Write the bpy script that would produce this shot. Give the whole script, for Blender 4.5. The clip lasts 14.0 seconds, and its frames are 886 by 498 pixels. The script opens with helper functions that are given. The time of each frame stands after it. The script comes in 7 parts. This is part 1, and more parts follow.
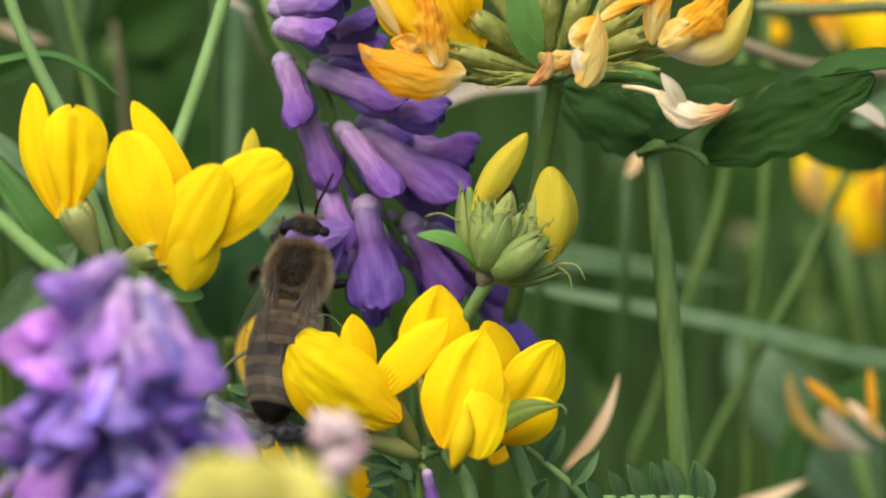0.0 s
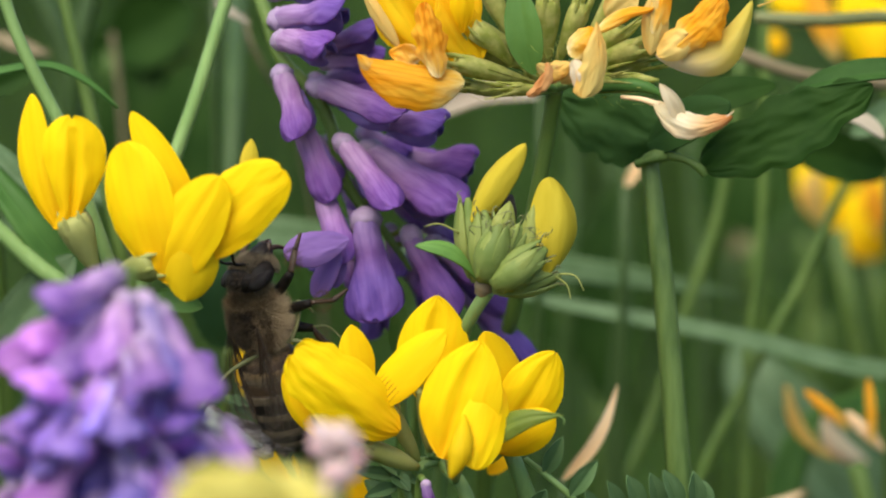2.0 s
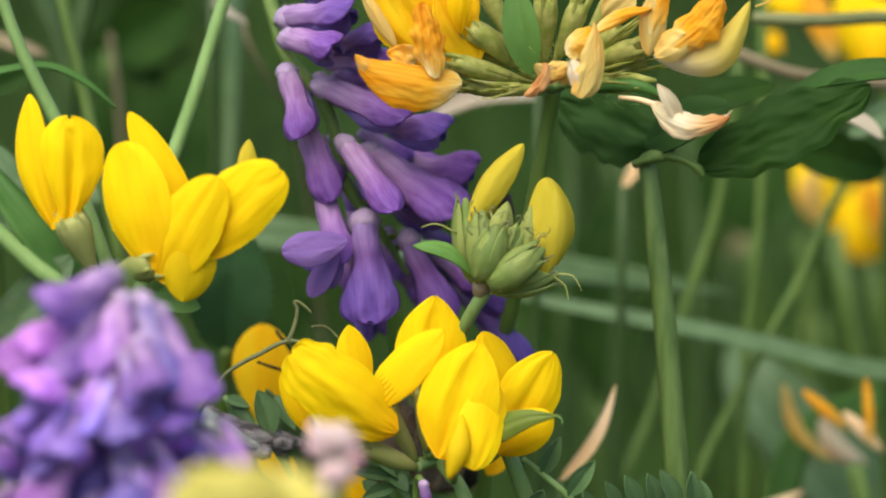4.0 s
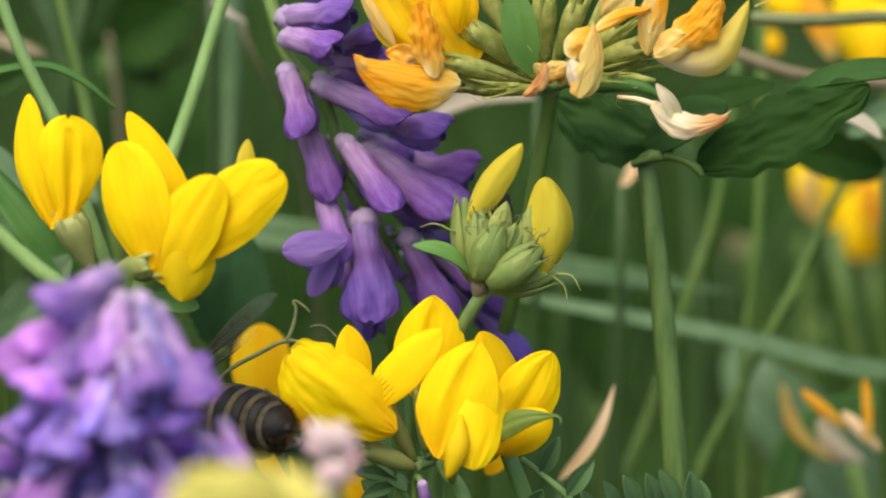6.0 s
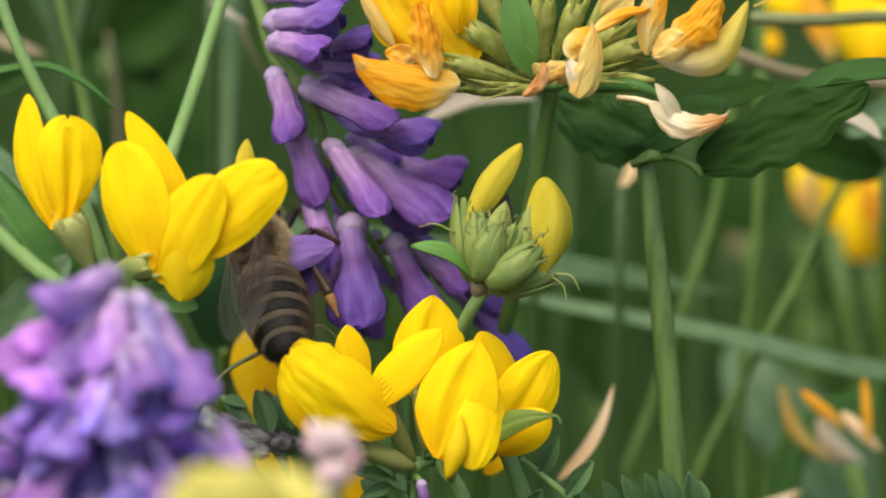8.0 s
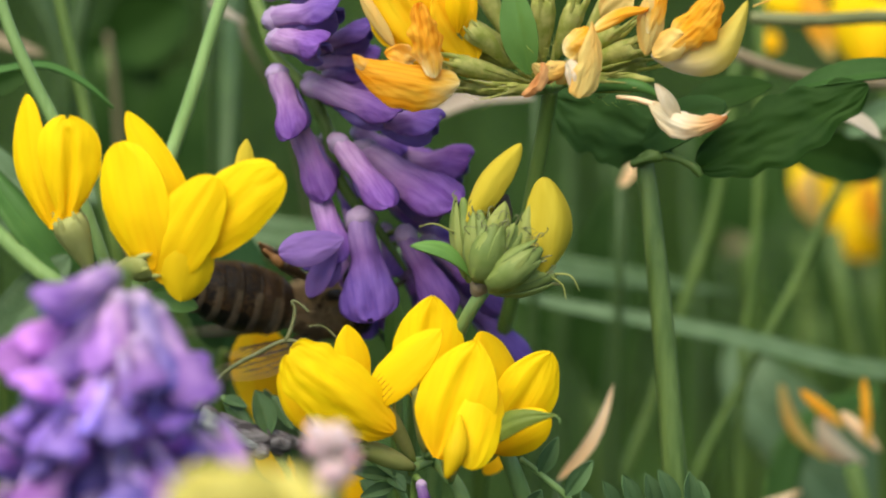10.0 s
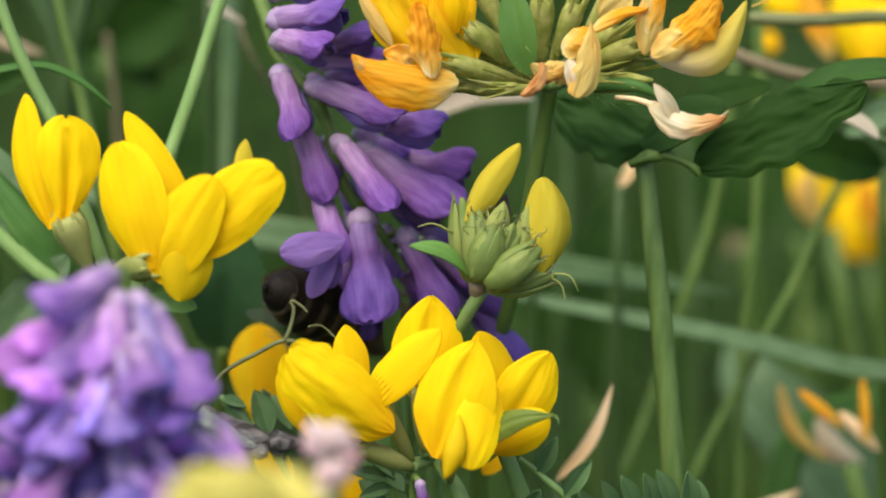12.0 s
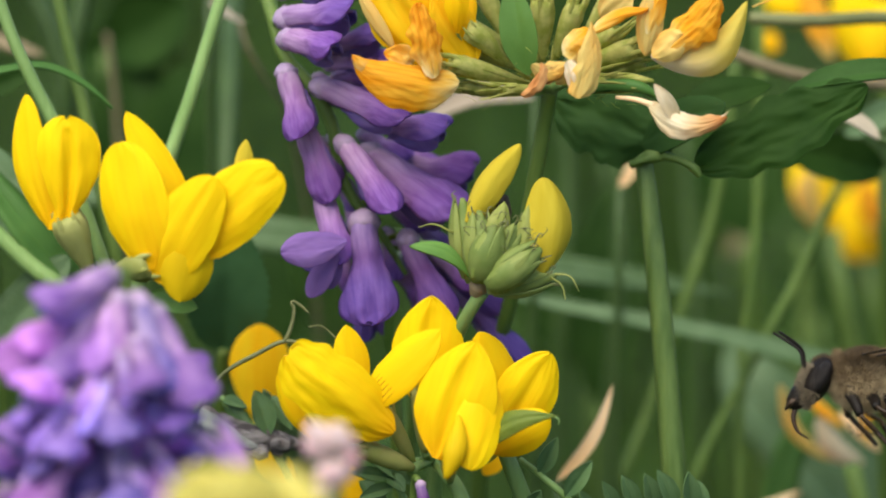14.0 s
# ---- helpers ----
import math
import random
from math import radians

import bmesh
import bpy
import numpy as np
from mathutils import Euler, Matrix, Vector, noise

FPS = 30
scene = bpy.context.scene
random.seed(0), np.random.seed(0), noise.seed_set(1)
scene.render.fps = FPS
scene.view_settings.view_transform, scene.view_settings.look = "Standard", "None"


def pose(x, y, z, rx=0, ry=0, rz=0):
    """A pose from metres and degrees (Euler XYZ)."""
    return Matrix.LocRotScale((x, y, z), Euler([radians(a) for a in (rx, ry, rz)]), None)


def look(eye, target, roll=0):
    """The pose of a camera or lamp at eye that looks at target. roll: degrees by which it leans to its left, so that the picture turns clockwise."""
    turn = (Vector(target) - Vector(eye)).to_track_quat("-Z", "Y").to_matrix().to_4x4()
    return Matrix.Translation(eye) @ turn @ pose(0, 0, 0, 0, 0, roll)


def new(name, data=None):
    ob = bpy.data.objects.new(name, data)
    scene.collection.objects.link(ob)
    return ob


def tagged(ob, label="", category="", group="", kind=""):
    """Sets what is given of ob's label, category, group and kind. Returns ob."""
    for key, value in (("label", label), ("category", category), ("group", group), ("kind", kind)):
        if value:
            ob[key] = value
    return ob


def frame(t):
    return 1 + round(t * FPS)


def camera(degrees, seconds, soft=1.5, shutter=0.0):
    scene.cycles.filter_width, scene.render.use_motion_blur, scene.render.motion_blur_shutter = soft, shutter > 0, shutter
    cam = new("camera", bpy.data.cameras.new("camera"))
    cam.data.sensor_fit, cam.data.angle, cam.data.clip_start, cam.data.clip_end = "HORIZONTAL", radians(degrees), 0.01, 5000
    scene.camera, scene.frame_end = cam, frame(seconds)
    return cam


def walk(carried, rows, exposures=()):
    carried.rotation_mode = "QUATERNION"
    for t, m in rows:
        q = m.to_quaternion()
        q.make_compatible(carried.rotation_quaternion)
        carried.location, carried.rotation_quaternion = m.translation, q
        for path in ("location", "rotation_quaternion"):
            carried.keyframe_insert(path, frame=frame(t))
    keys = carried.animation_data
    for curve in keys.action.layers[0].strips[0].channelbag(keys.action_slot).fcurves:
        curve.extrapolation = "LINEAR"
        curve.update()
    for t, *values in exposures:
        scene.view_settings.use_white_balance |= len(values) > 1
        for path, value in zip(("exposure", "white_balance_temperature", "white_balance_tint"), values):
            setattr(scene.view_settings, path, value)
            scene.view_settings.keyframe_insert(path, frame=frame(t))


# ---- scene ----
# Camera: a long lens close to a meadow flower bed, panned by a hair's width.
EYE = (0, -0.245, 0.272)
cam = camera(12, 14.0, soft=2.0)
cam.data.dof.use_dof = True
cam.data.dof.focus_distance = 0.2505
cam.data.dof.aperture_fstop = 27
walk(cam, [
    (0.0, look(EYE, (-0.000269, -0.000130, 0.219389))), (0.5, look(EYE, (-0.000463, -0.000130, 0.219389))), (0.8, look(EYE, (-0.000420, -0.000112, 0.219474))), (1.0, look(EYE, (-0.000359, -0.000086, 0.219596))), (1.3, look(EYE, (-0.000269, -0.000035, 0.219836))), (1.5, look(EYE, (-0.000212, -0.000013, 0.219941))), (2.0, look(EYE, (-0.000188, 0.000000, 0.220000))), (2.5, look(EYE, (-0.000121, 0.000018, 0.220085))), (3.0, look(EYE, (-0.000121, 0.000010, 0.220049))),
    (4.2, look(EYE, (-0.000034, 0.000003, 0.220013))), (5.5, look(EYE, (0.000034, 0.000000, 0.220000))), (6.5, look(EYE, (0.000000, 0.000000, 0.220000))), (7.0, look(EYE, (0.000050, 0.000000, 0.220000))), (8.0, look(EYE, (0.000060, 0.000000, 0.220000))), (10.5, look(EYE, (0.000104, 0.000000, 0.220000))), (11.5, look(EYE, (0.000148, 0.000000, 0.220000))), (13.0, look(EYE, (0.000154, 0.000000, 0.220000))), (14.0, look(EYE, (0.000124, 0.000006, 0.220026)))])

# ---- light: bright overcast ----
world = bpy.data.worlds.new("sky")
scene.world = world
world.use_nodes = True
sky = world.node_tree.nodes.new("ShaderNodeTexSky")
sky.sky_type, sky.sun_disc = "NISHITA", False
sky.sun_elevation, sky.sun_rotation = radians(58), radians(200)
world.node_tree.links.new(sky.outputs["Color"], world.node_tree.nodes["Background"].inputs["Color"])
world.node_tree.nodes["Background"].inputs["Strength"].default_value = 0.1
sun = new("sun", bpy.data.lights.new("sun", "SUN"))
sun.data.energy, sun.data.angle, sun.data.color = 2.6, radians(60), (1.0, 0.92, 0.76)
sun.matrix_world = look((-0.25, -0.45, 0.95), (0, 0, 0.1))
scene.view_settings.exposure = 1.01

MM = 0.001


# ---- materials ----
def surface(name, colour, other, scale=1.0, stretch=(1, 1, 1), rough=0.55, through_light=0.0, bump=0.15, spread=0.12, gloss=0.3, fine=6.0, bias=0.5, sheen=0.0, island=False, hue=0.0):
    """A grained surface: two colours mixed by coarse noise, fine relief, and a small shift from piece to piece. Scales are per millimetre."""
    m = bpy.data.materials.new(name)
    m.use_nodes = True
    n, l = m.node_tree.nodes, m.node_tree.links
    bsdf, out = n["Principled BSDF"], n["Material Output"]
    co, mp = n.new("ShaderNodeTexCoord"), n.new("ShaderNodeMapping")
    mp.inputs["Scale"].default_value = [1000 * scale * s for s in stretch]
    l.new(co.outputs["Object"], mp.inputs["Vector"])
    noi = n.new("ShaderNodeTexNoise")
    noi.inputs["Scale"].default_value, noi.inputs["Detail"].default_value = 1.0, 4.0
    l.new(mp.outputs["Vector"], noi.inputs["Vector"])
    ramp = n.new("ShaderNodeValToRGB")
    ramp.color_ramp.elements[0].position, ramp.color_ramp.elements[1].position = bias - 0.18, bias + 0.18
    ramp.color_ramp.elements[0].color, ramp.color_ramp.elements[1].color = (*colour, 1), (*other, 1)
    l.new(noi.outputs["Fac"], ramp.inputs["Fac"])
    info, hsv, sub = n.new("ShaderNodeObjectInfo"), n.new("ShaderNodeHueSaturation"), n.new("ShaderNodeMapRange")
    sub.inputs["To Min"].default_value, sub.inputs["To Max"].default_value = 1 - spread, 1 + spread
    geo = n.new("ShaderNodeNewGeometry")
    l.new(geo.outputs["Random Per Island"] if island else info.outputs["Random"], sub.inputs["Value"])
    l.new(sub.outputs["Result"], hsv.inputs["Value"])
    if hue:
        swing, scr = n.new("ShaderNodeMapRange"), n.new("ShaderNodeMath")
        scr.operation, scr.inputs[1].default_value = "MULTIPLY", 7.31
        frac = n.new("ShaderNodeMath")
        frac.operation = "FRACT"
        l.new(info.outputs["Random"], scr.inputs[0])
        l.new(scr.outputs[0], frac.inputs[0])
        l.new(frac.outputs[0], swing.inputs["Value"])
        swing.inputs["To Min"].default_value, swing.inputs["To Max"].default_value = 0.5 - hue, 0.5 + hue
        l.new(swing.outputs["Result"], hsv.inputs["Hue"])
    l.new(ramp.outputs["Color"], hsv.inputs["Color"])
    l.new(hsv.outputs["Color"], bsdf.inputs["Base Color"])
    bsdf.inputs["Roughness"].default_value = rough
    bsdf.inputs["Specular IOR Level"].default_value = gloss
    bsdf.inputs["Sheen Weight"].default_value = sheen
    fin, bmp = n.new("ShaderNodeTexNoise"), n.new("ShaderNodeBump")
    fin.inputs["Scale"].default_value, fin.inputs["Detail"].default_value = fine, 3.0
    l.new(mp.outputs["Vector"], fin.inputs["Vector"])
    bmp.inputs["Strength"].default_value, bmp.inputs["Distance"].default_value = bump, 0.0003
    l.new(fin.outputs["Fac"], bmp.inputs["Height"])
    l.new(bmp.outputs["Normal"], bsdf.inputs["Normal"])
    if through_light:
        tr, mix = n.new("ShaderNodeBsdfTranslucent"), n.new("ShaderNodeMixShader")
        l.new(hsv.outputs["Color"], tr.inputs["Color"])
        mix.inputs["Fac"].default_value = through_light
        l.new(bsdf.outputs["BSDF"], mix.inputs[1])
        l.new(tr.outputs["BSDF"], mix.inputs[2])
        l.new(mix.outputs["Shader"], out.inputs["Surface"])
    return m


def graded(m, axis, stops):
    """Lays a real colour gradient of the organ (claw to tip) over the grain of m, along a local axis in millimetres."""
    n, l = m.node_tree.nodes, m.node_tree.links
    co, sep, ramp, mix = n.new("ShaderNodeTexCoord"), n.new("ShaderNodeSeparateXYZ"), n.new("ShaderNodeValToRGB"), n.new("ShaderNodeMix")
    rng = n.new("ShaderNodeMapRange")
    rng.inputs["From Max"].default_value = stops[-1][0] * MM
    l.new(co.outputs["Object"], sep.inputs["Vector"])
    l.new(sep.outputs[axis], rng.inputs["Value"])
    l.new(rng.outputs["Result"], ramp.inputs["Fac"])
    el = ramp.color_ramp.elements
    for i, (at, c) in enumerate(stops):
        e = el[i] if i < 2 else el.new(1.0)
        e.position, e.color = at / stops[-1][0], (*c, 1)
    mix.data_type, mix.blend_type = "RGBA", "MULTIPLY"
    mix.inputs["Factor"].default_value = 1.0
    grain = [k for k in l if k.to_node.bl_idname == "ShaderNodeHueSaturation" and k.to_socket.name == "Color"][0]
    src, dst = grain.from_socket, grain.to_socket
    l.remove(grain)
    l.new(src, mix.inputs["A"])
    l.new(ramp.outputs["Color"], mix.inputs["B"])
    l.new(mix.outputs["Result"], dst)
    return m


def veined(m, colour, start, end, pitch, strength=0.8, half=0.9):
    """Fine dark honey-guide lines on a petal between two distances from its claw, in millimetres."""
    n, l = m.node_tree.nodes, m.node_tree.links
    co, sep, wave, mp = n.new("ShaderNodeTexCoord"), n.new("ShaderNodeSeparateXYZ"), n.new("ShaderNodeTexWave"), n.new("ShaderNodeMapping")
    l.new(co.outputs["Object"], sep.inputs["Vector"])
    mp.inputs["Scale"].default_value = (1000 / pitch, 1000 * 0.06 / pitch, 0)
    l.new(co.outputs["Object"], mp.inputs["Vector"])
    l.new(mp.outputs["Vector"], wave.inputs["Vector"])
    wave.inputs["Scale"].default_value, wave.inputs["Distortion"].default_value, wave.inputs["Detail Scale"].default_value = 0.314, 1.0, 0.6
    ramp = n.new("ShaderNodeValToRGB")
    ramp.color_ramp.elements[0].position, ramp.color_ramp.elements[1].position = 0.78, 0.98
    l.new(wave.outputs["Fac"], ramp.inputs["Fac"])
    prev = ramp.outputs["Color"]
    for sock, lo, hi in ((sep.outputs["Y"], start, end), (sep.outputs["X"], -half, half)):
        r = n.new("ShaderNodeMapRange")
        r.interpolation_type = "SMOOTHSTEP"
        tri, sub = n.new("ShaderNodeMath"), n.new("ShaderNodeMath")
        sub.operation, tri.operation = "SUBTRACT", "ABSOLUTE"
        sub.inputs[1].default_value = (lo + hi) / 2 * MM
        l.new(sock, sub.inputs[0])
        l.new(sub.outputs[0], tri.inputs[0])
        r.inputs["From Min"].default_value, r.inputs["From Max"].default_value = (hi - lo) / 2 * MM, (hi - lo) / 3.4 * MM
        l.new(tri.outputs[0], r.inputs["Value"])
        mul = n.new("ShaderNodeMath")
        mul.operation = "MULTIPLY"
        l.new(prev, mul.inputs[0])
        l.new(r.outputs["Result"], mul.inputs[1])
        prev = mul.outputs[0]
    last = n.new("ShaderNodeMath")
    last.operation = "MULTIPLY"
    last.inputs[1].default_value = strength
    l.new(prev, last.inputs[0])
    mix = n.new("ShaderNodeMix")
    mix.data_type = "RGBA"
    l.new(last.outputs[0], mix.inputs["Factor"])
    mix.inputs["B"].default_value = (*colour, 1)
    grain = [k for k in l if k.to_node.bl_idname == "ShaderNodeHueSaturation" and k.to_socket.name == "Color"][0]
    src, dst = grain.from_socket, grain.to_socket
    l.remove(grain)
    l.new(src, mix.inputs["A"])
    l.new(mix.outputs["Result"], dst)
    return m


YELLOW = graded(veined(surface("yellow_petal", (0.95, 0.634, 0.003), (0.985, 0.74, 0.004), 0.4, (2.2, 0.22, 1), 0.6, 0.33, 0.2, 0.05, 0.12, fine=3), (0.9, 0.5, 0.002), 0.3, 9, 0.5, 0.12, 2.6), "Y", ((0, (1, 0.8, 1)), (1.6, (1, 0.93, 1)), (3.5, (1, 1, 1)), (7, (1, 1.02, 1))))
BANNER = veined(surface("yellow_banner", (0.94, 0.628, 0.003), (0.975, 0.733, 0.004), 0.4, (2.2, 0.22, 1), 0.6, 0.42, 0.2, 0.05, 0.12, fine=3), (0.3, 0.1, 0.005), 0.7, 2.6, 0.28)
GOLD = surface("golden_petal", (0.95, 0.56, 0.004), (0.98, 0.72, 0.02), 0.4, (2.2, 0.22, 1), 0.6, 0.45, 0.25, 0.05, 0.12, fine=3)
OLIVE_STEM = surface("olive_stem", (0.13, 0.14, 0.05), (0.19, 0.2, 0.08), 0.7, (0.12, 1, 1), 0.5, 0.0, 0.3, 0.1)
KEEL = surface("keel_petal", (0.76, 0.52, 0.006), (0.86, 0.62, 0.008), 0.5, (2.5, 0.35, 1), 0.6, 0.35, 0.1, 0.06, 0.12)
BUD = surface("yellow_bud", (0.56, 0.43, 0.025), (0.68, 0.55, 0.05), 0.6, (2, 0.4, 1), 0.6, 0.3, 0.1, 0.06, 0.12)
PALE_BUD = surface("pale_bud", (0.3, 0.35, 0.06), (0.43, 0.46, 0.13), 0.8, (2, 0.4, 1), 0.5, 0.25, 0.2)
ORANGE = graded(veined(surface("orange_withered_petal", (0.95, 0.43, 0.006), (0.98, 0.62, 0.06), 0.7, (2.0, 0.35, 1), 0.55, 0.5, 0.3, 0.1, 0.12, fine=4), (0.72, 0.24, 0.01), 0.8, 9, 0.3, 0.4, 1.4), "Y", ((0, (0.95, 1.5, 12)), (0.9, (0.98, 1.25, 5)), (1.9, (1, 1, 1)), (6.5, (1, 0.95, 1))))
CREAM = surface("cream_dry_petal", (0.8, 0.62, 0.2), (0.85, 0.4, 0.03), 0.4, (1.6, 0.4, 1), 0.55, 0.42, 0.25, 0.1, 0.15, bias=0.58, fine=3)
WHITE_DRY = surface("white_dry_petal", (0.8, 0.7, 0.5), (0.6, 0.27, 0.06), 0.35, (1.5, 0.5, 1), 0.55, 0.4, 0.25, 0.1, 0.15, bias=0.6, fine=3)
PAPER = surface("papery_dry_leaf", (0.56, 0.5, 0.38), (0.46, 0.37, 0.28), 0.3, (1.5, 0.5, 1), 0.6, 0.35, 0.25, 0.08, 0.15, fine=3)
BLEACHED = graded(surface("bleached_petal", (0.82, 0.74, 0.55), (0.72, 0.52, 0.28), 0.5, (2, 0.35, 1), 0.55, 0.42, 0.3, 0.05, 0.15, bias=0.56, fine=3), "Y", ((0, (0.9, 0.85, 0.7)), (2.2, (1, 1, 1)), (3.4, (0.95, 0.75, 0.5)), (4.8, (0.75, 0.35, 0.14))))
TAN = surface("tan_dry_leaf", (0.93, 0.64, 0.32), (0.95, 0.76, 0.5), 0.5, (2, 0.3, 1), 0.6, 0.3)
VIOLET = graded(veined(surface("violet_petal", (0.33, 0.175, 0.44), (0.49, 0.32, 0.6), 0.9, (2.5, 0.35, 1), 0.6, 0.35, 0.35, 0.18, 0.12, fine=3, hue=0.02), (0.16, 0.07, 0.3), 1.5, 12, 0.5, 0.18, 1.9), "Y", ((0, (1.3, 1.6, 1.08)), (3.0, (1.08, 1.12, 0.96)), (5.4, (0.95, 0.85, 0.95)), (7.8, (0.62, 0.5, 0.83)), (11, (0.48, 0.38, 0.8))))
# Deeper copy of the violet petal; the shade on low florets is in its colour.
SHADED_VIOLET = graded(veined(surface("shaded_violet_petal", (0.17, 0.095, 0.31), (0.28, 0.17, 0.42), 0.9, (2.5, 0.35, 1), 0.6, 0.35, 0.35, 0.15, 0.12, fine=3, hue=0.02), (0.1, 0.05, 0.24), 1.5, 12, 0.5, 0.18, 1.9), "Y", ((0, (1.45, 1.75, 1.2)), (2.6, (1.12, 1.15, 0.98)), (4.4, (0.75, 0.6, 0.75)), (6.8, (0.75, 0.7, 0.95)), (11, (0.62, 0.5, 0.9))))
LILAC = surface("lilac_petal", (0.46, 0.26, 0.54), (0.38, 0.18, 0.5), 0.6, (2, 0.4, 1), 0.6, 0.3, 0.15, 0.16, 0.12)
FRESH = graded(surface("fresh_violet_petal", (0.34, 0.17, 0.57), (0.74, 0.5, 0.84), 0.8, (1.4, 0.5, 1), 0.6, 0.4, 0.15, 0.34, 0.12, fine=3, hue=0.05), "Y", ((0, (1.06, 1.22, 1.0)), (2.6, (1.05, 1.08, 1.0)), (5.0, (1.0, 0.92, 1.0)), (7.5, (0.84, 0.72, 0.95)), (11, (0.7, 0.58, 0.9))))
FRESH_WING = surface("pale_lavender_wing_petal", (0.4, 0.3, 0.72), (0.56, 0.45, 0.84), 0.5, (2.0, 0.3, 1), 0.6, 0.4, 0.15, 0.3, 0.12, fine=3, hue=0.03)
VIOLET_LIP = surface("violet_petal_lip", (0.23, 0.125, 0.4), (0.32, 0.19, 0.5), 0.6, (2.0, 0.4, 1), 0.6, 0.4, 0.2, 0.12, 0.12, fine=3)
VIOLET_WING = surface("blue_violet_wing_petal", (0.17, 0.11, 0.36), (0.27, 0.19, 0.46), 0.6, (2.5, 0.25, 1), 0.6, 0.35, 0.2, 0.2, 0.12, fine=3)
PALE_KEEL = graded(surface("pale_yellow_keel", (0.8, 0.62, 0.13), (0.88, 0.73, 0.26), 0.4, (2, 0.3, 1), 0.5, 0.5, 0.15, 0.04, 0.15), "Y", ((0, (1.1, 1.2, 3.5)), (2.2, (1, 1, 1.4)), (4, (1, 1, 0.8)), (7, (0.9, 0.95, 0.5))))
FRESH_LILAC = surface("fresh_lilac_petal", (0.58, 0.38, 0.66), (0.44, 0.23, 0.57), 0.6, (2, 0.4, 1), 0.6, 0.35, 0.15, 0.3, 0.12)
CALYX_MAUVE = surface("mauve_calyx", (0.46, 0.33, 0.52), (0.3, 0.22, 0.33), 0.9, (1, 0.5, 1), 0.6, 0.15, 0.3)
PINK = surface("pink_bud", (0.8, 0.43, 0.5), (0.87, 0.76, 0.7), 0.5, (1, 1, 1), 0.6, 0.35)
STEM = surface("green_stem", (0.07, 0.125, 0.02), (0.115, 0.18, 0.035), 0.7, (1, 1, 0.12), 0.5, 0.0, 0.3, 0.1)
STEM_PALE = surface("pale_green_stem", (0.16, 0.27, 0.075), (0.22, 0.34, 0.11), 0.7, (1, 1, 0.12), 0.45, 0.0, 0.3, 0.1)
BROWN_STEM = surface("brown_dry_stem", (0.17, 0.14, 0.07), (0.22, 0.17, 0.1), 0.5, (1, 1, 0.12), 0.7)
RIBBED = surface("ribbed_stem", (0.055, 0.105, 0.02), (0.12, 0.185, 0.045), 1.3, (1, 1, 0.06), 0.45, 0.0, 0.4, 0.05)
# Green stem at about half brightness: shade among the growth put into the colour.
STEM_SHADED = surface("shaded_green_stem", (0.036, 0.07, 0.015), (0.056, 0.1, 0.027), 0.7, (1, 1, 0.12), 0.5, 0.0, 0.3, 0.1)
BUD_CALYX = surface("bud_calyx", (0.14, 0.21, 0.04), (0.27, 0.33, 0.09), 0.6, (1, 1, 1), 0.55, 0.25, 0.1)
BUD_SEPAL = surface("yellowish_sepal", (0.19, 0.27, 0.05), (0.33, 0.38, 0.1), 0.7, (1, 0.5, 1), 0.55, 0.3, 0.1, 0.12)
CALYX = surface("green_calyx", (0.34, 0.37, 0.085), (0.47, 0.48, 0.16), 0.5, (1, 1, 1), 0.6, 0.35, 0.05, 0.08)
FADED_CALYX = surface("pale_downy_calyx", (0.36, 0.4, 0.08), (0.62, 0.6, 0.2), 1.4, (1, 1, 1), 0.75, 0.45, 0.1, 0.16, 0.1, fine=5)
RUST = surface("rusty_shrivelled_petal", (0.5, 0.19, 0.05), (0.85, 0.5, 0.2), 0.8, (1.5, 0.6, 1), 0.6, 0.35, 0.3, 0.05, 0.12, fine=4)
LEAF_CLOVER = surface("clover_leaf", (0.022, 0.062, 0.012), (0.05, 0.115, 0.025), 0.3, (1, 1, 1), 0.6, 0.22, 0.15, 0.1, 0.1, fine=4)
LEAF = surface("green_leaf", (0.06, 0.15, 0.03), (0.09, 0.2, 0.045), 0.35, (1, 1, 1), 0.42, 0.2, 0.12, 0.12, 0.15, fine=4)
LEAF_BRIGHT = surface("bright_green_leaf", (0.1, 0.22, 0.04), (0.14, 0.28, 0.06), 0.4, (1, 1, 1), 0.42, 0.25, 0.08, 0.12)
BRACT = surface("olive_bract", (0.11, 0.17, 0.02), (0.2, 0.25, 0.04), 0.5, (1, 1, 1), 0.45, 0.3, 0.2, 0.1)
HERB = surface("toothed_herb_leaf", (0.028, 0.08, 0.028), (0.045, 0.11, 0.042), 0.3, (1, 1, 1), 0.55, 0.15, 0.12, 0.1, 0.1, fine=4)
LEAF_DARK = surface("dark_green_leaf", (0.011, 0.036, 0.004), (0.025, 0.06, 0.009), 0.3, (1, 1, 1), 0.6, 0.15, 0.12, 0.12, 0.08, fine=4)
SPRIG = surface("vetch_leaflet", (0.08, 0.16, 0.055), (0.13, 0.22, 0.09), 0.7, (2, 0.5, 1), 0.5, 0.22, 0.25, 0.12)
LEAF_GREY = surface("grey_green_leaf", (0.085, 0.155, 0.06), (0.13, 0.21, 0.095), 0.6, (1, 1, 1), 0.55, 0.2, 0.3, 0.12)
LEAF_FAR = surface("herb_leaf", (0.011, 0.04, 0.005), (0.06, 0.13, 0.02), 0.05, (1, 1, 1), 0.5, 0.2, 0.1, 0.7, island=True)
GRASS = surface("meadow_grass", (0.015, 0.05, 0.005), (0.085, 0.16, 0.022), 0.03, (1, 1, 1), 0.5, 0.2, 0.1, 0.6, island=True)
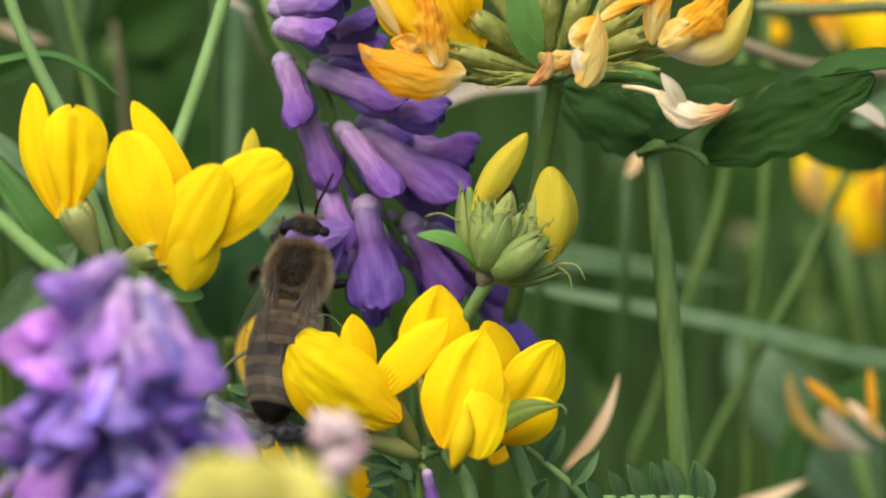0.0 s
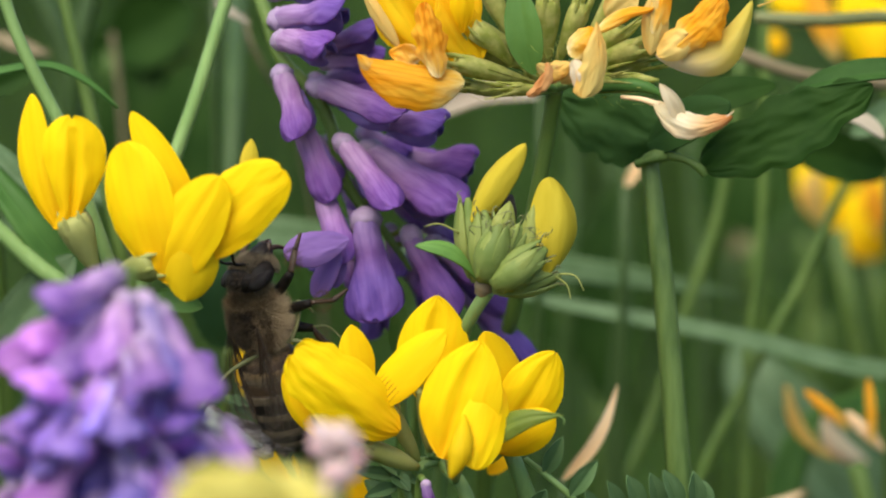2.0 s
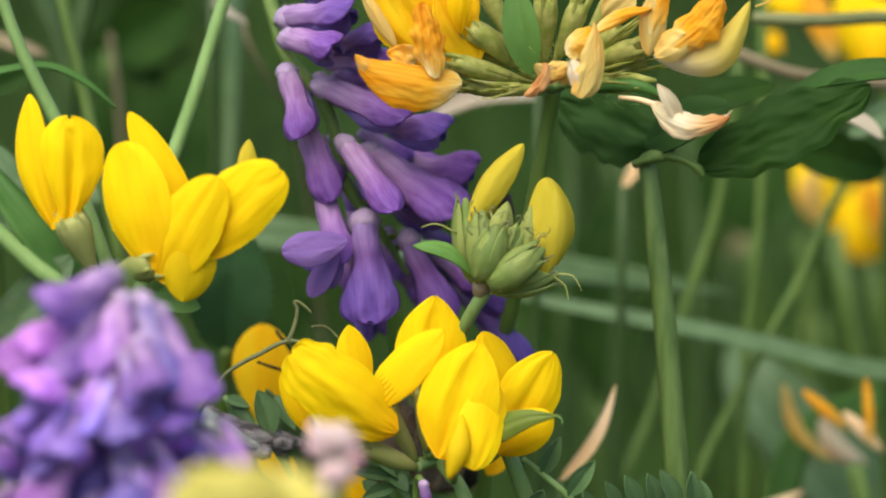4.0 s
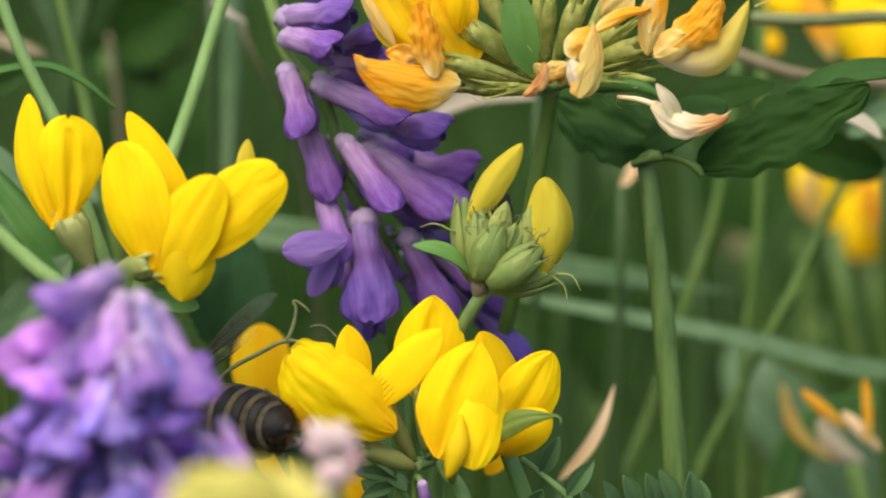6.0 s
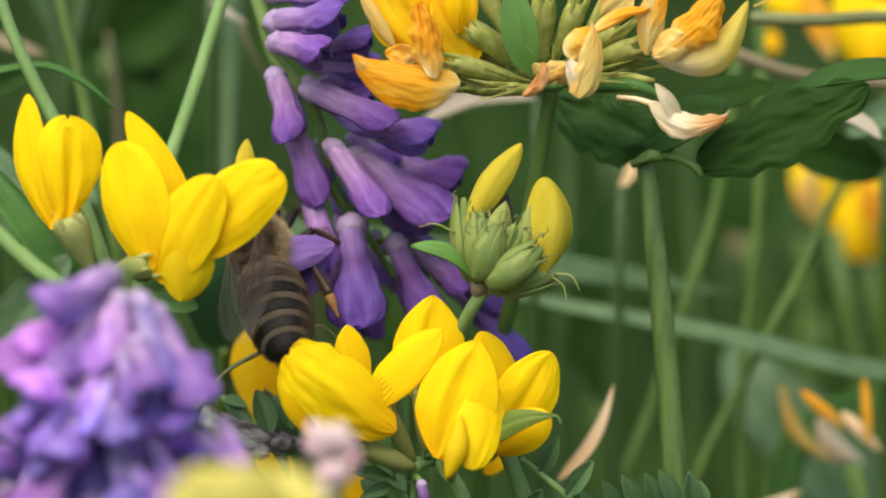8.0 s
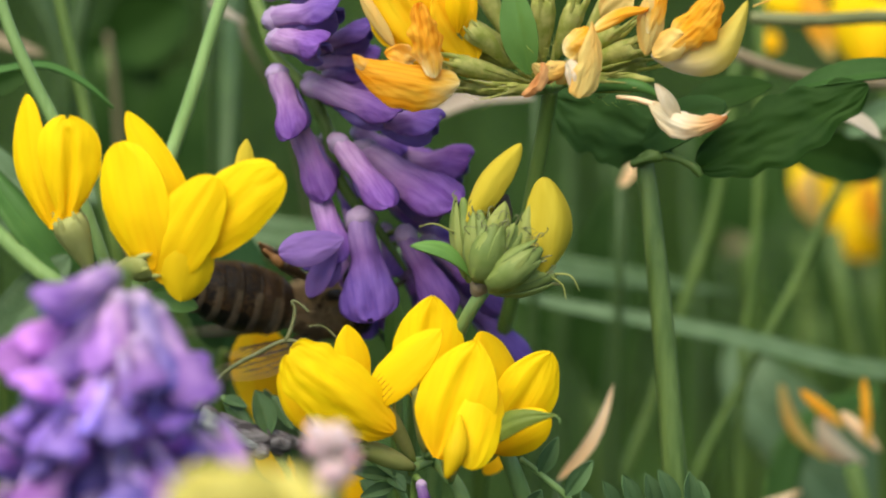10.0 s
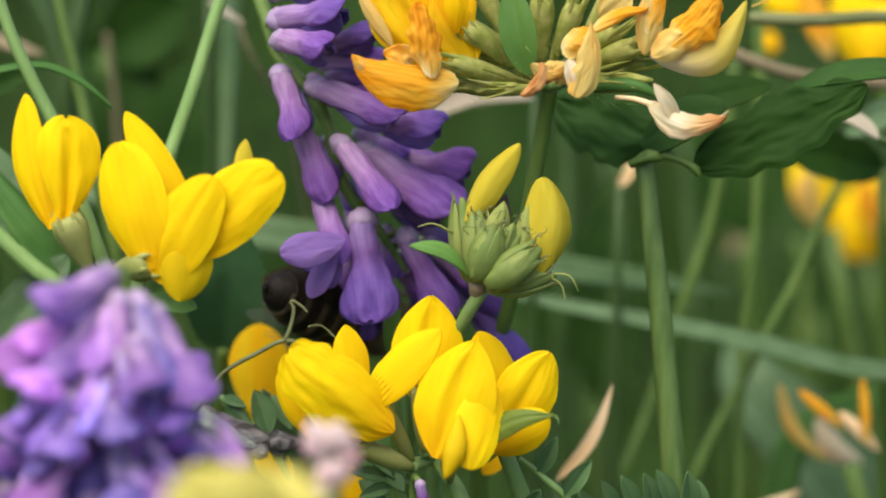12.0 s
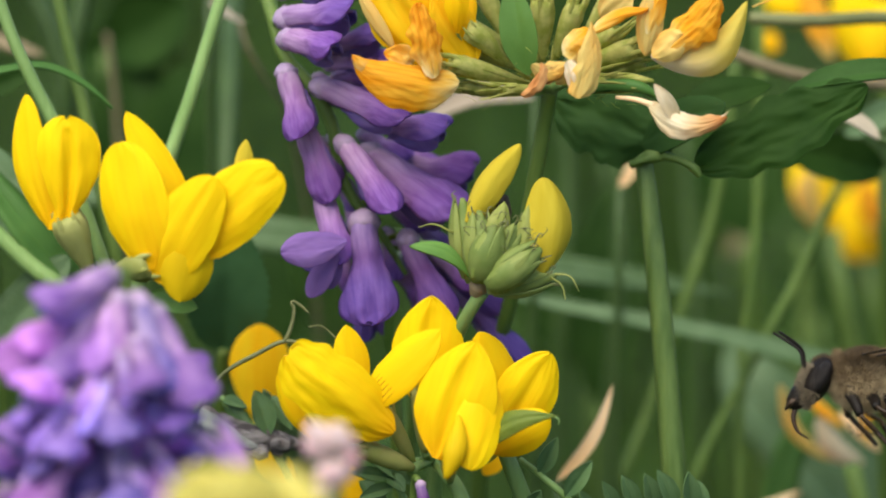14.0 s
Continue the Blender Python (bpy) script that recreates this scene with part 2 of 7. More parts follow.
TWIG_PALE = surface("bleached_twig", (0.42, 0.44, 0.42), (0.26, 0.27, 0.26), 0.6, (0.35, 2.2, 2.2), 0.8, 0.0, 0.6, 0.1)
TWIG = surface("grey_twig", (0.42, 0.39, 0.39), (0.07, 0.06, 0.062), 0.9, (0.35, 2.2, 2.2), 0.8, 0.0, 1.0, 0.1, bias=0.45)
SOIL = surface("meadow_soil", (0.026, 0.045, 0.011), (0.014, 0.026, 0.007), 0.02, (1, 1, 1), 0.9, 0.0, 0.8)
HAIR_SIDE = surface("straw_bee_hair", (0.58, 0.45, 0.27), (0.36, 0.27, 0.15), 1.2, rough=0.7, bump=0.0, spread=0.0, gloss=0.15)
HAIR_TAN = surface("tan_bee_hair", (0.25, 0.175, 0.094), (0.13, 0.09, 0.048), 1.2, rough=0.7, bump=0.0, spread=0.0, gloss=0.15)
HAIR_PALE = surface("pale_bee_hair", (0.26, 0.21, 0.14), (0.14, 0.11, 0.07), 1.2, rough=0.7, bump=0.0, spread=0.0, gloss=0.15)
HAIR_SHIELD = surface("dark_shield_hair", (0.135, 0.096, 0.057), (0.07, 0.05, 0.03), 1.2, rough=0.7, bump=0.0, spread=0.0, gloss=0.15)
HAIR_BAND = surface("brownish_band_hair", (0.18, 0.14, 0.088), (0.1, 0.077, 0.047), 1.2, rough=0.7, bump=0.0, spread=0.0, gloss=0.15)
HAIR_BELLY = surface("golden_brown_belly_hair", (0.14, 0.085, 0.035), (0.06, 0.036, 0.016), 1.2, rough=0.6, bump=0.0, spread=0.0, gloss=0.15)
CHITIN = surface("dark_chitin", (0.006, 0.0045, 0.0035), (0.013, 0.009, 0.006), 1.5, rough=0.5, bump=0.3, spread=0.0, gloss=0.2)
CHITIN_BROWN = surface("brown_chitin", (0.03, 0.017, 0.009), (0.06, 0.033, 0.014), 1.5, rough=0.4, bump=0.3, spread=0.0, gloss=0.4)
CHITIN_AMBER = surface("amber_brown_chitin", (0.03, 0.018, 0.009), (0.06, 0.036, 0.018), 1.5, rough=0.5, bump=0.3, spread=0.0, gloss=0.2)
AMBER_FOOT = surface("amber_foot", (0.16, 0.075, 0.02), (0.26, 0.13, 0.04), 1.5, rough=0.5, bump=0.3, spread=0.0, gloss=0.3)
EYE_DARK = surface("bee_eye", (0.008, 0.006, 0.005), (0.014, 0.01, 0.008), 3, rough=0.38, bump=0.4, spread=0.0, gloss=0.22, fine=12)
VEIN = surface("wing_vein", (0.05, 0.028, 0.014), (0.028, 0.016, 0.009), 2, rough=0.5, bump=0.0, spread=0.0)
FELT = surface("pale_felt", (0.19, 0.155, 0.1), (0.11, 0.087, 0.055), 2.5, rough=0.9, bump=0.8, spread=0.0, fine=9, gloss=0.1)


PALE_YELLOW = surface("pale_yellow_petal", (0.86, 0.78, 0.24), (0.7, 0.6, 0.12), 0.3, (1, 1, 1), 0.5, 0.35)


def membrane(name):
    m = bpy.data.materials.new(name)
    m.use_nodes = True
    n, l = m.node_tree.nodes, m.node_tree.links
    bsdf = n["Principled BSDF"]
    bsdf.inputs["Base Color"].default_value = (0.2, 0.16, 0.12, 1)
    bsdf.inputs["Roughness"].default_value = 0.4
    bsdf.inputs["Specular IOR Level"].default_value = 0.25
    noi, rng, co = n.new("ShaderNodeTexNoise"), n.new("ShaderNodeMapRange"), n.new("ShaderNodeTexCoord")
    noi.inputs["Scale"].default_value = 600
    l.new(co.outputs["Object"], noi.inputs["Vector"])
    rng.inputs["To Min"].default_value, rng.inputs["To Max"].default_value = 0.04, 0.14
    l.new(noi.outputs["Fac"], rng.inputs["Value"])
    clear, mix = n.new("ShaderNodeBsdfTransparent"), n.new("ShaderNodeMixShader")
    l.new(rng.outputs["Result"], mix.inputs["Fac"])
    l.new(clear.outputs["BSDF"], mix.inputs[1])
    l.new(bsdf.outputs["BSDF"], mix.inputs[2])
    l.new(mix.outputs["Shader"], n["Material Output"].inputs["Surface"])
    return m


WING = membrane("wing_membrane")


# ---- shaping tools (millimetres) ----
def vec(p):
    return Vector(p) * MM


def thing(name, base, label, category, group=""):
    """A top-level thing: an Empty at its base."""
    ob = new(name)
    ob.empty_display_size = 0.005
    ob.matrix_basis = Matrix.Translation(vec(base))
    return tagged(ob, label, category, group)


def world_of(ob):
    m = ob.matrix_basis.copy()
    while ob.parent:
        ob = ob.parent
        m = ob.matrix_basis @ m
    return m


def part(name, data, material, parent, label="", at=None, kind=""):
    """Links a bmesh or a mesh as one mesh object under parent; at: its pose in the world."""
    if isinstance(data, bmesh.types.BMesh):
        for f in data.faces:
            f.smooth = True
        me = bpy.data.meshes.new(name)
        data.to_mesh(me)
        data.free()
        me.materials.append(material)
    else:
        me = data
    ob = new(name, me)
    if parent:
        ob.parent = parent
        ob.matrix_basis = world_of(parent).inverted() @ (at or Matrix.Identity(4))
    elif at:
        ob.matrix_basis = at
    return tagged(ob, label, kind=kind)


def spline(points, n=6):
    """A smooth line through the points that does not overshoot where they lie unevenly."""
    p = [Vector(q) for q in points]
    if len(p) < 3:
        return [p[0].lerp(p[-1], i / n) for i in range(n + 1)]
    way = []
    for i in range(len(p)):
        d = p[min(i + 1, len(p) - 1)] - p[max(i - 1, 0)]
        if 0 < i < len(p) - 1:
            d = (p[i + 1] - p[i]).normalized() + (p[i] - p[i - 1]).normalized()
        way.append(d.normalized())
    out = []
    for a, b, s, e in zip(p, p[1:], way, way[1:]):
        k = (b - a).length
        for i in range(n):
            t = i / n
            out.append(a * (2 * t ** 3 - 3 * t * t + 1) + s * k * (t ** 3 - 2 * t * t + t) + b * (3 * t * t - 2 * t ** 3) + e * k * (t ** 3 - t * t))
    return out + [p[-1]]


def tube(path, radius, sides=10, flat=1.0, ridges=0.0, rough=0.0, bm=None):
    """A closed tube along a path; radius: one number, or a list spread along it."""
    bm = bm or bmesh.new()
    path = [Vector(q) for q in path]
    rs = radius if isinstance(radius, (list, tuple)) else [radius]
    rings, side = [], None
    for i, q in enumerate(path):
        d = (path[min(i + 1, len(path) - 1)] - path[max(i - 1, 0)]).normalized()
        if side is None:
            side = d.orthogonal().normalized() if abs(d.y) > 0.9 else d.cross(Vector((0, 1, 0))).normalized()
        side = (side - d * side.dot(d)).normalized()
        up = d.cross(side)
        f = i / (len(path) - 1) * (len(rs) - 1)
        k = min(int(f), len(rs) - 2) if len(rs) > 1 else 0
        r = rs[0] if len(rs) == 1 else rs[k] + (rs[k + 1] - rs[k]) * (f - k)
        ring = []
        for s in range(sides):
            a = 2 * math.pi * s / sides
            e = r * (1 + ridges * (s % 2) + rough * noise.noise(q * 1.3 + Vector((s * 2.1, 0, 0))))
            ring.append(bm.verts.new((q + side * math.cos(a) * e + up * math.sin(a) * e * flat) * MM))
        rings.append(ring)
    for a, b in zip(rings, rings[1:]):
        for s in range(sides):
            bm.faces.new((a[s], a[(s + 1) % sides], b[(s + 1) % sides], b[s]))
    bm.faces.new(rings[0][::-1])
    bm.faces.new(rings[-1])
    return bm


def sheet(length, width, k=1.25, e=0.6, cup=0.25, bend=0.08, sweep=0.0, crease=0.0, ripple=0.0, thick=0.12, tip=0.0, claw=0.12, notch=0.0, nu=14, nv=16, seed=0.0, bm=None, base=None, teeth=0.0, flare=0.0, ridge=0.0, ragged=0.0, folds=0.0):
    """A petal or leaf along local y, its face towards z. k: where it is widest, e: how blunt, cup: edges towards z, bend: belly
    towards z, sweep: sickle shape towards x, crease: midrib fold, ripple: crumpling, tip: turning of the tip towards z, teeth: serration, folds: long fine creases, ragged: uneven edges."""
    bm = bm or bmesh.new()
    base = base or Matrix.Identity(4)
    front, back = [], []
    for j in range(nv + 1):
        v = 1 - (1 - j / nv) ** 1.6
        hw = 0.5 * width * max(claw * (1 - v) ** 1.5, math.sin(math.pi * min(v, 0.9985) ** k) ** e, 0.02)
        hw *= 1 + teeth * (j % 2)
        fr, bk = [], []
        for i in range(nu + 1):
            u = 2 * i / nu - 1
            x = u * hw * (1 + ragged * noise.noise((v * 7 + seed, seed + (5 if u > 0 else 0), 0))) + sweep * length * math.sin(math.pi * v)
            y = v * length - notch * width * math.exp(-(u * 2.2) ** 2) * v ** 6
            z = cup * hw * u * u * (1 - flare * v ** 3) + ridge * width * math.cos(u * 9.4) * (1 - v) + bend * length * math.sin(math.pi * v) + tip * length * v ** 3 - crease * width * math.exp(-(u * 5) ** 2) * math.sin(math.pi * min(1, v * 1.1)) ** 0.5
            if folds:
                z += folds * width * noise.noise((u * 5 + seed, v * 1.6 + seed, 3)) + 0.5 * folds * width * noise.noise((u * 13 + seed, v * 2.5, 7))
            if ripple:
                q = Vector((u * 1.6 + seed, v * 3.0 + seed * 0.7, seed))
                z += ripple * width * noise.noise(q) + 0.4 * ripple * width * noise.noise(q * 3.1)
                x += 0.5 * ripple * width * noise.noise(q + Vector((9, 3, 1)))
            p = Vector((x, y, z))
            fr.append(bm.verts.new(base @ (p * MM)))
            bk.append(bm.verts.new(base @ ((p - Vector((0, 0, thick))) * MM)))
        front.append(fr)
        back.append(bk)
    for j in range(nv):
        for i in range(nu):
            bm.faces.new((front[j][i], front[j][i + 1], front[j + 1][i + 1], front[j + 1][i]))
            bm.faces.new((back[j][i], back[j + 1][i], back[j + 1][i + 1], back[j][i + 1]))
        bm.faces.new((front[j][0], front[j + 1][0], back[j + 1][0], back[j][0]))
        bm.faces.new((front[j][nu], back[j][nu], back[j + 1][nu], front[j + 1][nu]))
    for i in range(nu):
        bm.faces.new((front[0][i], back[0][i], back[0][i + 1], front[0][i + 1]))
        bm.faces.new((front[nv][i], front[nv][i + 1], back[nv][i + 1], back[nv][i]))
    rims = [front[0], front[-1], back[0], back[-1]] + [[r[k] for r in side] for side in (front, back) for k in (0, nu)]
    for rim in rims:
        for p, q in zip(rim, rim[1:]):
            bm.edges.get((p, q)).smooth = False
    return bm


def frame_at(base, tip, facing):
    """The pose at base with y towards tip and z towards facing."""
    y = (Vector(tip) - Vector(base)).normalized()
    z = Vector(facing)
    z = (z - y * z.dot(y)).normalized()
    m = Matrix((y.cross(z), y, z)).transposed().to_4x4()
    return Matrix.Translation(vec(base)) @ m


FRONT = (0.00, -0.95, 0.30)


def petal(parent, material, base, tip, width, facing=FRONT, name="petal", label="", **shape):
    shape.setdefault("seed", base[0] * 1.7 + tip[2])
    shape.setdefault("ripple", 0.03)
    shape.setdefault("ragged", 0.05)
    return part(name, sheet((Vector(tip) - Vector(base)).length, width, **shape), material, parent, label, frame_at(base, tip, facing))


def stalk(parent, material, points, radius, name="stalk", n=6, sides=10, label="", **shape):
    return part(name, tube(spline(points, n), radius, sides, **shape), material, parent, label)


def plump(base, tip, radii, sides=12, bow=(0, 0, 0), n=12, bm=None, flat=1.0, ridges=0.0):
    """A spindle body from base to tip: calyx tubes, buds, pods."""
    a, b, w = Vector(base), Vector(tip), Vector(bow)
    return tube([a.lerp(b, i / n) + w * math.sin(math.pi * i / n) for i in range(n + 1)], radii, sides, flat, ridges, bm=bm)


def calyx(parent, base, tip, width, material=CALYX, teeth=5, bow=(0, 0, 0), length=1.6, closed=False):
    """A green ribbed calyx cup with thin curling teeth at its mouth."""
    w = width / 2
    curl = 0.2 if length > 1.8 else 1.0
    cup_ob = part("calyx", plump(base, tip, [w * 0.35, w * 0.5, w * 0.62, w * 0.72, w * 0.8, w * 0.82, w * 0.7] if curl < 1 else [w * 0.35, w * 0.75, w * 0.95, w, w * 0.8, w * 0.3] if closed else [w * 0.35, w * 0.75, w * 0.92, w, w * 1.0, w * 0.92], sides=20, bow=bow, ridges=0.2 if curl < 1 else 0.09), material, parent)
    a, b = Vector(base), Vector(tip)
    d = (b - a).normalized()
    s = d.cross(Vector((0, 1, 0.2))).normalized()
    u = d.cross(s)
    for i in range(teeth):
        ang = 2 * math.pi * i / teeth + base[0]
        o = s * math.cos(ang) + u * math.sin(ang)
        root = b + o * w * (0.5 if closed else 0.85) - d * (0.7 if closed else 0.3)
        part("tooth", tube(spline([root, root + d * 0.5 * length + o * 0.25 * curl, root + d * length * (0.7 + 0.3 * math.sin(i * 1.7)) + o * 0.55 * curl + s * 0.2 * math.sin(i * 2.3)], 3), [0.13 * curl ** 0.3, 0.08, 0.02], 5), material, cup_ob)
    return cup_ob


def slim_calyx(parent, base, tip, width, rng, material=CALYX, bow=(0, 0, 0), reach=1.0):
    """A slender ribbed calyx tube that ends in five long thin hairy teeth."""
    w = width / 2
    cup_ob = part("calyx", plump(base, tip, [w * 0.34, w * 0.5, w * 0.66, w * 0.82, w * 0.95, w, w * 0.85], sides=20, bow=bow, ridges=0.24), material, parent)
    a, b = Vector(base), Vector(tip)
    d = (b - a).normalized()
    s = d.cross(Vector((0, 1, 0.2))).normalized()
    u = d.cross(s)
    for i in range(5):
        ang = 2 * math.pi * (i + 0.3) / 5 + base[0]
        o = s * math.cos(ang) + u * math.sin(ang)
        root = b + o * w * 0.72 - d * 0.9
        ln = 0.7 + reach * rng.uniform(1.4, 2.4)
        part("tooth", tube(spline([root, root + d * ln * 0.5 + o * 0.12, root + d * ln + o * rng.uniform(-0.1, 0.45) + s * rng.uniform(-0.2, 0.2)], 3), [w * 0.3, w * 0.3, w * 0.2, 0.02], 6), material, cup_ob)
    return cup_ob


def grounded(x, y):
    return (x, y, 0)


# ---- ground ----
def ground():
    bm = bmesh.new()
    xs = [-60, -10, -2] + [-0.8 + 0.1 * i for i in range(17)] + [2, 10, 60]
    ys = [-60, -10, -2] + [-0.6 + 0.1 * i for i in range(27)] + [4, 12, 60]
    grid = [[bm.verts.new((x, y, 0.004 * noise.noise((x * 9, y * 9, 0)) - 0.004)) for x in xs] for y in ys]
    for a, b in zip(grid, grid[1:]):
        for i in range(len(xs) - 1):
            bm.faces.new((a[i], a[i + 1], b[i + 1], b[i]))
    ob = part("ground", bm, SOIL, None)
    tagged(ob, "dark mossy meadow soil under dense grass", "ground", kind="structure")


ground()


# ---- background meadow ----
def meadow(name, count, seed, height, width, y_range, label, material, lean=0.6, half=700, clear=0):
    """Uncountable blades as one object, each a bent tapered strip of two faces' thickness."""
    rng = np.random.RandomState(seed)
    verts, faces = [], []
    seg = 6
    for _ in range(count):
        y = rng.uniform(*y_range)
        x = rng.uniform(-half, half)
        if abs(x) < clear and -clear < y < 2.1 * clear:
            continue
        h, w = rng.uniform(*height), rng.uniform(*width)
        az, ln = rng.uniform(0, 2 * math.pi), lean * h * rng.rand()
        dx, dy = math.cos(az), math.sin(az)
        turn = rng.uniform(-0.9, 0.9)
        sx, sy = math.cos(turn), math.sin(turn)
        o = len(verts)
        for j in range(seg + 1):
            t = j / seg
            bent = 0.55 * t + 0.45 * t * t
            cx, cy, cz = x + dx * ln * bent, y + dy * ln * bent, h * t * (1 - 0.25 * (ln / h) * t)
            hw = 0.5 * w * (1 - t) ** 0.5 * (0.6 + 0.4 * math.sin(math.pi * min(1, t + 0.2)))
            for sgn, off in ((-1, 0), (0, 0.25 * hw), (1, 0), (0, -0.1)):
                verts.append(((cx + sgn * hw * sx - off * sy) * MM, (cy + sgn * hw * sy + off * sx) * MM, cz * MM))
        for j in range(seg):
            a, b = o + 4 * j, o + 4 * j + 4
            for q in range(4):
                r = (q + 1) % 4
                faces.append((a + q, a + r, b + r, b + q))
    me = bpy.data.meshes.new(name)
    me.from_pydata(verts, [], faces)
    me.materials.append(material)
    for f in me.polygons:
        f.use_smooth = True
    tagged(new(name, me), label, "grass", kind="stuff")


meadow("meadow_grass", 9000, 3, (90, 215), (2.5, 6), (130, 1500), "dense soft green meadow grass round the flowers", GRASS, lean=1.3)
meadow("low_grass", 5000, 4, (40, 120), (2.5, 5), (-750, 60), "low green grass under the flowers", GRASS, lean=0.5)
meadow("tall_grass", 900, 11, (165, 245), (2.5, 6), (75, 300), "scattered tall green blades among the far grass", GRASS, lean=1.5, clear=140)
meadow("far_grass", 17000, 17, (80, 200), (7, 16), (-3600, 4600), "soft green meadow grass all round", GRASS, half=4000, clear=690)
meadow("broad_leaves", 2600, 5, (60, 190), (9, 20), (90, 1400), "broad dark green herb leaves deep in the meadow", LEAF_FAR, lean=1.2)


# ---- yellow flower head in the middle ----
def central_trefoil():
    hub = (-0.48, 0.34, 206.94)
    t = thing("trefoil_flower_head", grounded(2, 10), "bright yellow bird's-foot trefoil head with open blooms on a green stem", "flower", "yellow trefoil heads")
    stalk(t, STEM_PALE, [hub, (0.74, -0.88, 206.03), (1.29, -1.12, 204.87), (1.90, -2.63, 197.75), (2, 10, 100), (2, 10, 0)], [0.35, 0.42, 0.5, 0.6, 0.8], "stem")
    # front bloom
    petal(t, YELLOW, (-0.26, -6.03, 208.73), (2.04, -5.57, 215.72), 4.85, (-0.20, -0.93, 0.30), "standard", k=0.92, e=0.68, cup=-0.22, bend=0.05, crease=0.07, notch=0.03, folds=0.012, nu=24, nv=22)
    petal(t, YELLOW, (2.91, -5.46, 213.35), (1.64, -8.09, 208.63), 2.85, (0.29, -0.91, 0.29), "wing", k=1.15, e=0.42, cup=-0.3, bend=0.03, folds=0.012, ragged=0.15, nu=20)
    part("keel", plump((1.05, -6.86, 211.56), (0.26, -8.78, 208.27), [0.10, 0.44, 0.67, 0.71, 0.47, 0.13], bow=(0.2, -0.3, 0)), KEEL, t)
    # bloom behind, its standard upright
    petal(t, YELLOW, (-1.08, 0.04, 210.34), (-0.54, 0.45, 217.08), 4.4, (-0.10, -0.93, 0.35), "standard", k=0.95, e=0.72, cup=-0.25, bend=0.04, crease=0.07, notch=0.03, folds=0.012, nu=24, nv=22)
    # bloom to one side, halves of the standard apart
    petal(t, BANNER, (-4.73, -4.09, 211.10), (-0.03, -4.46, 216.14), 2.69, (-0.19, -0.84, 0.51), "standard", k=1.05, e=0.62, cup=-0.25, bend=0.05)
    petal(t, YELLOW, (-4.86, -0.93, 210.58), (-5.65, -0.41, 215.48), 2.28, (0.24, -0.92, 0.29), "standard", k=1.15, e=0.7, cup=-0.3, bend=0.04)
    petal(t, YELLOW, (-2.79, -4.64, 209.97), (-8.95, -6.10, 215.14), 4.1, (-0.19, -0.86, 0.47), "wing", k=1.2, e=0.34, cup=-0.3, bend=0.08, sweep=-0.05, crease=-0.03, notch=0.04, ragged=0.3, ripple=0.05, folds=0.02, nu=28, nv=26)
    petal(t, YELLOW, (-3.13, -4.18, 209.75), (-7.89, -6.08, 211.37), 2.52, (-0.09, -0.98, -0.17), "wing", k=0.95, e=0.5, cup=-0.5, bend=0.08)
    petal(t, YELLOW, (-7.59, -4.43, 209.54), (-9.59, -3.62, 213.32), 1.95, (-0.51, -0.82, 0.26), "wing", k=1.1, e=0.6, cup=-0.4, bend=0.05, ripple=0.03)
    # blooms on the far side
    petal(t, BANNER, (4.40, -2.08, 210.00), (2.27, -2.54, 215.53), 2.89, (0.37, -0.89, 0.28), "standard", k=1.15, e=0.6, cup=-0.35, bend=0.05, crease=0.03)
    petal(t, YELLOW, (3.22, -2.88, 208.65), (6.48, -2.69, 214.33), 3.7, (0.24, -0.92, 0.29), "wing", k=1.05, e=0.58, cup=-0.22, bend=0.04, crease=0.05, notch=0.05, folds=0.015, nu=24, nv=20)
    petal(t, YELLOW, (2.95, -3.04, 208.35), (6.36, -3.95, 210.83), 2.62, (0.20, -0.93, 0.30), "wing", k=1.1, e=0.55, cup=-0.3, bend=0.06)
    petal(t, BRACT, (2.38, -5.78, 209.89), (6.83, -7.34, 211.69), 1.54, (0.00, -0.85, 0.52), "bract", "pointed green bract", k=0.55, e=1.0, cup=-0.3, bend=0.06, sweep=-0.08, crease=0.05)
    stalk(t, STEM_PALE, [(6.60, -7.26, 211.60), (6.86, -7.39, 211.46), (6.83, -7.46, 211.14)], [0.05, 0.03], "hair", 3, 5)
    for b, e, w in (((-1.65, -1.62, 207.35), (-3.21, -3.12, 210.86), 30), ((-1.65, -2.66, 207.28), (-4.80, -4.33, 209.03), 38), ((-0.98, -1.49, 207.94), (-1.31, -1.21, 211.69), 34), ((0.54, -2.33, 206.42), (0.40, -3.91, 208.58), 32), ((2.23, -0.67, 207.03), (3.56, -2.29, 209.02), 36)):
        calyx(t, b, e, 0.03 * w)
        stalk(t, STEM_PALE, [hub, b], 0.3, "pedicel")
    t2 = [(3.68, -1.42, 208.27), (4.18, -1.67, 207.12), (4.94, -1.12, 204.87), (6.15, -1.32, 199.12), (10, 14, 120), (12, 14, 0)]
    stalk(t, STEM_PALE, t2, [0.45, 0.5, 0.55, 0.6, 0.8], "stem")


central_trefoil()


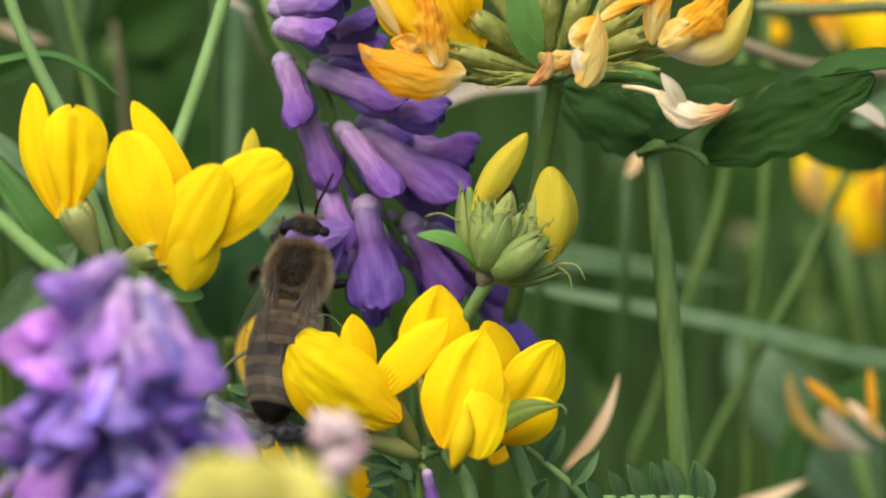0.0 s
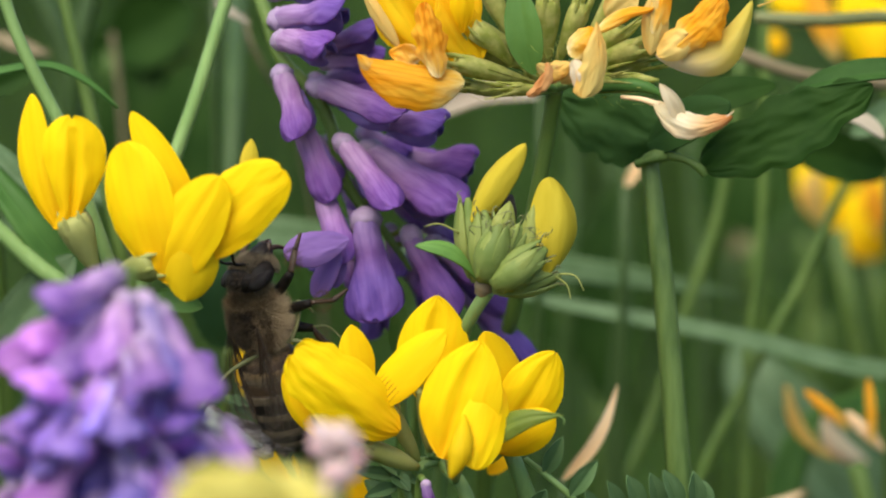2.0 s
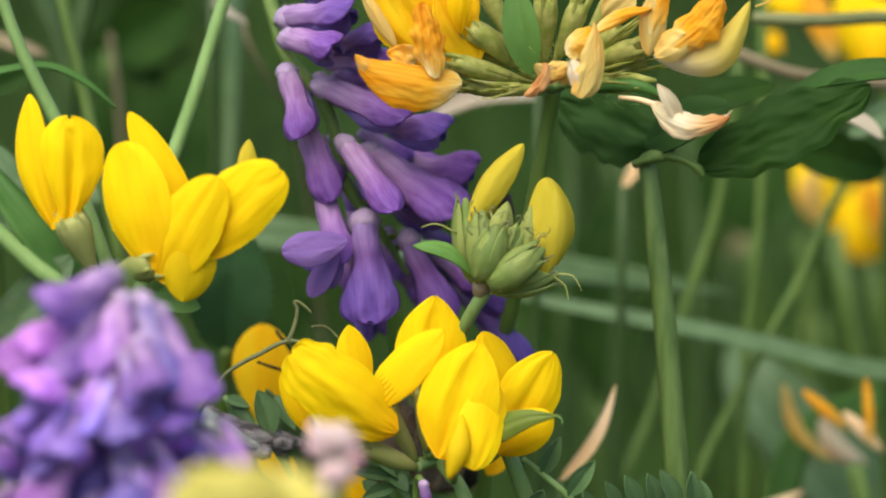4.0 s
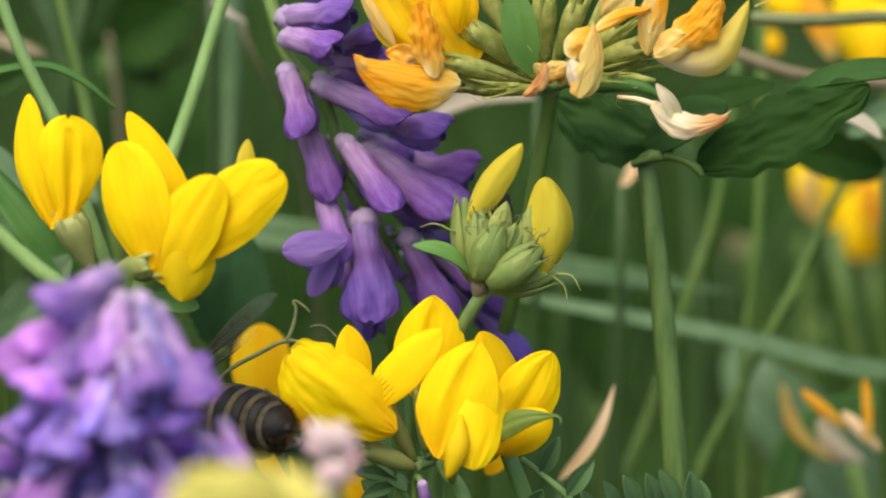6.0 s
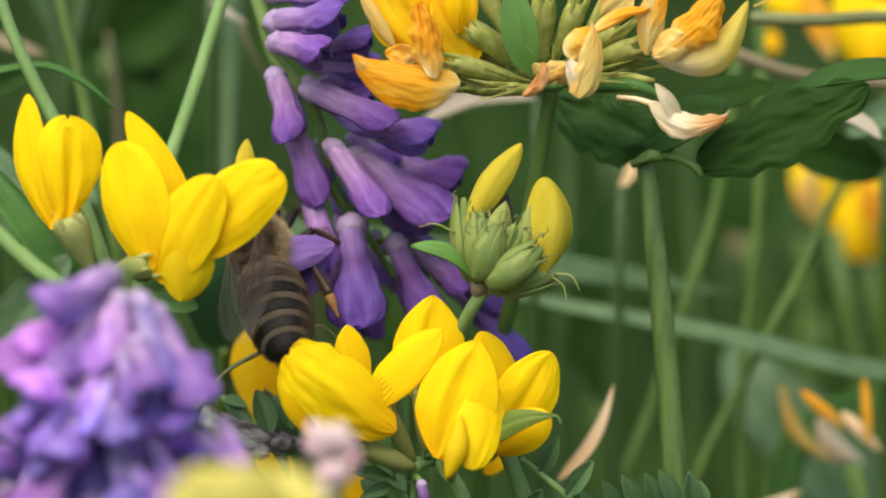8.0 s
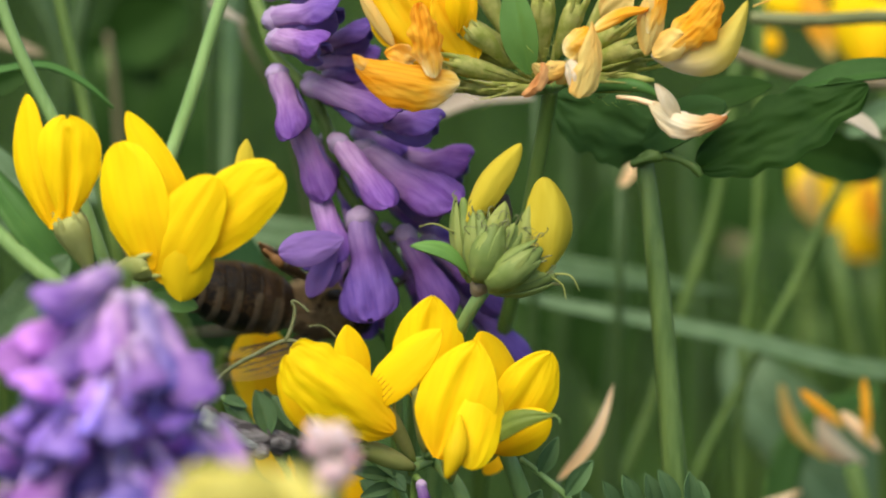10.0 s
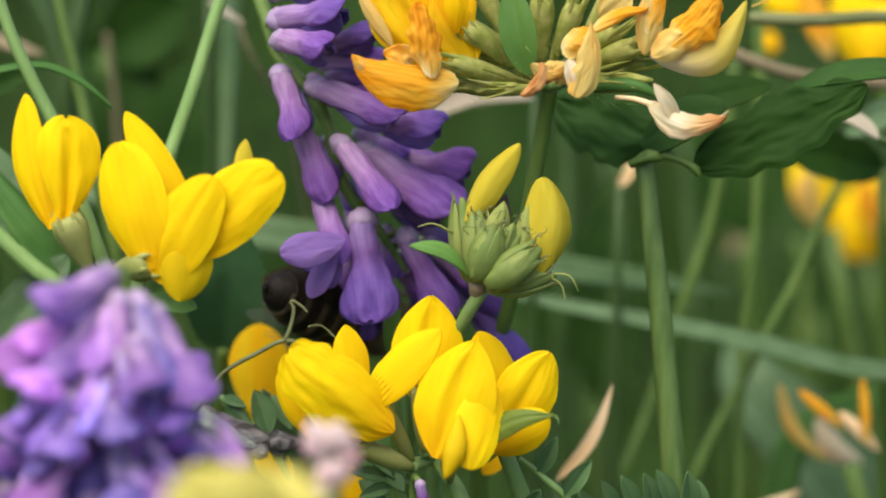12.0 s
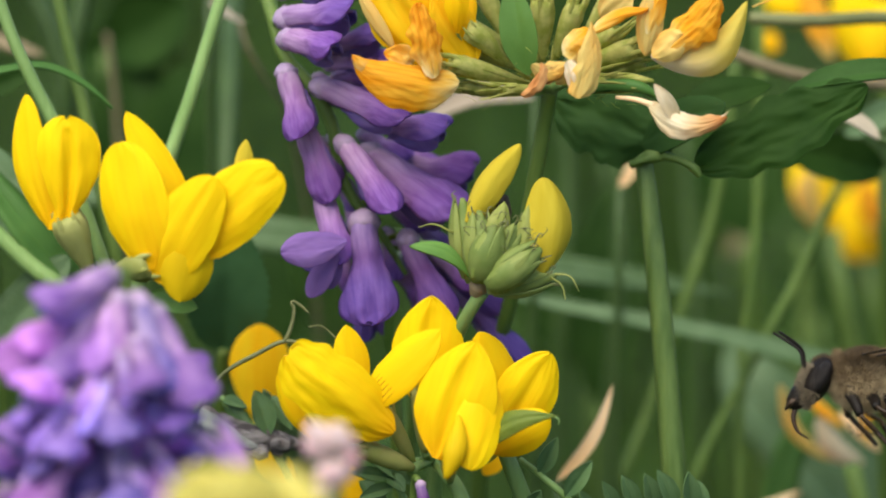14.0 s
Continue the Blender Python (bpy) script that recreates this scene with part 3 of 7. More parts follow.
# ---- yellow blooms over the front vetch ----
def left_trefoil():
    t = thing("trefoil_flower_head", grounded(-34, 0), "two bright yellow trefoil blooms on one slender green stem", "flower", "yellow trefoil heads")
    hub = (-19.47, -3.30, 218.97)
    stalk(t, STEM_PALE, [hub, (-19.92, -2.80, 216.54), (-21.25, -3.20, 204.92), (-30, 2, 100), (-34, 0, 0)], [0.4, 0.5, 0.6, 0.8], "stem")
    # small bloom
    petal(t, YELLOW, (-22.79, -3.70, 222.00), (-24.23, -2.60, 229.79), 2.42, (-0.45, -0.85, 0.27), "standard", k=1.0, e=0.62, cup=-0.3, bend=0.05, sweep=-0.06, crease=0.02)
    petal(t, YELLOW, (-21.99, -4.60, 222.09), (-21.73, -4.20, 228.83), 3.75, (0.08, -0.95, 0.30), "standard", k=1.8, e=0.5, cup=-0.42, bend=0.06, crease=0.13, claw=0.5, notch=0.07, sweep=0.04, folds=0.02, nu=26, nv=26)
    slim_calyx(t, (-20.65, -3.70, 219.67), (-21.83, -4.40, 222.85), 1.75, np.random.RandomState(2), CALYX, reach=0.4)
    stalk(t, STEM_PALE, [(-20.65, -3.70, 219.74), (-20.47, -3.30, 218.97), hub], 0.32, "pedicel")
    # broad bloom
    petal(t, YELLOW, (-14.39, -4.00, 221.56), (-18.28, -3.50, 228.91), 2.35, (0.29, -0.91, 0.29), "standard", k=1.0, e=0.62, cup=-0.3, bend=0.04)
    petal(t, YELLOW, (-16.77, -6.20, 220.08), (-18.62, -5.40, 227.49), 4.1, (-0.3, -0.90, 0.29), "standard", k=1.1, e=0.45, cup=-0.3, bend=0.06, crease=0.02, notch=0.02, folds=0.012, nu=20)
    petal(t, YELLOW, (-14.36, -5.90, 221.02), (-9.45, -6.20, 226.08), 4.05, (0.12, -0.95, 0.30), "wing", k=1.1, e=0.36, cup=-0.2, bend=0.03, crease=0.03, notch=0.02, claw=0.25, sweep=-0.03, folds=0.008, nu=24, nv=24)
    petal(t, YELLOW, (-16.64, -6.10, 219.45), (-13.03, -6.50, 225.61), 3.9, (-0.02, -0.95, 0.29), "wing", k=0.95, e=0.45, cup=-0.16, bend=0.04, claw=0.3, crease=0.02, folds=0.012, nu=20)
    petal(t, BUD, (-11.56, -4.50, 225.09), (-11.32, -4.20, 227.43), 1.1, FRONT, "keel_tip", k=0.8, e=0.7, cup=-0.5, nu=6, nv=8)
    petal(t, KEEL, (-14.12, -6.20, 222.82), (-15.15, -6.40, 218.24), 3.1, (0.2, -0.95, 0.15), "keel", k=1.2, e=0.5, cup=-0.4, bend=0.05)
    slim_calyx(t, (-19.00, -4.20, 219.64), (-16.85, -6.00, 220.37), 1.6, np.random.RandomState(3), CALYX, reach=0.5)
    for a, b in (((-14.22, -5.00, 220.09), (-13.43, -5.20, 219.59)), ((-14.09, -5.00, 220.35), (-13.75, -5.20, 219.79))):
        stalk(t, CALYX, [a, b], [0.1, 0.02], "tooth", 3, 5)
    stalk(t, STEM_PALE, [(-18.96, -4.20, 219.64), hub], 0.34, "pedicel")
    petal(t, LEAF_BRIGHT, (-17.11, -2.60, 217.86), (-14.33, -3.60, 217.24), 1.38, FRONT, "bract", "small green bract", k=1, e=0.6)


left_trefoil()


# ---- green bud head ----
def sepal_bud(parent, base, tip, width, seed, body=BUD_CALYX):
    """A plump closed bud clasped by pointed sepals with pale margins and curling thread-like tips."""
    rng = np.random.RandomState(seed)
    w = width / 2
    a, b = Vector(base), Vector(tip)
    d = (b - a).normalized()
    core = part("calyx", plump(base, tip, [w * 0.4, w * 0.8, w * 0.98, w, w * 0.85, w * 0.55, w * 0.15], sides=16, ridges=0.12), body, parent)
    s = d.cross(Vector((0, 1, 0.2))).normalized()
    u = s.cross(d)
    for i in range(6):
        ang = math.radians(-90 + (i - 2.5) * 52 + rng.uniform(-9, 9))
        o = s * math.cos(ang) - u * math.sin(ang)
        if o.y > 0.4:
            continue
        root, end = a + o * w * 0.75 + d * 0.3, b + o * w * 0.5 + d * rng.uniform(-0.5, 0.1)
        sepal = part("sepal", sheet((end - root).length, width * rng.uniform(0.6, 0.8), k=0.9, e=0.8, cup=-0.5, bend=0.13, crease=0.06, ripple=0.03, thick=0.08, tip=0.04, nu=10, nv=14, seed=seed + i), BUD_SEPAL if i % 2 else body, core, at=frame_at(root, end, o))
        curl = end + o * 0.25
        part("thread", tube(spline([end - d * 0.25 + o * 0.05, curl + d * rng.uniform(0.2, 0.5), curl + d * rng.uniform(-0.1, 0.5) + s * rng.uniform(-0.5, 0.5)], 4), [0.07, 0.04, 0.015], 5), OLIVE_STEM, core)
    return core


def bud_head():
    t = thing("trefoil_bud_head", grounded(-2, 25), "closed green trefoil buds with two yellow petals showing", "flower bud")
    hub = (2.49, -0.47, 217.56)
    stalk(t, STEM_PALE, [hub, (1.82, -0.20, 216.46), (1.05, 0.95, 214.64), (0.21, 5.18, 210.47), (-0.50, 10.36, 201.16), (-2, 25, 100), (-2, 25, 0)], [0.42, 0.4, 0.4, 0.5, 0.7], "stem")
    part("receptacle", plump((2.08, -0.40, 217.30), (2.42, -0.60, 218.24), [0.4, 0.62, 0.5]), BROWN_STEM, t, "brownish flower base")
    # folded yellow petals above their calyces
    petal(t, BUD, (1.47, -0.40, 221.76), (4.68, 0.20, 226.35), 1.88, (-0.28, -0.88, 0.38), "petal", "yellow folded petal", k=0.9, e=0.62, cup=-0.8, bend=0.05, sweep=-0.03, nu=18, nv=20)
    part("bud", plump((1.75, 0.30, 221.41), (4.16, 0.60, 225.11), [0.5, 0.66, 0.66, 0.5, 0.2], flat=0.6), BUD, t)
    petal(t, BUD, (5.93, -2.20, 218.93), (6.12, -1.60, 224.65), 3.06, (0.29, -0.91, 0.29), "petal", "yellow folded petal", k=0.92, e=0.58, cup=-0.75, bend=0.08, sweep=0.09, nu=18, nv=20)
    petal(t, PALE_BUD, (5.41, -1.80, 219.05), (5.92, -1.40, 224.07), 1.46, (-0.57, -0.78, 0.25), "petal", "pale folded petal edge", k=0.95, e=0.65, cup=-0.6, bend=0.05)
    petal(t, PALE_BUD, (3.13, -1.70, 220.74), (3.76, -1.30, 223.17), 1.46, FRONT, "petal", "pale green petal tip", k=0.7, e=0.8, cup=-0.6, bend=0.05)
    petal(t, PALE_BUD, (4.66, -2.20, 219.75), (5.19, -1.60, 223.03), 1.20, FRONT, "petal", "pale green petal tip", k=0.7, e=0.75, cup=-0.6, bend=0.05)
    for i, (b, e, w) in enumerate((((1.82, 0.00, 217.97), (1.27, 0.40, 223.04), 46), ((2.21, -1.00, 218.19), (2.27, -0.60, 222.49), 50), ((2.26, -2.40, 218.57), (3.12, -2.60, 222.08), 58), ((2.60, -2.00, 218.28), (4.53, -1.60, 221.74), 46), ((2.73, -2.80, 218.38), (5.90, -3.00, 220.67), 58), ((2.74, -1.60, 217.91), (6.80, -2.00, 218.82), 40), ((2.95, -0.60, 218.10), (5.10, 0.00, 220.72), 50))):
        sepal_bud(t, b, e, w * 0.0335, 40 + i)
    part("bud", plump((3.24, 1.17, 220.48), (3.65, 2.18, 222.85), [0.47, 0.81, 0.74, 0.40]), CHITIN_BROWN, t, "dark withered bud")
    petal(t, LEAF_BRIGHT, (1.81, -1.30, 218.53), (-1.80, -2.30, 220.73), 1.06, (0.17, -0.72, 0.67), "bract", "narrow curved green bract", k=1.2, e=0.7, cup=-0.2, bend=0.12, sweep=0.12, crease=0.05)
    rng = np.random.RandomState(4)
    for _ in range(16):
        a = Vector((3.52, -2.82, 220.97)) + Vector((rng.uniform(-2.2, 2.4), 0, rng.uniform(-1.2, 1.6)))
        stalk(t, OLIVE_STEM, [a, a + Vector((rng.uniform(-.5, .5), -.2, .5)), a + Vector((rng.uniform(-.9, .9), -.3, rng.uniform(.2, .9)))], [0.035, 0.02], "hair", 3, 4)
    for a, b, c in (((6.70, -2.22, 218.97), (7.60, -2.24, 218.87), (8.13, -2.43, 217.99)), ((6.46, -2.25, 218.81), (7.13, -2.36, 218.32), (7.33, -2.53, 217.51)), ((0.74, -0.50, 221.10), (-0.47, -0.60, 221.67), (-1.34, -0.60, 221.46))):
        stalk(t, CALYX, [a, b, c], [0.07, 0.03], "hair", 3, 5)


bud_head()


# ---- fading head above ----
def fading_head():
    t = thing("fading_trefoil_head", grounded(4, 34), "fading trefoil head with orange crumpled petals above a leafy stem", "flower")
    hub = (6.56, 4.97, 228.78)
    rng = np.random.RandomState(21)
    stalk(t, STEM, [hub, (6.35, 5.66, 227.20), (5.54, 6.63, 222.14), (4.21, 8.13, 214.75), (3.38, 10.33, 210.65), (2.38, 14.22, 200.09), (4, 34, 100), (4, 34, 0)], [0.5, 0.46, 0.46, 0.5, 0.6, 0.8], "stem")
    petal(t, LEAF_BRIGHT, (5.17, 2.10, 230.16), (4.15, 2.30, 235.61), 2.23, (-0.20, -0.93, 0.30), "bract", "upright green bract", k=0.95, e=0.62, cup=0.2, crease=0.05)
    for base, tip, w, bow, m in (
            ((5.21, 4.00, 229.22), (0.53, 1.00, 231.02), 36, (0, 0, 0.1), FADED_CALYX), ((4.95, 4.50, 228.65), (1.28, 2.00, 229.49), 24, (0, 0, -0.1), FADED_CALYX), ((4.95, 5.00, 230.77), (1.08, 3.00, 233.00), 40, (0, 0, 0), FADED_CALYX), ((4.79, 5.00, 230.08), (1.82, 4.00, 231.34), 30, (0, 0, 0), FADED_CALYX),
            ((5.97, 5.00, 230.42), (6.08, 4.50, 234.27), 44, (0, 0, 0), FADED_CALYX), ((6.79, 5.00, 230.63), (8.09, 4.00, 234.00), 38, (0, 0, 0), FADED_CALYX), ((3.96, 7.00, 231.48), (2.52, 7.00, 234.58), 36, (0, 0, 0), FADED_CALYX), ((7.33, 5.00, 230.08), (10.49, 3.00, 232.73), 34, (0, 0, 0), FADED_CALYX),
            ((7.66, 4.50, 229.75), (11.53, 2.00, 231.81), 38, (0, 0, 0.1), FADED_CALYX), ((8.00, 4.50, 229.48), (12.05, 3.00, 230.69), 30, (0, 0, 0.1), FADED_CALYX), ((7.29, 3.50, 229.44), (9.92, 1.50, 229.92), 26, (0, 0, 0), FADED_CALYX), ((8.71, 6.00, 231.98), (10.39, 6.00, 234.39), 34, (0, 0, 0), FADED_CALYX),
            ((5.93, 3.00, 229.39), (3.88, 1.00, 229.46), 22, (0, 0, -0.15), FADED_CALYX)):
        stalk(t, STEM_PALE, [hub, base], [0.3, 0.25], "pedicel", 4, 8)
        slim_calyx(t, base, tip, w * 0.03, rng, m, bow)
    # green pod arching out beneath
    part("pod", tube(spline([(8.28, 2.50, 229.14), (10.24, 1.20, 229.70), (11.89, 0.60, 229.63), (12.95, 0.40, 229.09)], 6), [0.25, 0.38, 0.42, 0.3, 0.12], 12), LEAF, t, "green young pod")
    part("pod", tube(spline([(8.63, 3.00, 229.39), (10.61, 2.00, 229.97), (12.58, 1.20, 229.97)], 6), [0.2, 0.36, 0.34, 0.1], 12), FADED_CALYX, t, "pale green young pod")
    # blooms towards the vetch
    crumpled = dict(ripple=0.15, folds=0.022, ragged=0.45, nu=34, nv=34)
    petal(t, GOLD, (0.54, 2.20, 230.82), (-3.73, 1.60, 236.73), 5.07, (-0.19, -0.86, 0.47), "standard", k=1.1, e=0.5, cup=-0.2, bend=0.06, crease=0.02, ragged=0.1, ripple=0.05, folds=0.05, nu=24)
    petal(t, GOLD, (0.54, 3.00, 231.44), (1.41, 3.20, 235.48), 2.24, FRONT, "wing", k=1.2, e=0.6, cup=-0.3, folds=0.05)
    slim_calyx(t, (3.83, 3.40, 230.71), (1.46, 1.80, 232.88), 1.2, rng, FADED_CALYX, (0.1, 0, 0.15), 0.4)
    petal(t, YELLOW, (0.98, 1.00, 232.81), (0.92, 0.60, 235.71), 1.45, (0.1, -0.93, 0.3), "wing", k=1.3, e=0.6, cup=-0.3, folds=0.05)
    petal(t, GOLD, (1.99, 2.00, 230.85), (-0.23, 1.40, 235.12), 2.7, (0.2, -0.93, 0.3), "wing", k=0.9, e=0.5, cup=-0.25, bend=0.05, ripple=0.06, folds=0.03, nu=24)
    petal(t, GOLD, (1.74, 1.60, 230.63), (0.05, 1.20, 231.27), 0.62, FRONT, "claw", "yellow petal claw", k=1.0, e=0.6, cup=-0.5)
    petal(t, CREAM, (-2.80, 1.00, 231.90), (-4.93, 1.40, 235.41), 0.87, (-0.51, -0.84, 0.18), "wing", k=1, e=0.6, cup=-0.5, ripple=0.1)
    petal(t, ORANGE, (1.07, 0.00, 229.97), (-5.04, -1.00, 231.35), 2.82, (0.00, -0.94, 0.35), "keel", "crumpled orange keel petal", k=0.85, e=0.5, cup=-0.5, bend=0.08, sweep=-0.12, ripple=0.05, folds=0.012, ragged=0.14, nu=34, nv=34)
    petal(t, ORANGE, (-4.11, -0.90, 230.73), (-5.19, -1.20, 231.92), 0.87, (0.00, -0.94, 0.35), "keel_tip", "upturned petal tip", k=0.6, e=0.7, cup=-0.6, ripple=0.1)
    petal(t, ORANGE, (-0.40, -0.80, 230.45), (-1.32, -0.50, 234.89), 1.87, (0.20, -0.96, 0.20), "wing", "crumpled orange wing petal", k=0.95, e=0.5, cup=-0.6, bend=0.05, **crumpled)
    petal(t, ORANGE, (-1.47, 0.40, 231.39), (-3.33, 0.20, 231.83), 1.21, FRONT, "wing", k=1, e=0.5, ripple=0.3, folds=0.1)
    # shrivelled middle
    petal(t, CREAM, (7.44, -0.60, 231.36), (5.31, -1.20, 231.27), 1.25, (-0.05, -0.7, 0.7), "petal", "shrivelled papery petal", k=0.9, e=0.5, cup=-0.9, bend=-0.12, ripple=0.16, folds=0.06, ragged=0.3, nu=28, nv=28)
    petal(t, CREAM, (7.62, 0.20, 231.05), (6.78, 0.00, 229.95), 1.0, (0.2, -0.8, 0.5), "petal", k=0.9, e=0.5, cup=-0.6, ripple=0.16)
    petal(t, RUST, (5.94, -1.00, 231.42), (4.71, -1.60, 229.53), 1.0, (-0.55, -0.75, 0.3), "petal", "shrivelled brownish petal", k=0.8, e=0.45, cup=-0.9, bend=-0.1, ripple=0.14, folds=0.07, ragged=0.4, nu=28, nv=28)
    petal(t, RUST, (6.66, -0.40, 231.15), (5.78, -0.40, 230.08), 1.0, (0.4, -0.8, 0.3), "petal", k=0.9, e=0.5, cup=0.7, ripple=0.2, folds=0.1)
    petal(t, CREAM, (8.02, -1.60, 229.38), (8.82, -1.10, 233.81), 1.75, (0.25, -0.94, 0.20), "petal", "cream withered petal", k=0.55, e=0.8, cup=-0.35, bend=0.05, sweep=0.08, ripple=0.07, folds=0.012, ragged=0.3, nu=30, nv=34)
    petal(t, WHITE_DRY, (8.13, -1.40, 229.53), (7.42, -1.20, 231.57), 1.3, (-0.4, -0.9, 0.20), "petal", "white papery petal", k=0.9, e=0.5, cup=-0.5, ripple=0.1, folds=0.05, ragged=0.3)
    petal(t, ORANGE, (7.20, 0.20, 231.68), (8.81, 0.00, 233.16), 2.0, (-0.10, -0.88, 0.45), "petal", "twisted orange petal", k=0.9, e=0.5, cup=-0.6, bend=0.06, ripple=0.1, folds=0.012, ragged=0.2, nu=30, nv=30)
    petal(t, ORANGE, (8.78, 0.20, 233.04), (12.22, 0.30, 234.43), 0.74, (0.00, -0.88, 0.48), "petal", "thin orange petal ribbon", k=0.8, e=0.5, cup=-0.6, sweep=-0.06, ripple=0.2, folds=0.1, ragged=0.3)
    petal(t, CREAM, (9.50, 3.60, 233.39), (11.31, 3.80, 234.85), 1.90, FRONT, "petal", k=1, e=0.5, ripple=0.12, folds=0.1)
    # bloom towards the big leaves
    petal(t, PALE_KEEL, (12.41, 1.00, 231.37), (18.01, 0.40, 234.83), 2.3, (0.10, -0.97, 0.21), "keel", "pale yellow sickle-shaped keel", k=0.72, e=0.65, cup=-0.6, bend=0.08, sweep=0.26, ripple=0.03, folds=0.006, nu=20, nv=30)
    petal(t, CREAM, (12.45, 0.20, 231.56), (14.21, -0.20, 232.97), 1.88, (-0.1, -0.93, 0.35), "wing", "cream dry petal claw", k=1.0, e=0.5, cup=-0.5, ripple=0.1, folds=0.06)
    petal(t, ORANGE, (13.04, 0.10, 231.85), (16.31, -0.10, 235.17), 2.35, (-0.10, -0.91, 0.39), "wing", "crumpled orange wing petal", k=1.1, e=0.5, cup=-0.6, bend=0.06, sweep=0.03, **crumpled)
    petal(t, CREAM, (12.06, 0.40, 231.59), (12.51, 0.90, 235.35), 1.61, (0.00, -0.98, 0.21), "wing", k=1.1, e=0.5, cup=-0.6, ripple=0.14, folds=0.1)
    petal(t, ORANGE, (12.17, 0.30, 232.89), (13.04, 0.90, 235.49), 1.21, (0.00, -0.98, 0.21), "wing", k=1.1, e=0.5, cup=-0.6, ripple=0.2, folds=0.1)
    # bleached bloom hanging to one side
    petal(t, BLEACHED, (12.19, -0.20, 228.86), (16.76, -1.70, 228.32), 1.74, (0.00, -0.92, 0.40), "petal", "bleached papery petal", k=0.8, e=0.6, cup=-0.6, bend=0.06, sweep=0.2, ragged=0.3, ripple=0.12, folds=0.025, nu=28, nv=28)
    petal(t, BLEACHED, (13.96, -0.90, 227.97), (12.54, -0.90, 230.13), 0.93, FRONT, "petal", k=0.8, e=0.6, cup=0.4, ripple=0.1)
    stalk(t, TAN, [(10.37, 1.00, 228.99), (11.54, 0.20, 228.99), (12.53, -0.10, 228.71)], [0.12, 0.16, 0.2], "pedicel", 4, 6)
    stalk(t, WHITE_DRY, [(16.43, -1.67, 228.31), (16.63, -1.65, 228.41), (16.89, -1.60, 228.64)], [0.08, 0.02], "hair", 3, 5)
    stalk(t, CREAM, [(18.33, 0.66, 234.45), (18.83, 0.70, 234.64), (19.56, 0.75, 234.90)], [0.07, 0.04], "hair", 3, 5)
    # thin pointed sepals spreading between the blooms
    for i in range(18):
        ang = math.radians(rng.uniform(-14, 194))
        o = Vector((math.cos(ang), rng.uniform(-1.1, -0.3), 0.72 * max(-0.08, math.sin(ang)) + 0.1))
        a = Vector(hub) + o * rng.uniform(1.0, 3.2)
        ln = rng.uniform(1.2, 2.6)
        side = Vector((rng.uniform(-.3, .3), rng.uniform(-.3, .1), rng.uniform(-.25, .3)))
        stalk(t, FADED_CALYX, [a, a + o * ln * 0.5 + side * 0.4, a + o * ln + side * ln * 0.5], [rng.uniform(0.1, 0.2), 0.1, 0.015], "sepal", 4, 6)
    # soft hairs over the calyces
    bm = bmesh.new()
    for i in range(230):
        ang = math.radians(rng.uniform(-20, 200))
        o = Vector((math.cos(ang), rng.uniform(-0.9, -0.3), 0.72 * max(-0.15, math.sin(ang)) + 0.05))
        a = Vector(hub) + o * rng.uniform(1.4, 4.6)
        e = a + Vector((rng.uniform(-.6, .6), rng.uniform(-.5, 0), rng.uniform(-.6, .6))) + o * 0.3
        tube([a, a.lerp(e, 0.5) + Vector((0, 0, rng.uniform(-.08, .08))), e], [0.018, 0.008], 3, bm=bm)
    part("hairs", bm, FADED_CALYX, t, "fine pale hairs", kind="stuff")


fading_head()


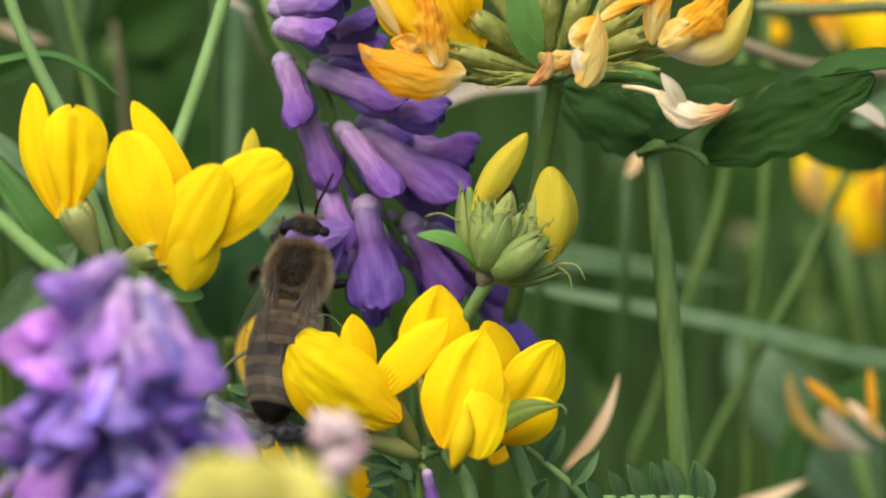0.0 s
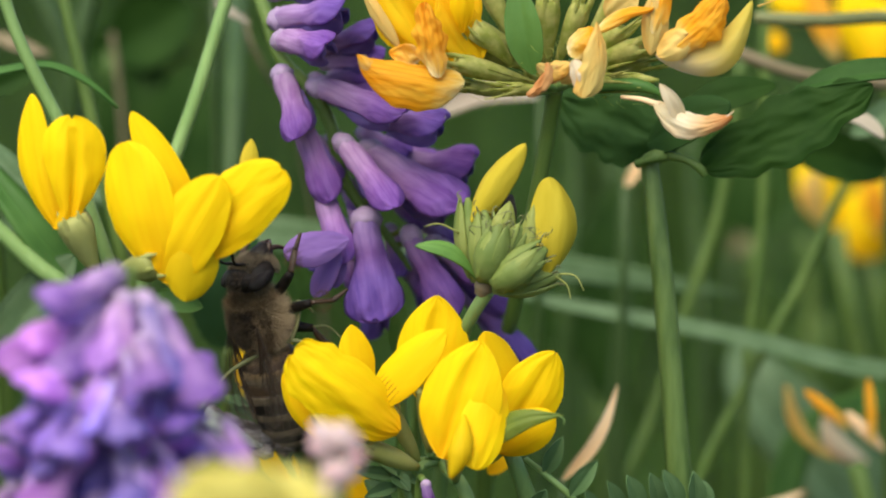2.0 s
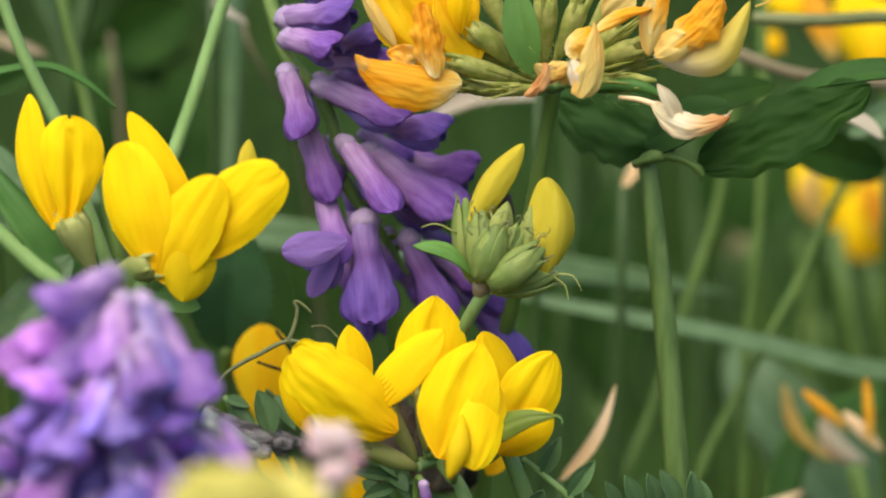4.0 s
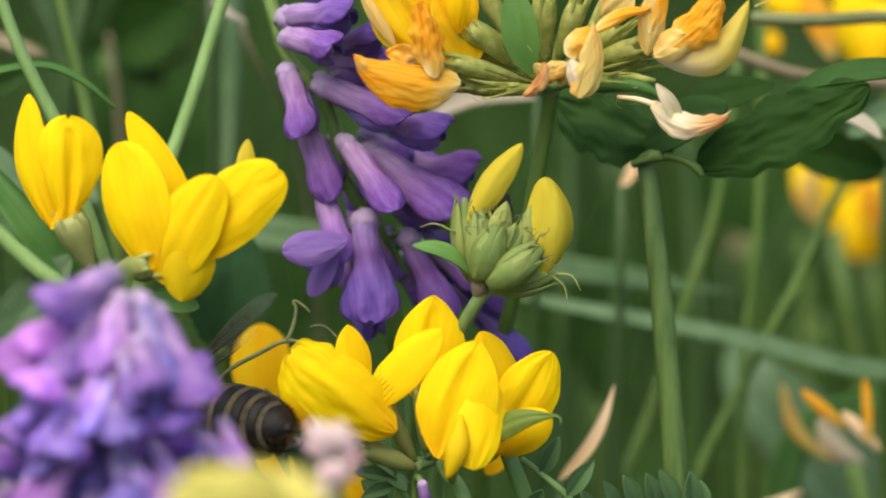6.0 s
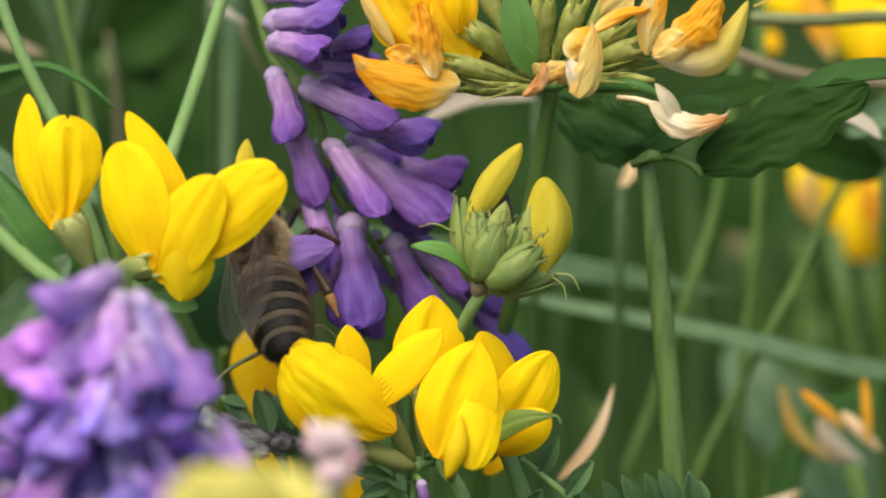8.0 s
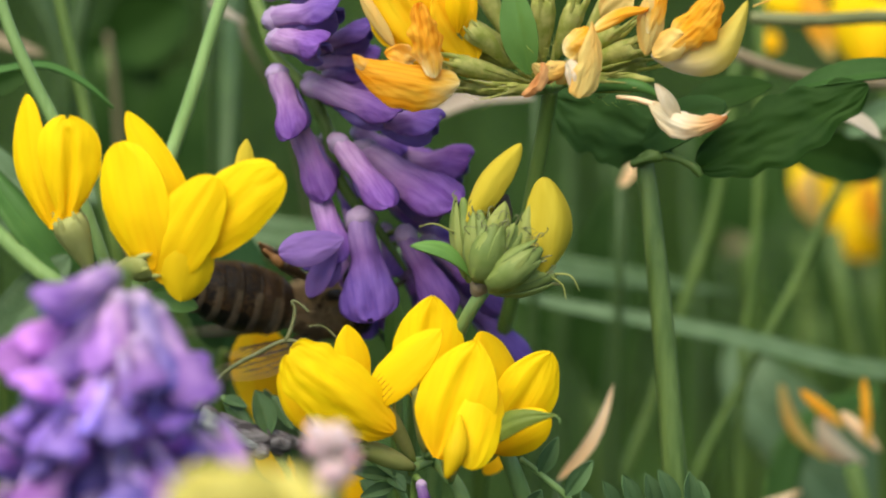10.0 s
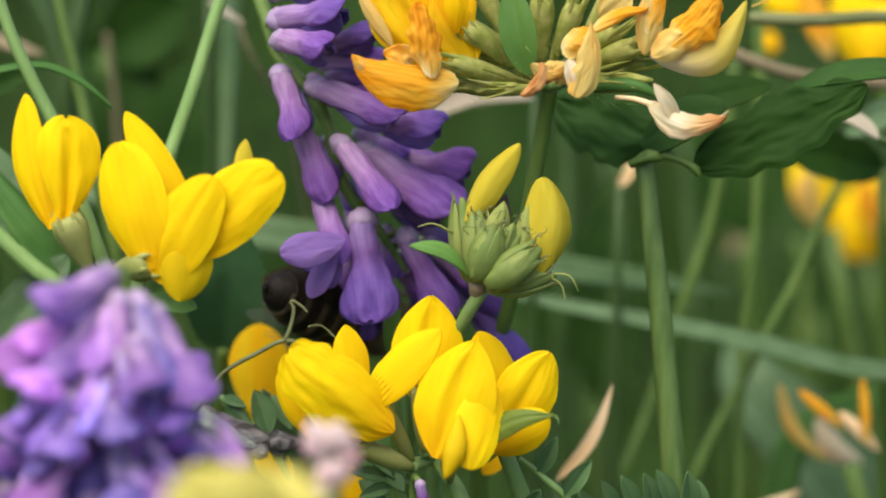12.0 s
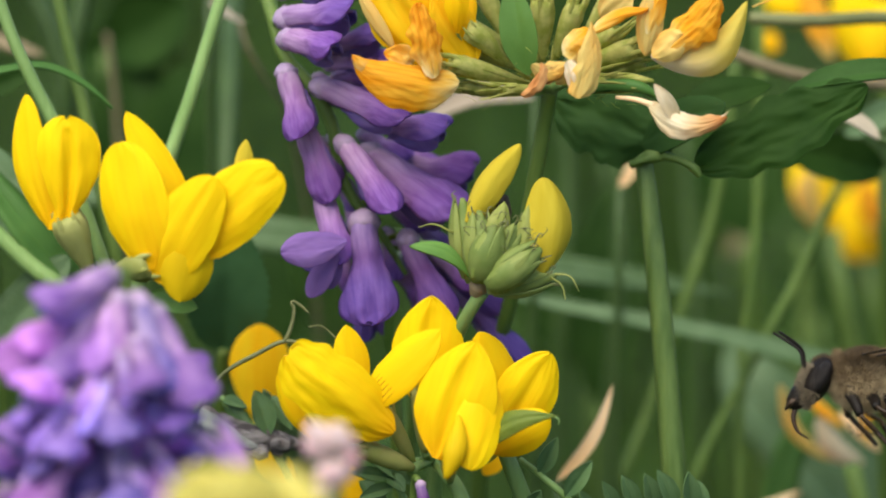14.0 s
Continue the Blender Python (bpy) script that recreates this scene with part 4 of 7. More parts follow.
# ---- tall stem with dark three-part leaf ----
def leafy_stem():
    t = thing("leafy_clover_stem", grounded(20, 28), "tall ribbed green stem carrying dark green clover leaves", "plant")
    stalk(t, RIBBED, [(12.31, 7.06, 224.16), (12.59, 6.63, 222.14), (13.27, 5.35, 216.09), (13.99, 4.19, 208.23), (14.36, 3.67, 203.38), (14.82, 4.09, 195.70), (20, 28, 100), (20, 28, 0)], [0.5, 0.55, 0.64, 0.7, 0.74, 0.76, 0.8, 0.9], "stem", 8, 28, ridges=0.1)
    stalk(t, STEM, [(11.53, 6.48, 223.85), (12.47, 6.08, 224.35), (13.71, 6.32, 224.51)], [0.2, 0.33, 0.22], "node", 6, 12, rough=0.9)
    stalk(t, STEM, [(13.50, 6.11, 224.52), (14.57, 5.66, 224.29), (15.42, 5.44, 223.77), (15.66, 5.36, 223.37)], [0.3, 0.22, 0.3, 0.2], "petiole", 4, 8)
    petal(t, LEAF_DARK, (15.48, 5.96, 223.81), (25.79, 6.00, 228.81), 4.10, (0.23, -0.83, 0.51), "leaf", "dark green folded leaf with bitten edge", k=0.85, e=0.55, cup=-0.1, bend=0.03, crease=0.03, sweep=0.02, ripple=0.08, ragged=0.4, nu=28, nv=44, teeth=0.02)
    petal(t, LEAF_CLOVER, (21.14, 7.44, 228.35), (30.01, 7.14, 229.37), 1.88, (-0.07, -0.59, 0.81), "leaf", k=1.0, e=0.6, cup=0.4, crease=0.04, nu=14, nv=20)
    petal(t, LEAF_CLOVER, (14.19, 8.17, 224.78), (6.90, 10.55, 227.15), 4.5, (0.00, -0.98, 0.21), "leaf", k=1.0, e=0.5, cup=-0.1, bend=0.04, crease=0.05, ripple=0.07, ragged=0.5, nu=28, nv=40, teeth=0.03)
    petal(t, LEAF_CLOVER, (12.27, 7.73, 224.91), (17.03, 4.78, 227.88), 3.19, (0.17, -0.72, 0.67), "leaf", k=0.9, e=0.5, cup=-0.1, bend=0.1, crease=0.04, nu=16, nv=22, teeth=0.02)
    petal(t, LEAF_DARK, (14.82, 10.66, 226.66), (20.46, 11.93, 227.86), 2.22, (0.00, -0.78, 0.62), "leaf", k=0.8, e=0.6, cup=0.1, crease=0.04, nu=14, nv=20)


leafy_stem()


# ---- vetch ----
def arched(length, half, rise, arch, tip=0.0, notch=0.0, lobe=0.0, seed=0.0, crumple=0.06, thick=0.1, nu=16, nv=22, start=0.0, blunt=0.86):
    """A petal arched over local y like a hood. half, arch and rise give its half width, the degrees its edges wrap round and its
    height along the way; notch splits the end into two lobes, lobe rolls their rims outwards."""
    def along(values, v):
        f = v * (len(values) - 1)
        k = min(int(f), len(values) - 2)
        f -= k
        f = f * f * (3 - 2 * f) * 0.5 + f * 0.5
        return values[k] + (values[k + 1] - values[k]) * f
    bm = bmesh.new()
    front, back = [], []
    for j in range(nv + 1):
        v = 1 - (1 - j / nv) ** 1.5
        h, a, z0 = along(half, v), math.radians(along(arch, v)), along(rise, v)
        if v > blunt:
            h *= math.sqrt(max(0.0, 1 - ((v - blunt) / (1 - blunt)) ** 2)) * 0.93 + 0.07
        fr, bk = [], []
        for i in range(nu + 1):
            u = 2 * i / nu - 1
            r = h / math.sin(min(a, math.pi / 2))
            p = Vector((r * math.sin(a * u), start + v * length - notch * math.exp(-(u * 2.6) ** 2) * v ** 8, z0 + r * (math.cos(a * u) - 1) + tip * v ** 4 + lobe * abs(u) ** 3 * max(0, v - 0.55) * 2))
            q = Vector((u * 1.3 + seed, v * 3 + seed, seed))
            p += Vector((noise.noise(q), 0.6 * noise.noise(q + Vector((5, 2, 1))), noise.noise(q * 1.7 + Vector((3, 8, 1))) + 0.5 * noise.noise(q * 4.1))) * crumple * (0.6 + 0.6 * v)
            p.z -= 0.1 * math.exp(-(u * 6) ** 2) * (0.3 + v)
            n = Vector((math.sin(a * u), 0, math.cos(a * u)))
            fr.append(bm.verts.new(p * MM))
            bk.append(bm.verts.new((p - n * thick) * MM))
        front.append(fr)
        back.append(bk)
    for j in range(nv):
        for i in range(nu):
            bm.faces.new((front[j][i], front[j][i + 1], front[j + 1][i + 1], front[j + 1][i]))
            bm.faces.new((back[j][i], back[j + 1][i], back[j + 1][i + 1], back[j][i + 1]))
        bm.faces.new((front[j][0], front[j + 1][0], back[j + 1][0], back[j][0]))
        bm.faces.new((front[j][nu], back[j][nu], back[j + 1][nu], front[j + 1][nu]))
    for i in range(nu):
        bm.faces.new((front[0][i], back[0][i], back[0][i + 1], front[0][i + 1]))
        bm.faces.new((front[nv][i], front[nv][i + 1], back[nv][i + 1], back[nv][i]))
    return bm


def floret_meshes(violet, lilac, side, seed, bow):
    """The organs of a vetch floret of unit length 10 mm along y and 2.9 mm across its mouth, back towards z; bow: how far its tip bends, in mm."""
    out = {}
    for name, bm, m in (
        ("floret", tube([(0, 10 * v, 0.15 * math.sin(3 * v) - 0.15) for v in [0.1 + 0.053 * i for i in range(15)]], [0.42, 0.55, 0.62, 0.66, 0.68, 0.7, 0.74, 0.76, 0.7, 0.5, 0.15], 12), side),
        ("calyx", tube([(0, 10 * v, 0.1) for v in (0, 0.03, 0.07, 0.12, 0.16, 0.2)], [0.22, 0.52, 0.7, 0.78, 0.76, 0.62], 14, rough=0.3), CALYX_MAUVE),
        ("standard", arched(9.3, (0.56, 0.78, 0.86, 0.84, 0.96, 1.24, 1.4, 1.36), (0.72, 1.0, 1.06, 0.92, 0.98, 1.08, 0.98, 0.7), (125, 118, 106, 94, 88, 80, 70, 62), notch=0.12, seed=seed, crumple=0.17, start=0.9, blunt=0.72), violet),
        ("open_standard", arched(9.3, (0.55, 0.7, 0.74, 0.78, 1.14, 1.5, 1.66, 1.6), (0.72, 0.98, 1.0, 0.86, 0.98, 1.12, 1.1, 0.95), (125, 116, 104, 92, 78, 62, 50, 42), notch=0.3, seed=seed, crumple=0.2, start=0.9, blunt=0.7), violet),
        ("wing", sheet(5.3, 2.0, k=1.6, e=0.45, cup=-0.55, bend=0.06, claw=0.3, thick=0.1, ripple=0.08, seed=seed + 3, base=Matrix.Translation((0.00062, 0.0036, -0.0004)) @ pose(0, 0, 0, 0, 66, 1)), side),
        ("wing", sheet(5.3, 2.0, k=1.6, e=0.45, cup=-0.55, bend=0.06, claw=0.3, thick=0.1, ripple=0.08, seed=seed + 5, base=Matrix.Translation((-0.00062, 0.0036, -0.0004)) @ pose(0, 0, 0, 0, -66, -1)), side)):
        for v in bm.verts:
            f = v.co.y / 0.01
            v.co.z += bow * MM * f * f
            v.co.x += 0.4 * bow * MM * math.sin(2.2 * f + seed)
        for f in bm.faces:
            f.smooth = True
        me = bpy.data.meshes.new(name)
        bm.to_mesh(me)
        bm.free()
        me.materials.append(m)
        out.setdefault(name, []).append(me)
    return out


FLORETS = [floret_meshes(VIOLET, LILAC, VIOLET_WING, 1.3 + 4 * i, w) for i, w in enumerate((0.5, -0.5, 1.0))]
SHADED_FLORETS = [floret_meshes(SHADED_VIOLET, LILAC, VIOLET_WING, 4.1 + 4 * i, w) for i, w in enumerate((0.5, -0.5, 1.0))]
FRESH_FLORETS = [floret_meshes(FRESH, FRESH_LILAC, FRESH_WING, 2.9 + 4 * i, w) for i, w in enumerate((1.2, -1.0, 1.7))]


def floret(parent, base, tip, girth, facing, opened=False, organs=FLORETS):
    m = frame_at(base, tip, facing)
    length = (Vector(tip) - Vector(base)).length
    kind = organs[int(abs(tip[0] * 7 + tip[2] * 3)) % 3]
    wide = 1.0 * girth / 2.9
    body = part("floret", kind["floret"][0], None, parent, at=m @ Matrix.Diagonal((wide, length / 10, wide, 1)))
    for name in ("calyx", "open_standard" if opened else "standard", "wing"):
        for me in kind[name]:
            ch = new(name.replace("open_", ""), me)
            ch.parent = body
    return body


def middle_vetch():
    t = thing("vetch_raceme", (-75, 45, 0), "nodding violet tufted vetch raceme visited by the bee", "flower", "vetch racemes")
    axis = [(-2.15, 7.55, 216.84), (-2.91, 7.82, 218.09), (-3.71, 8.07, 219.28), (-5.23, 8.46, 221.14), (-6.17, 8.83, 222.87), (-6.79, 9.51, 226.06), (-8.19, 10.48, 228.25), (-9.60, 11.31, 229.73), (-10.48, 12.88, 232.30), (-11.62, 16.43, 234.60), (-16.71, 28.11, 236.64), (-28.0, 41.9, 234.1), (-60, 40, 200), (-75, 45, 100), (-75, 45, 0)]
    stalk(t, STEM, axis, [0.15, 0.25, 0.35, 0.4, 0.4, 0.45, 0.5, 0.6, 0.7, 0.8], "stem")
    over, ahead, hang = (0.0, -0.62, 0.78), (0.0, -0.88, 0.48), (0.0, -0.95, 0.3)
    # upper tiers, mouths to one side
    floret(t, (-10.21, 10.00, 234.13), (-5.18, 7.00, 234.65), 2.49, over)
    floret(t, (-9.98, 9.00, 232.55), (-4.81, 5.00, 233.24), 2.69, over, True)
    floret(t, (-7.78, 11.00, 230.20), (-3.22, 8.00, 231.59), 2.14, over)
    floret(t, (-9.74, 8.00, 231.45), (-5.99, 3.00, 230.76), 2.60, ahead)
    floret(t, (-7.26, 11.00, 229.36), (-3.24, 9.00, 230.11), 1.94, over)
    floret(t, (-6.77, 12.00, 228.48), (-4.02, 10.00, 228.75), 1.74, ahead)
    # drooping at the edge
    floret(t, (-9.55, 8.00, 229.86), (-8.32, 5.00, 225.38), 2.60, (-0.45, -0.85, 0.27))
    floret(t, (-8.54, 8.00, 227.28), (-6.97, 5.00, 221.91), 2.53, (-0.25, -0.93, 0.27))
    # the two long ones side by side
    floret(t, (-7.91, 8.00, 228.67), (-2.24, 4.00, 226.12), 2.73, (0.2, -0.72, 0.66))
    floret(t, (-4.98, 9.00, 226.43), (0.61, 5.00, 225.73), 2.53, (0.25, -0.7, 0.66), True)
    floret(t, (-6.25, 7.00, 225.57), (-3.12, 3.00, 220.99), 2.52, (0.2, -0.92, 0.34))
    floret(t, (-4.99, 9.00, 224.43), (0.95, 4.00, 221.21), 3.55, (0.25, -0.72, 0.64), True)
    floret(t, (-3.28, 11.00, 223.13), (2.35, 8.00, 222.65), 2.97, (0.3, -0.74, 0.6), True)
    floret(t, (-4.07, 12.00, 221.44), (-0.84, 10.00, 219.34), 2.30, ahead)
    # lower tier
    floret(t, (-7.30, 7.00, 222.98), (-6.28, 4.00, 218.28), 2.46, (-0.2, -0.93, 0.3))
    floret(t, (-6.34, 7.00, 220.66), (-7.82, 5.00, 217.36), 1.99, (-0.4, -0.85, 0.35), organs=SHADED_FLORETS)
    petal(t, VIOLET_LIP, (-5.71, 3.20, 219.91), (-9.62, 2.20, 219.36), 2.24, (-0.15, -0.86, 0.48), "standard", "spread violet petal lip", k=1.25, e=0.5, cup=-0.35, bend=0.05, ripple=0.08, nu=18, nv=18)
    petal(t, VIOLET_LIP, (-6.08, 4.20, 219.49), (-8.07, 3.80, 216.29), 1.50, (-0.25, -0.9, 0.35), "wing", k=1.5, e=0.5, cup=-0.4, ripple=0.06)
    petal(t, VIOLET_LIP, (-6.09, 4.60, 219.06), (-6.78, 4.40, 216.65), 1.02, (0.1, -0.95, 0.3), "wing", k=1.5, e=0.5, cup=-0.4, ripple=0.06)
    floret(t, (-6.36, 11.00, 222.70), (-5.02, 10.00, 220.05), 1.81, ahead)
    floret(t, (-6.77, 11.00, 225.19), (-5.01, 10.00, 222.89), 1.95, ahead)
    floret(t, (-5.01, 6.00, 221.15), (-4.08, 2.00, 214.96), 3.61, hang, True, organs=SHADED_FLORETS)
    floret(t, (-2.48, 7.00, 219.68), (0.41, 4.00, 214.49), 2.67, (-0.25, -0.9, 0.33), True, organs=SHADED_FLORETS)
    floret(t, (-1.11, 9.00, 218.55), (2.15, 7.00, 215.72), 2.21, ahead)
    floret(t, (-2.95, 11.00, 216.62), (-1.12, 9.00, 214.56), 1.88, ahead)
    floret(t, (-5.06, 11.00, 216.26), (-4.62, 9.00, 212.33), 1.67, hang, organs=SHADED_FLORETS)
    floret(t, (-3.93, 11.00, 216.26), (-3.08, 9.00, 212.76), 1.81, hang, organs=SHADED_FLORETS)
    # smaller florets packed between
    for b, e, w in (((-9.20, 12.00, 231.38), (-6.34, 9.00, 231.29), 50), ((-7.79, 11.00, 228.72), (-5.95, 9.00, 226.75), 48), ((-6.43, 12.00, 227.14), (-3.25, 9.00, 227.31), 54), ((-7.58, 10.00, 225.02), (-6.43, 8.00, 222.58), 44), ((-5.04, 12.00, 225.00), (-1.87, 9.00, 223.44), 54), ((-3.29, 12.00, 224.29), (-0.14, 10.00, 222.89), 50), ((-5.01, 10.00, 222.89), (-2.91, 8.00, 221.52), 46), ((-2.94, 11.00, 220.92), (0.56, 9.00, 219.55), 56), ((-5.74, 11.00, 221.28), (-5.01, 9.00, 218.13), 44), ((-3.29, 11.00, 219.13), (-2.93, 9.00, 215.99), 50), ((-1.55, 12.00, 218.93), (1.26, 10.00, 217.56), 50), ((-6.08, 10.00, 218.63), (-5.70, 8.00, 215.50), 40)):
        floret(t, b, e, w * 0.0345, (0.1, -0.85, 0.5))
    # short pedicels joining florets to the stem
    for a, b in (((-8.84, 11.00, 228.02), (-9.38, 9.00, 229.27)), ((-8.32, 11.00, 227.13), (-7.80, 9.00, 228.36)), ((-7.77, 10.00, 226.43), (-8.37, 9.00, 226.75)), ((-6.74, 10.00, 224.49), (-6.14, 8.00, 225.11)), ((-6.40, 10.00, 223.25), (-5.01, 10.00, 224.17)), ((-5.97, 9.00, 222.03), (-7.05, 8.00, 222.36)), ((-5.00, 9.00, 220.61), (-3.28, 11.00, 222.99)), ((-5.00, 9.00, 220.79), (-4.96, 7.00, 220.80)), ((-3.62, 9.00, 218.66), (-2.49, 8.00, 219.33)), ((-3.27, 9.00, 218.13), (-1.11, 9.00, 218.41)), ((-4.48, 9.00, 219.90), (-5.66, 7.00, 219.54)), ((-9.90, 12.00, 230.32), (-9.61, 9.00, 231.01)), ((-10.24, 12.00, 231.73), (-9.95, 10.00, 232.32))):
        stalk(t, BRACT, [a, b], [0.22, 0.16], "pedicel", 3, 6)
    return t


VETCH = middle_vetch()


def hidden_vetch():
    t = thing("vetch_raceme", (-20, 40, 0), "deep blue-violet vetch florets low behind the buds", "flower", "vetch racemes")
    stalk(t, STEM, [(-3.2, 12.6, 218.6), (-1.2, 12.2, 216.6), (-1.5, 13.0, 211.0), (-8, 24, 140), (-20, 40, 0)], [0.2, 0.3, 0.4, 0.6], "stem")
    floret(t, (0.21, 11.35, 215.47), (5.27, 8.31, 210.78), 2.1, (0.36, -0.82, 0.45), organs=SHADED_FLORETS)
    floret(t, (-1.55, 11.79, 217.53), (3.72, 9.94, 213.63), 2.1, (0.36, -0.82, 0.45), organs=SHADED_FLORETS)
    floret(t, (-2.4, 12.4, 217.6), (-0.6, 11.6, 213.2), 1.7, (0.1, -0.9, 0.4), organs=SHADED_FLORETS)


hidden_vetch()


def front_vetch():
    t = thing("vetch_raceme", grounded(-33, -25), "soft violet vetch raceme in front of the other flowers", "flower", "vetch racemes")
    axis = [(-16.8, -25.6, 224.5), (-16.8, -25.9, 222.8), (-16.9, -26.5, 220.1), (-17.1, -27.3, 216.3), (-17.3, -28.3, 211.9), (-19, -22, 150), (-33, -25, 60), (-33, -25, 0)]
    stalk(t, STEM, axis, [0.2, 0.4, 0.5, 0.6, 0.7, 0.8], "stem")
    for b, e, w, f, o in (
            ((-17.10, -26.00, 224.26), (-21.64, -30.00, 222.71), 88, (0, -0.6, 0.8), False), ((-17.32, -27.00, 222.82), (-18.71, -31.00, 220.28), 78, (-0.35, -0.8, 0.5), True), ((-16.50, -26.00, 222.32), (-12.84, -30.00, 216.92), 104, (0.4, -0.78, 0.45), True),
            ((-18.48, -26.00, 222.23), (-23.53, -30.00, 220.34), 92, (-0.25, -0.7, 0.66), True), ((-16.71, -29.00, 221.32), (-14.88, -33.00, 218.41), 78, (0.2, -0.85, 0.48), True), ((-18.95, -28.00, 220.47), (-22.19, -32.00, 218.10), 100, (-0.2, -0.75, 0.6), True),
            ((-18.30, -29.00, 219.00), (-16.62, -33.00, 215.87), 78, (0.1, -0.88, 0.48), True), ((-15.99, -28.00, 218.32), (-13.69, -31.00, 216.01), 80, (0.3, -0.8, 0.5), True), ((-19.61, -28.00, 217.08), (-23.52, -31.00, 216.01), 80, (-0.2, -0.7, 0.66), False),
            ((-18.91, -29.00, 218.26), (-20.16, -33.00, 215.14), 74, (-0.15, -0.85, 0.5), True), ((-17.77, -29.00, 215.18), (-16.40, -32.00, 211.99), 88, (0.1, -0.85, 0.48), True),
            ((-19.65, -28.00, 214.92), (-22.01, -32.00, 212.91), 96, (-0.2, -0.8, 0.55), True), ((-16.35, -28.00, 214.29), (-13.80, -31.00, 212.02), 80, (0.3, -0.8, 0.5), True), ((-20.73, -26.00, 215.02), (-24.38, -29.00, 213.63), 80, (-0.2, -0.7, 0.66), False),
            ((-18.78, -28.00, 213.05), (-19.09, -32.00, 210.46), 90, (0, -0.85, 0.5), True),
            ((-17.33, -27.00, 223.47), (-17.37, -31.00, 219.06), 84, (0.1, -0.8, 0.5), True), ((-16.87, -26.50, 223.20), (-14.67, -30.00, 217.90), 84, (0.25, -0.8, 0.5), True), ((-17.97, -26.50, 223.35), (-20.45, -30.00, 218.81), 84, (-0.25, -0.75, 0.55), True), ((-17.75, -25.50, 223.59), (-22.30, -29.00, 220.10), 80, (-0.2, -0.7, 0.6), True)):
        floret(t, b, e, w * 0.031, f, o, FRESH_FLORETS)
    # whorls behind, mouths outwards and drooping
    rng = np.random.RandomState(12)
    for i in range(66):
        f = (i + rng.uniform(0, 0.8)) / 66
        a = Vector((-16.9, -25.4, 221.2)).lerp(Vector((-17.3, -27.6, 209.5)), f) + Vector((rng.uniform(-1.2, 1.2), rng.uniform(0, 1.2), 0))
        ang = math.radians(-90 + 105 * (2 * ((i * 0.618) % 1) - 1) + rng.uniform(-8, 8))
        d = Vector((math.cos(ang), 0.75 * math.sin(ang) + 0.2, -rng.uniform(0.7, 1.6))).normalized()
        floret(t, a + d * 0.8, a + d * rng.uniform(4.6, 6.0) * (0.72 if d.x > 0.35 else 1), rng.uniform(1.8, 2.5), (d.x * 0.5, -0.7, 0.6), rng.rand() < 0.5, FRESH_FLORETS)
    # young florets crowding the front
    for i in range(38):
        z = rng.uniform(206.5, 221.5)
        x = -17.3 + rng.uniform(-1, 1) * min(6.2, 1.4 + (222 - z) * 0.85)
        a = Vector((x, -29.2 - rng.uniform(0, 1.6) + 0.06 * (x + 17.3) ** 2 * 0.4, z))
        d = Vector((0.16 * (x + 17.3) + rng.uniform(-.3, .3), -rng.uniform(0.1, 0.6), -rng.uniform(0.6, 1.1))).normalized()
        floret(t, a, a + d * rng.uniform(2.8, 4.2), rng.uniform(1.1, 1.6), (d.x * 0.5 + rng.uniform(-.3, .3), -0.75, 0.6), False, FRESH_FLORETS)


front_vetch()


# ---- stems, leaves and small growth round the flowers ----
def lone_stem(points, radius, material, label, name="meadow_grass_plant", **shape):
    end = Vector(points[-1])
    foot = (end.x + 2, end.y + 4, 0)
    t = thing(name, foot, label, "plant", "green grass plants")
    stalk(t, material, list(points) + [end.lerp(Vector(foot), 0.5) + Vector((1, 0, 0)), foot], radius, "stem", **shape)
    return t


def blade(points, width, material, label, facing=FRONT, name="grass_tuft", **shape):
    """A long leaf blade swept along a line, with a midrib fold, from its foot in the ground."""
    pts = spline(points, 8)
    t = thing(name, (points[0][0], points[0][1], 0), label, "grass", "grass blades")
    bm = bmesh.new()
    f = Vector(facing)
    rows = []
    for i, q in enumerate(pts):
        v = i / (len(pts) - 1)
        d = (pts[min(i + 1, len(pts) - 1)] - pts[max(i - 1, 0)]).normalized()
        s = d.cross(f).normalized()
        z = s.cross(d)
        hw = width / 2 * min(1, 0.5 + v * 2) * max(0.03, 1 - v ** 5)
        rows.append([bm.verts.new((q + s * hw * u + z * (abs(u) * hw * 0.3 + o)) * MM) for u, o in ((-1, 0), (-0.5, 0), (0, 0), (0.5, 0), (1, 0), (0.5, -0.2), (0, -0.2), (-0.5, -0.2))])
    for a, b in zip(rows, rows[1:]):
        for i in range(8):
            bm.faces.new((a[i], a[(i + 1) % 8], b[(i + 1) % 8], b[i]))
    leaf = part("blade", bm, material, t)
    part("midrib", tube([q - f * 0.02 for q in pts], width * 0.035, 6), material, leaf, "raised pale midrib")
    return t


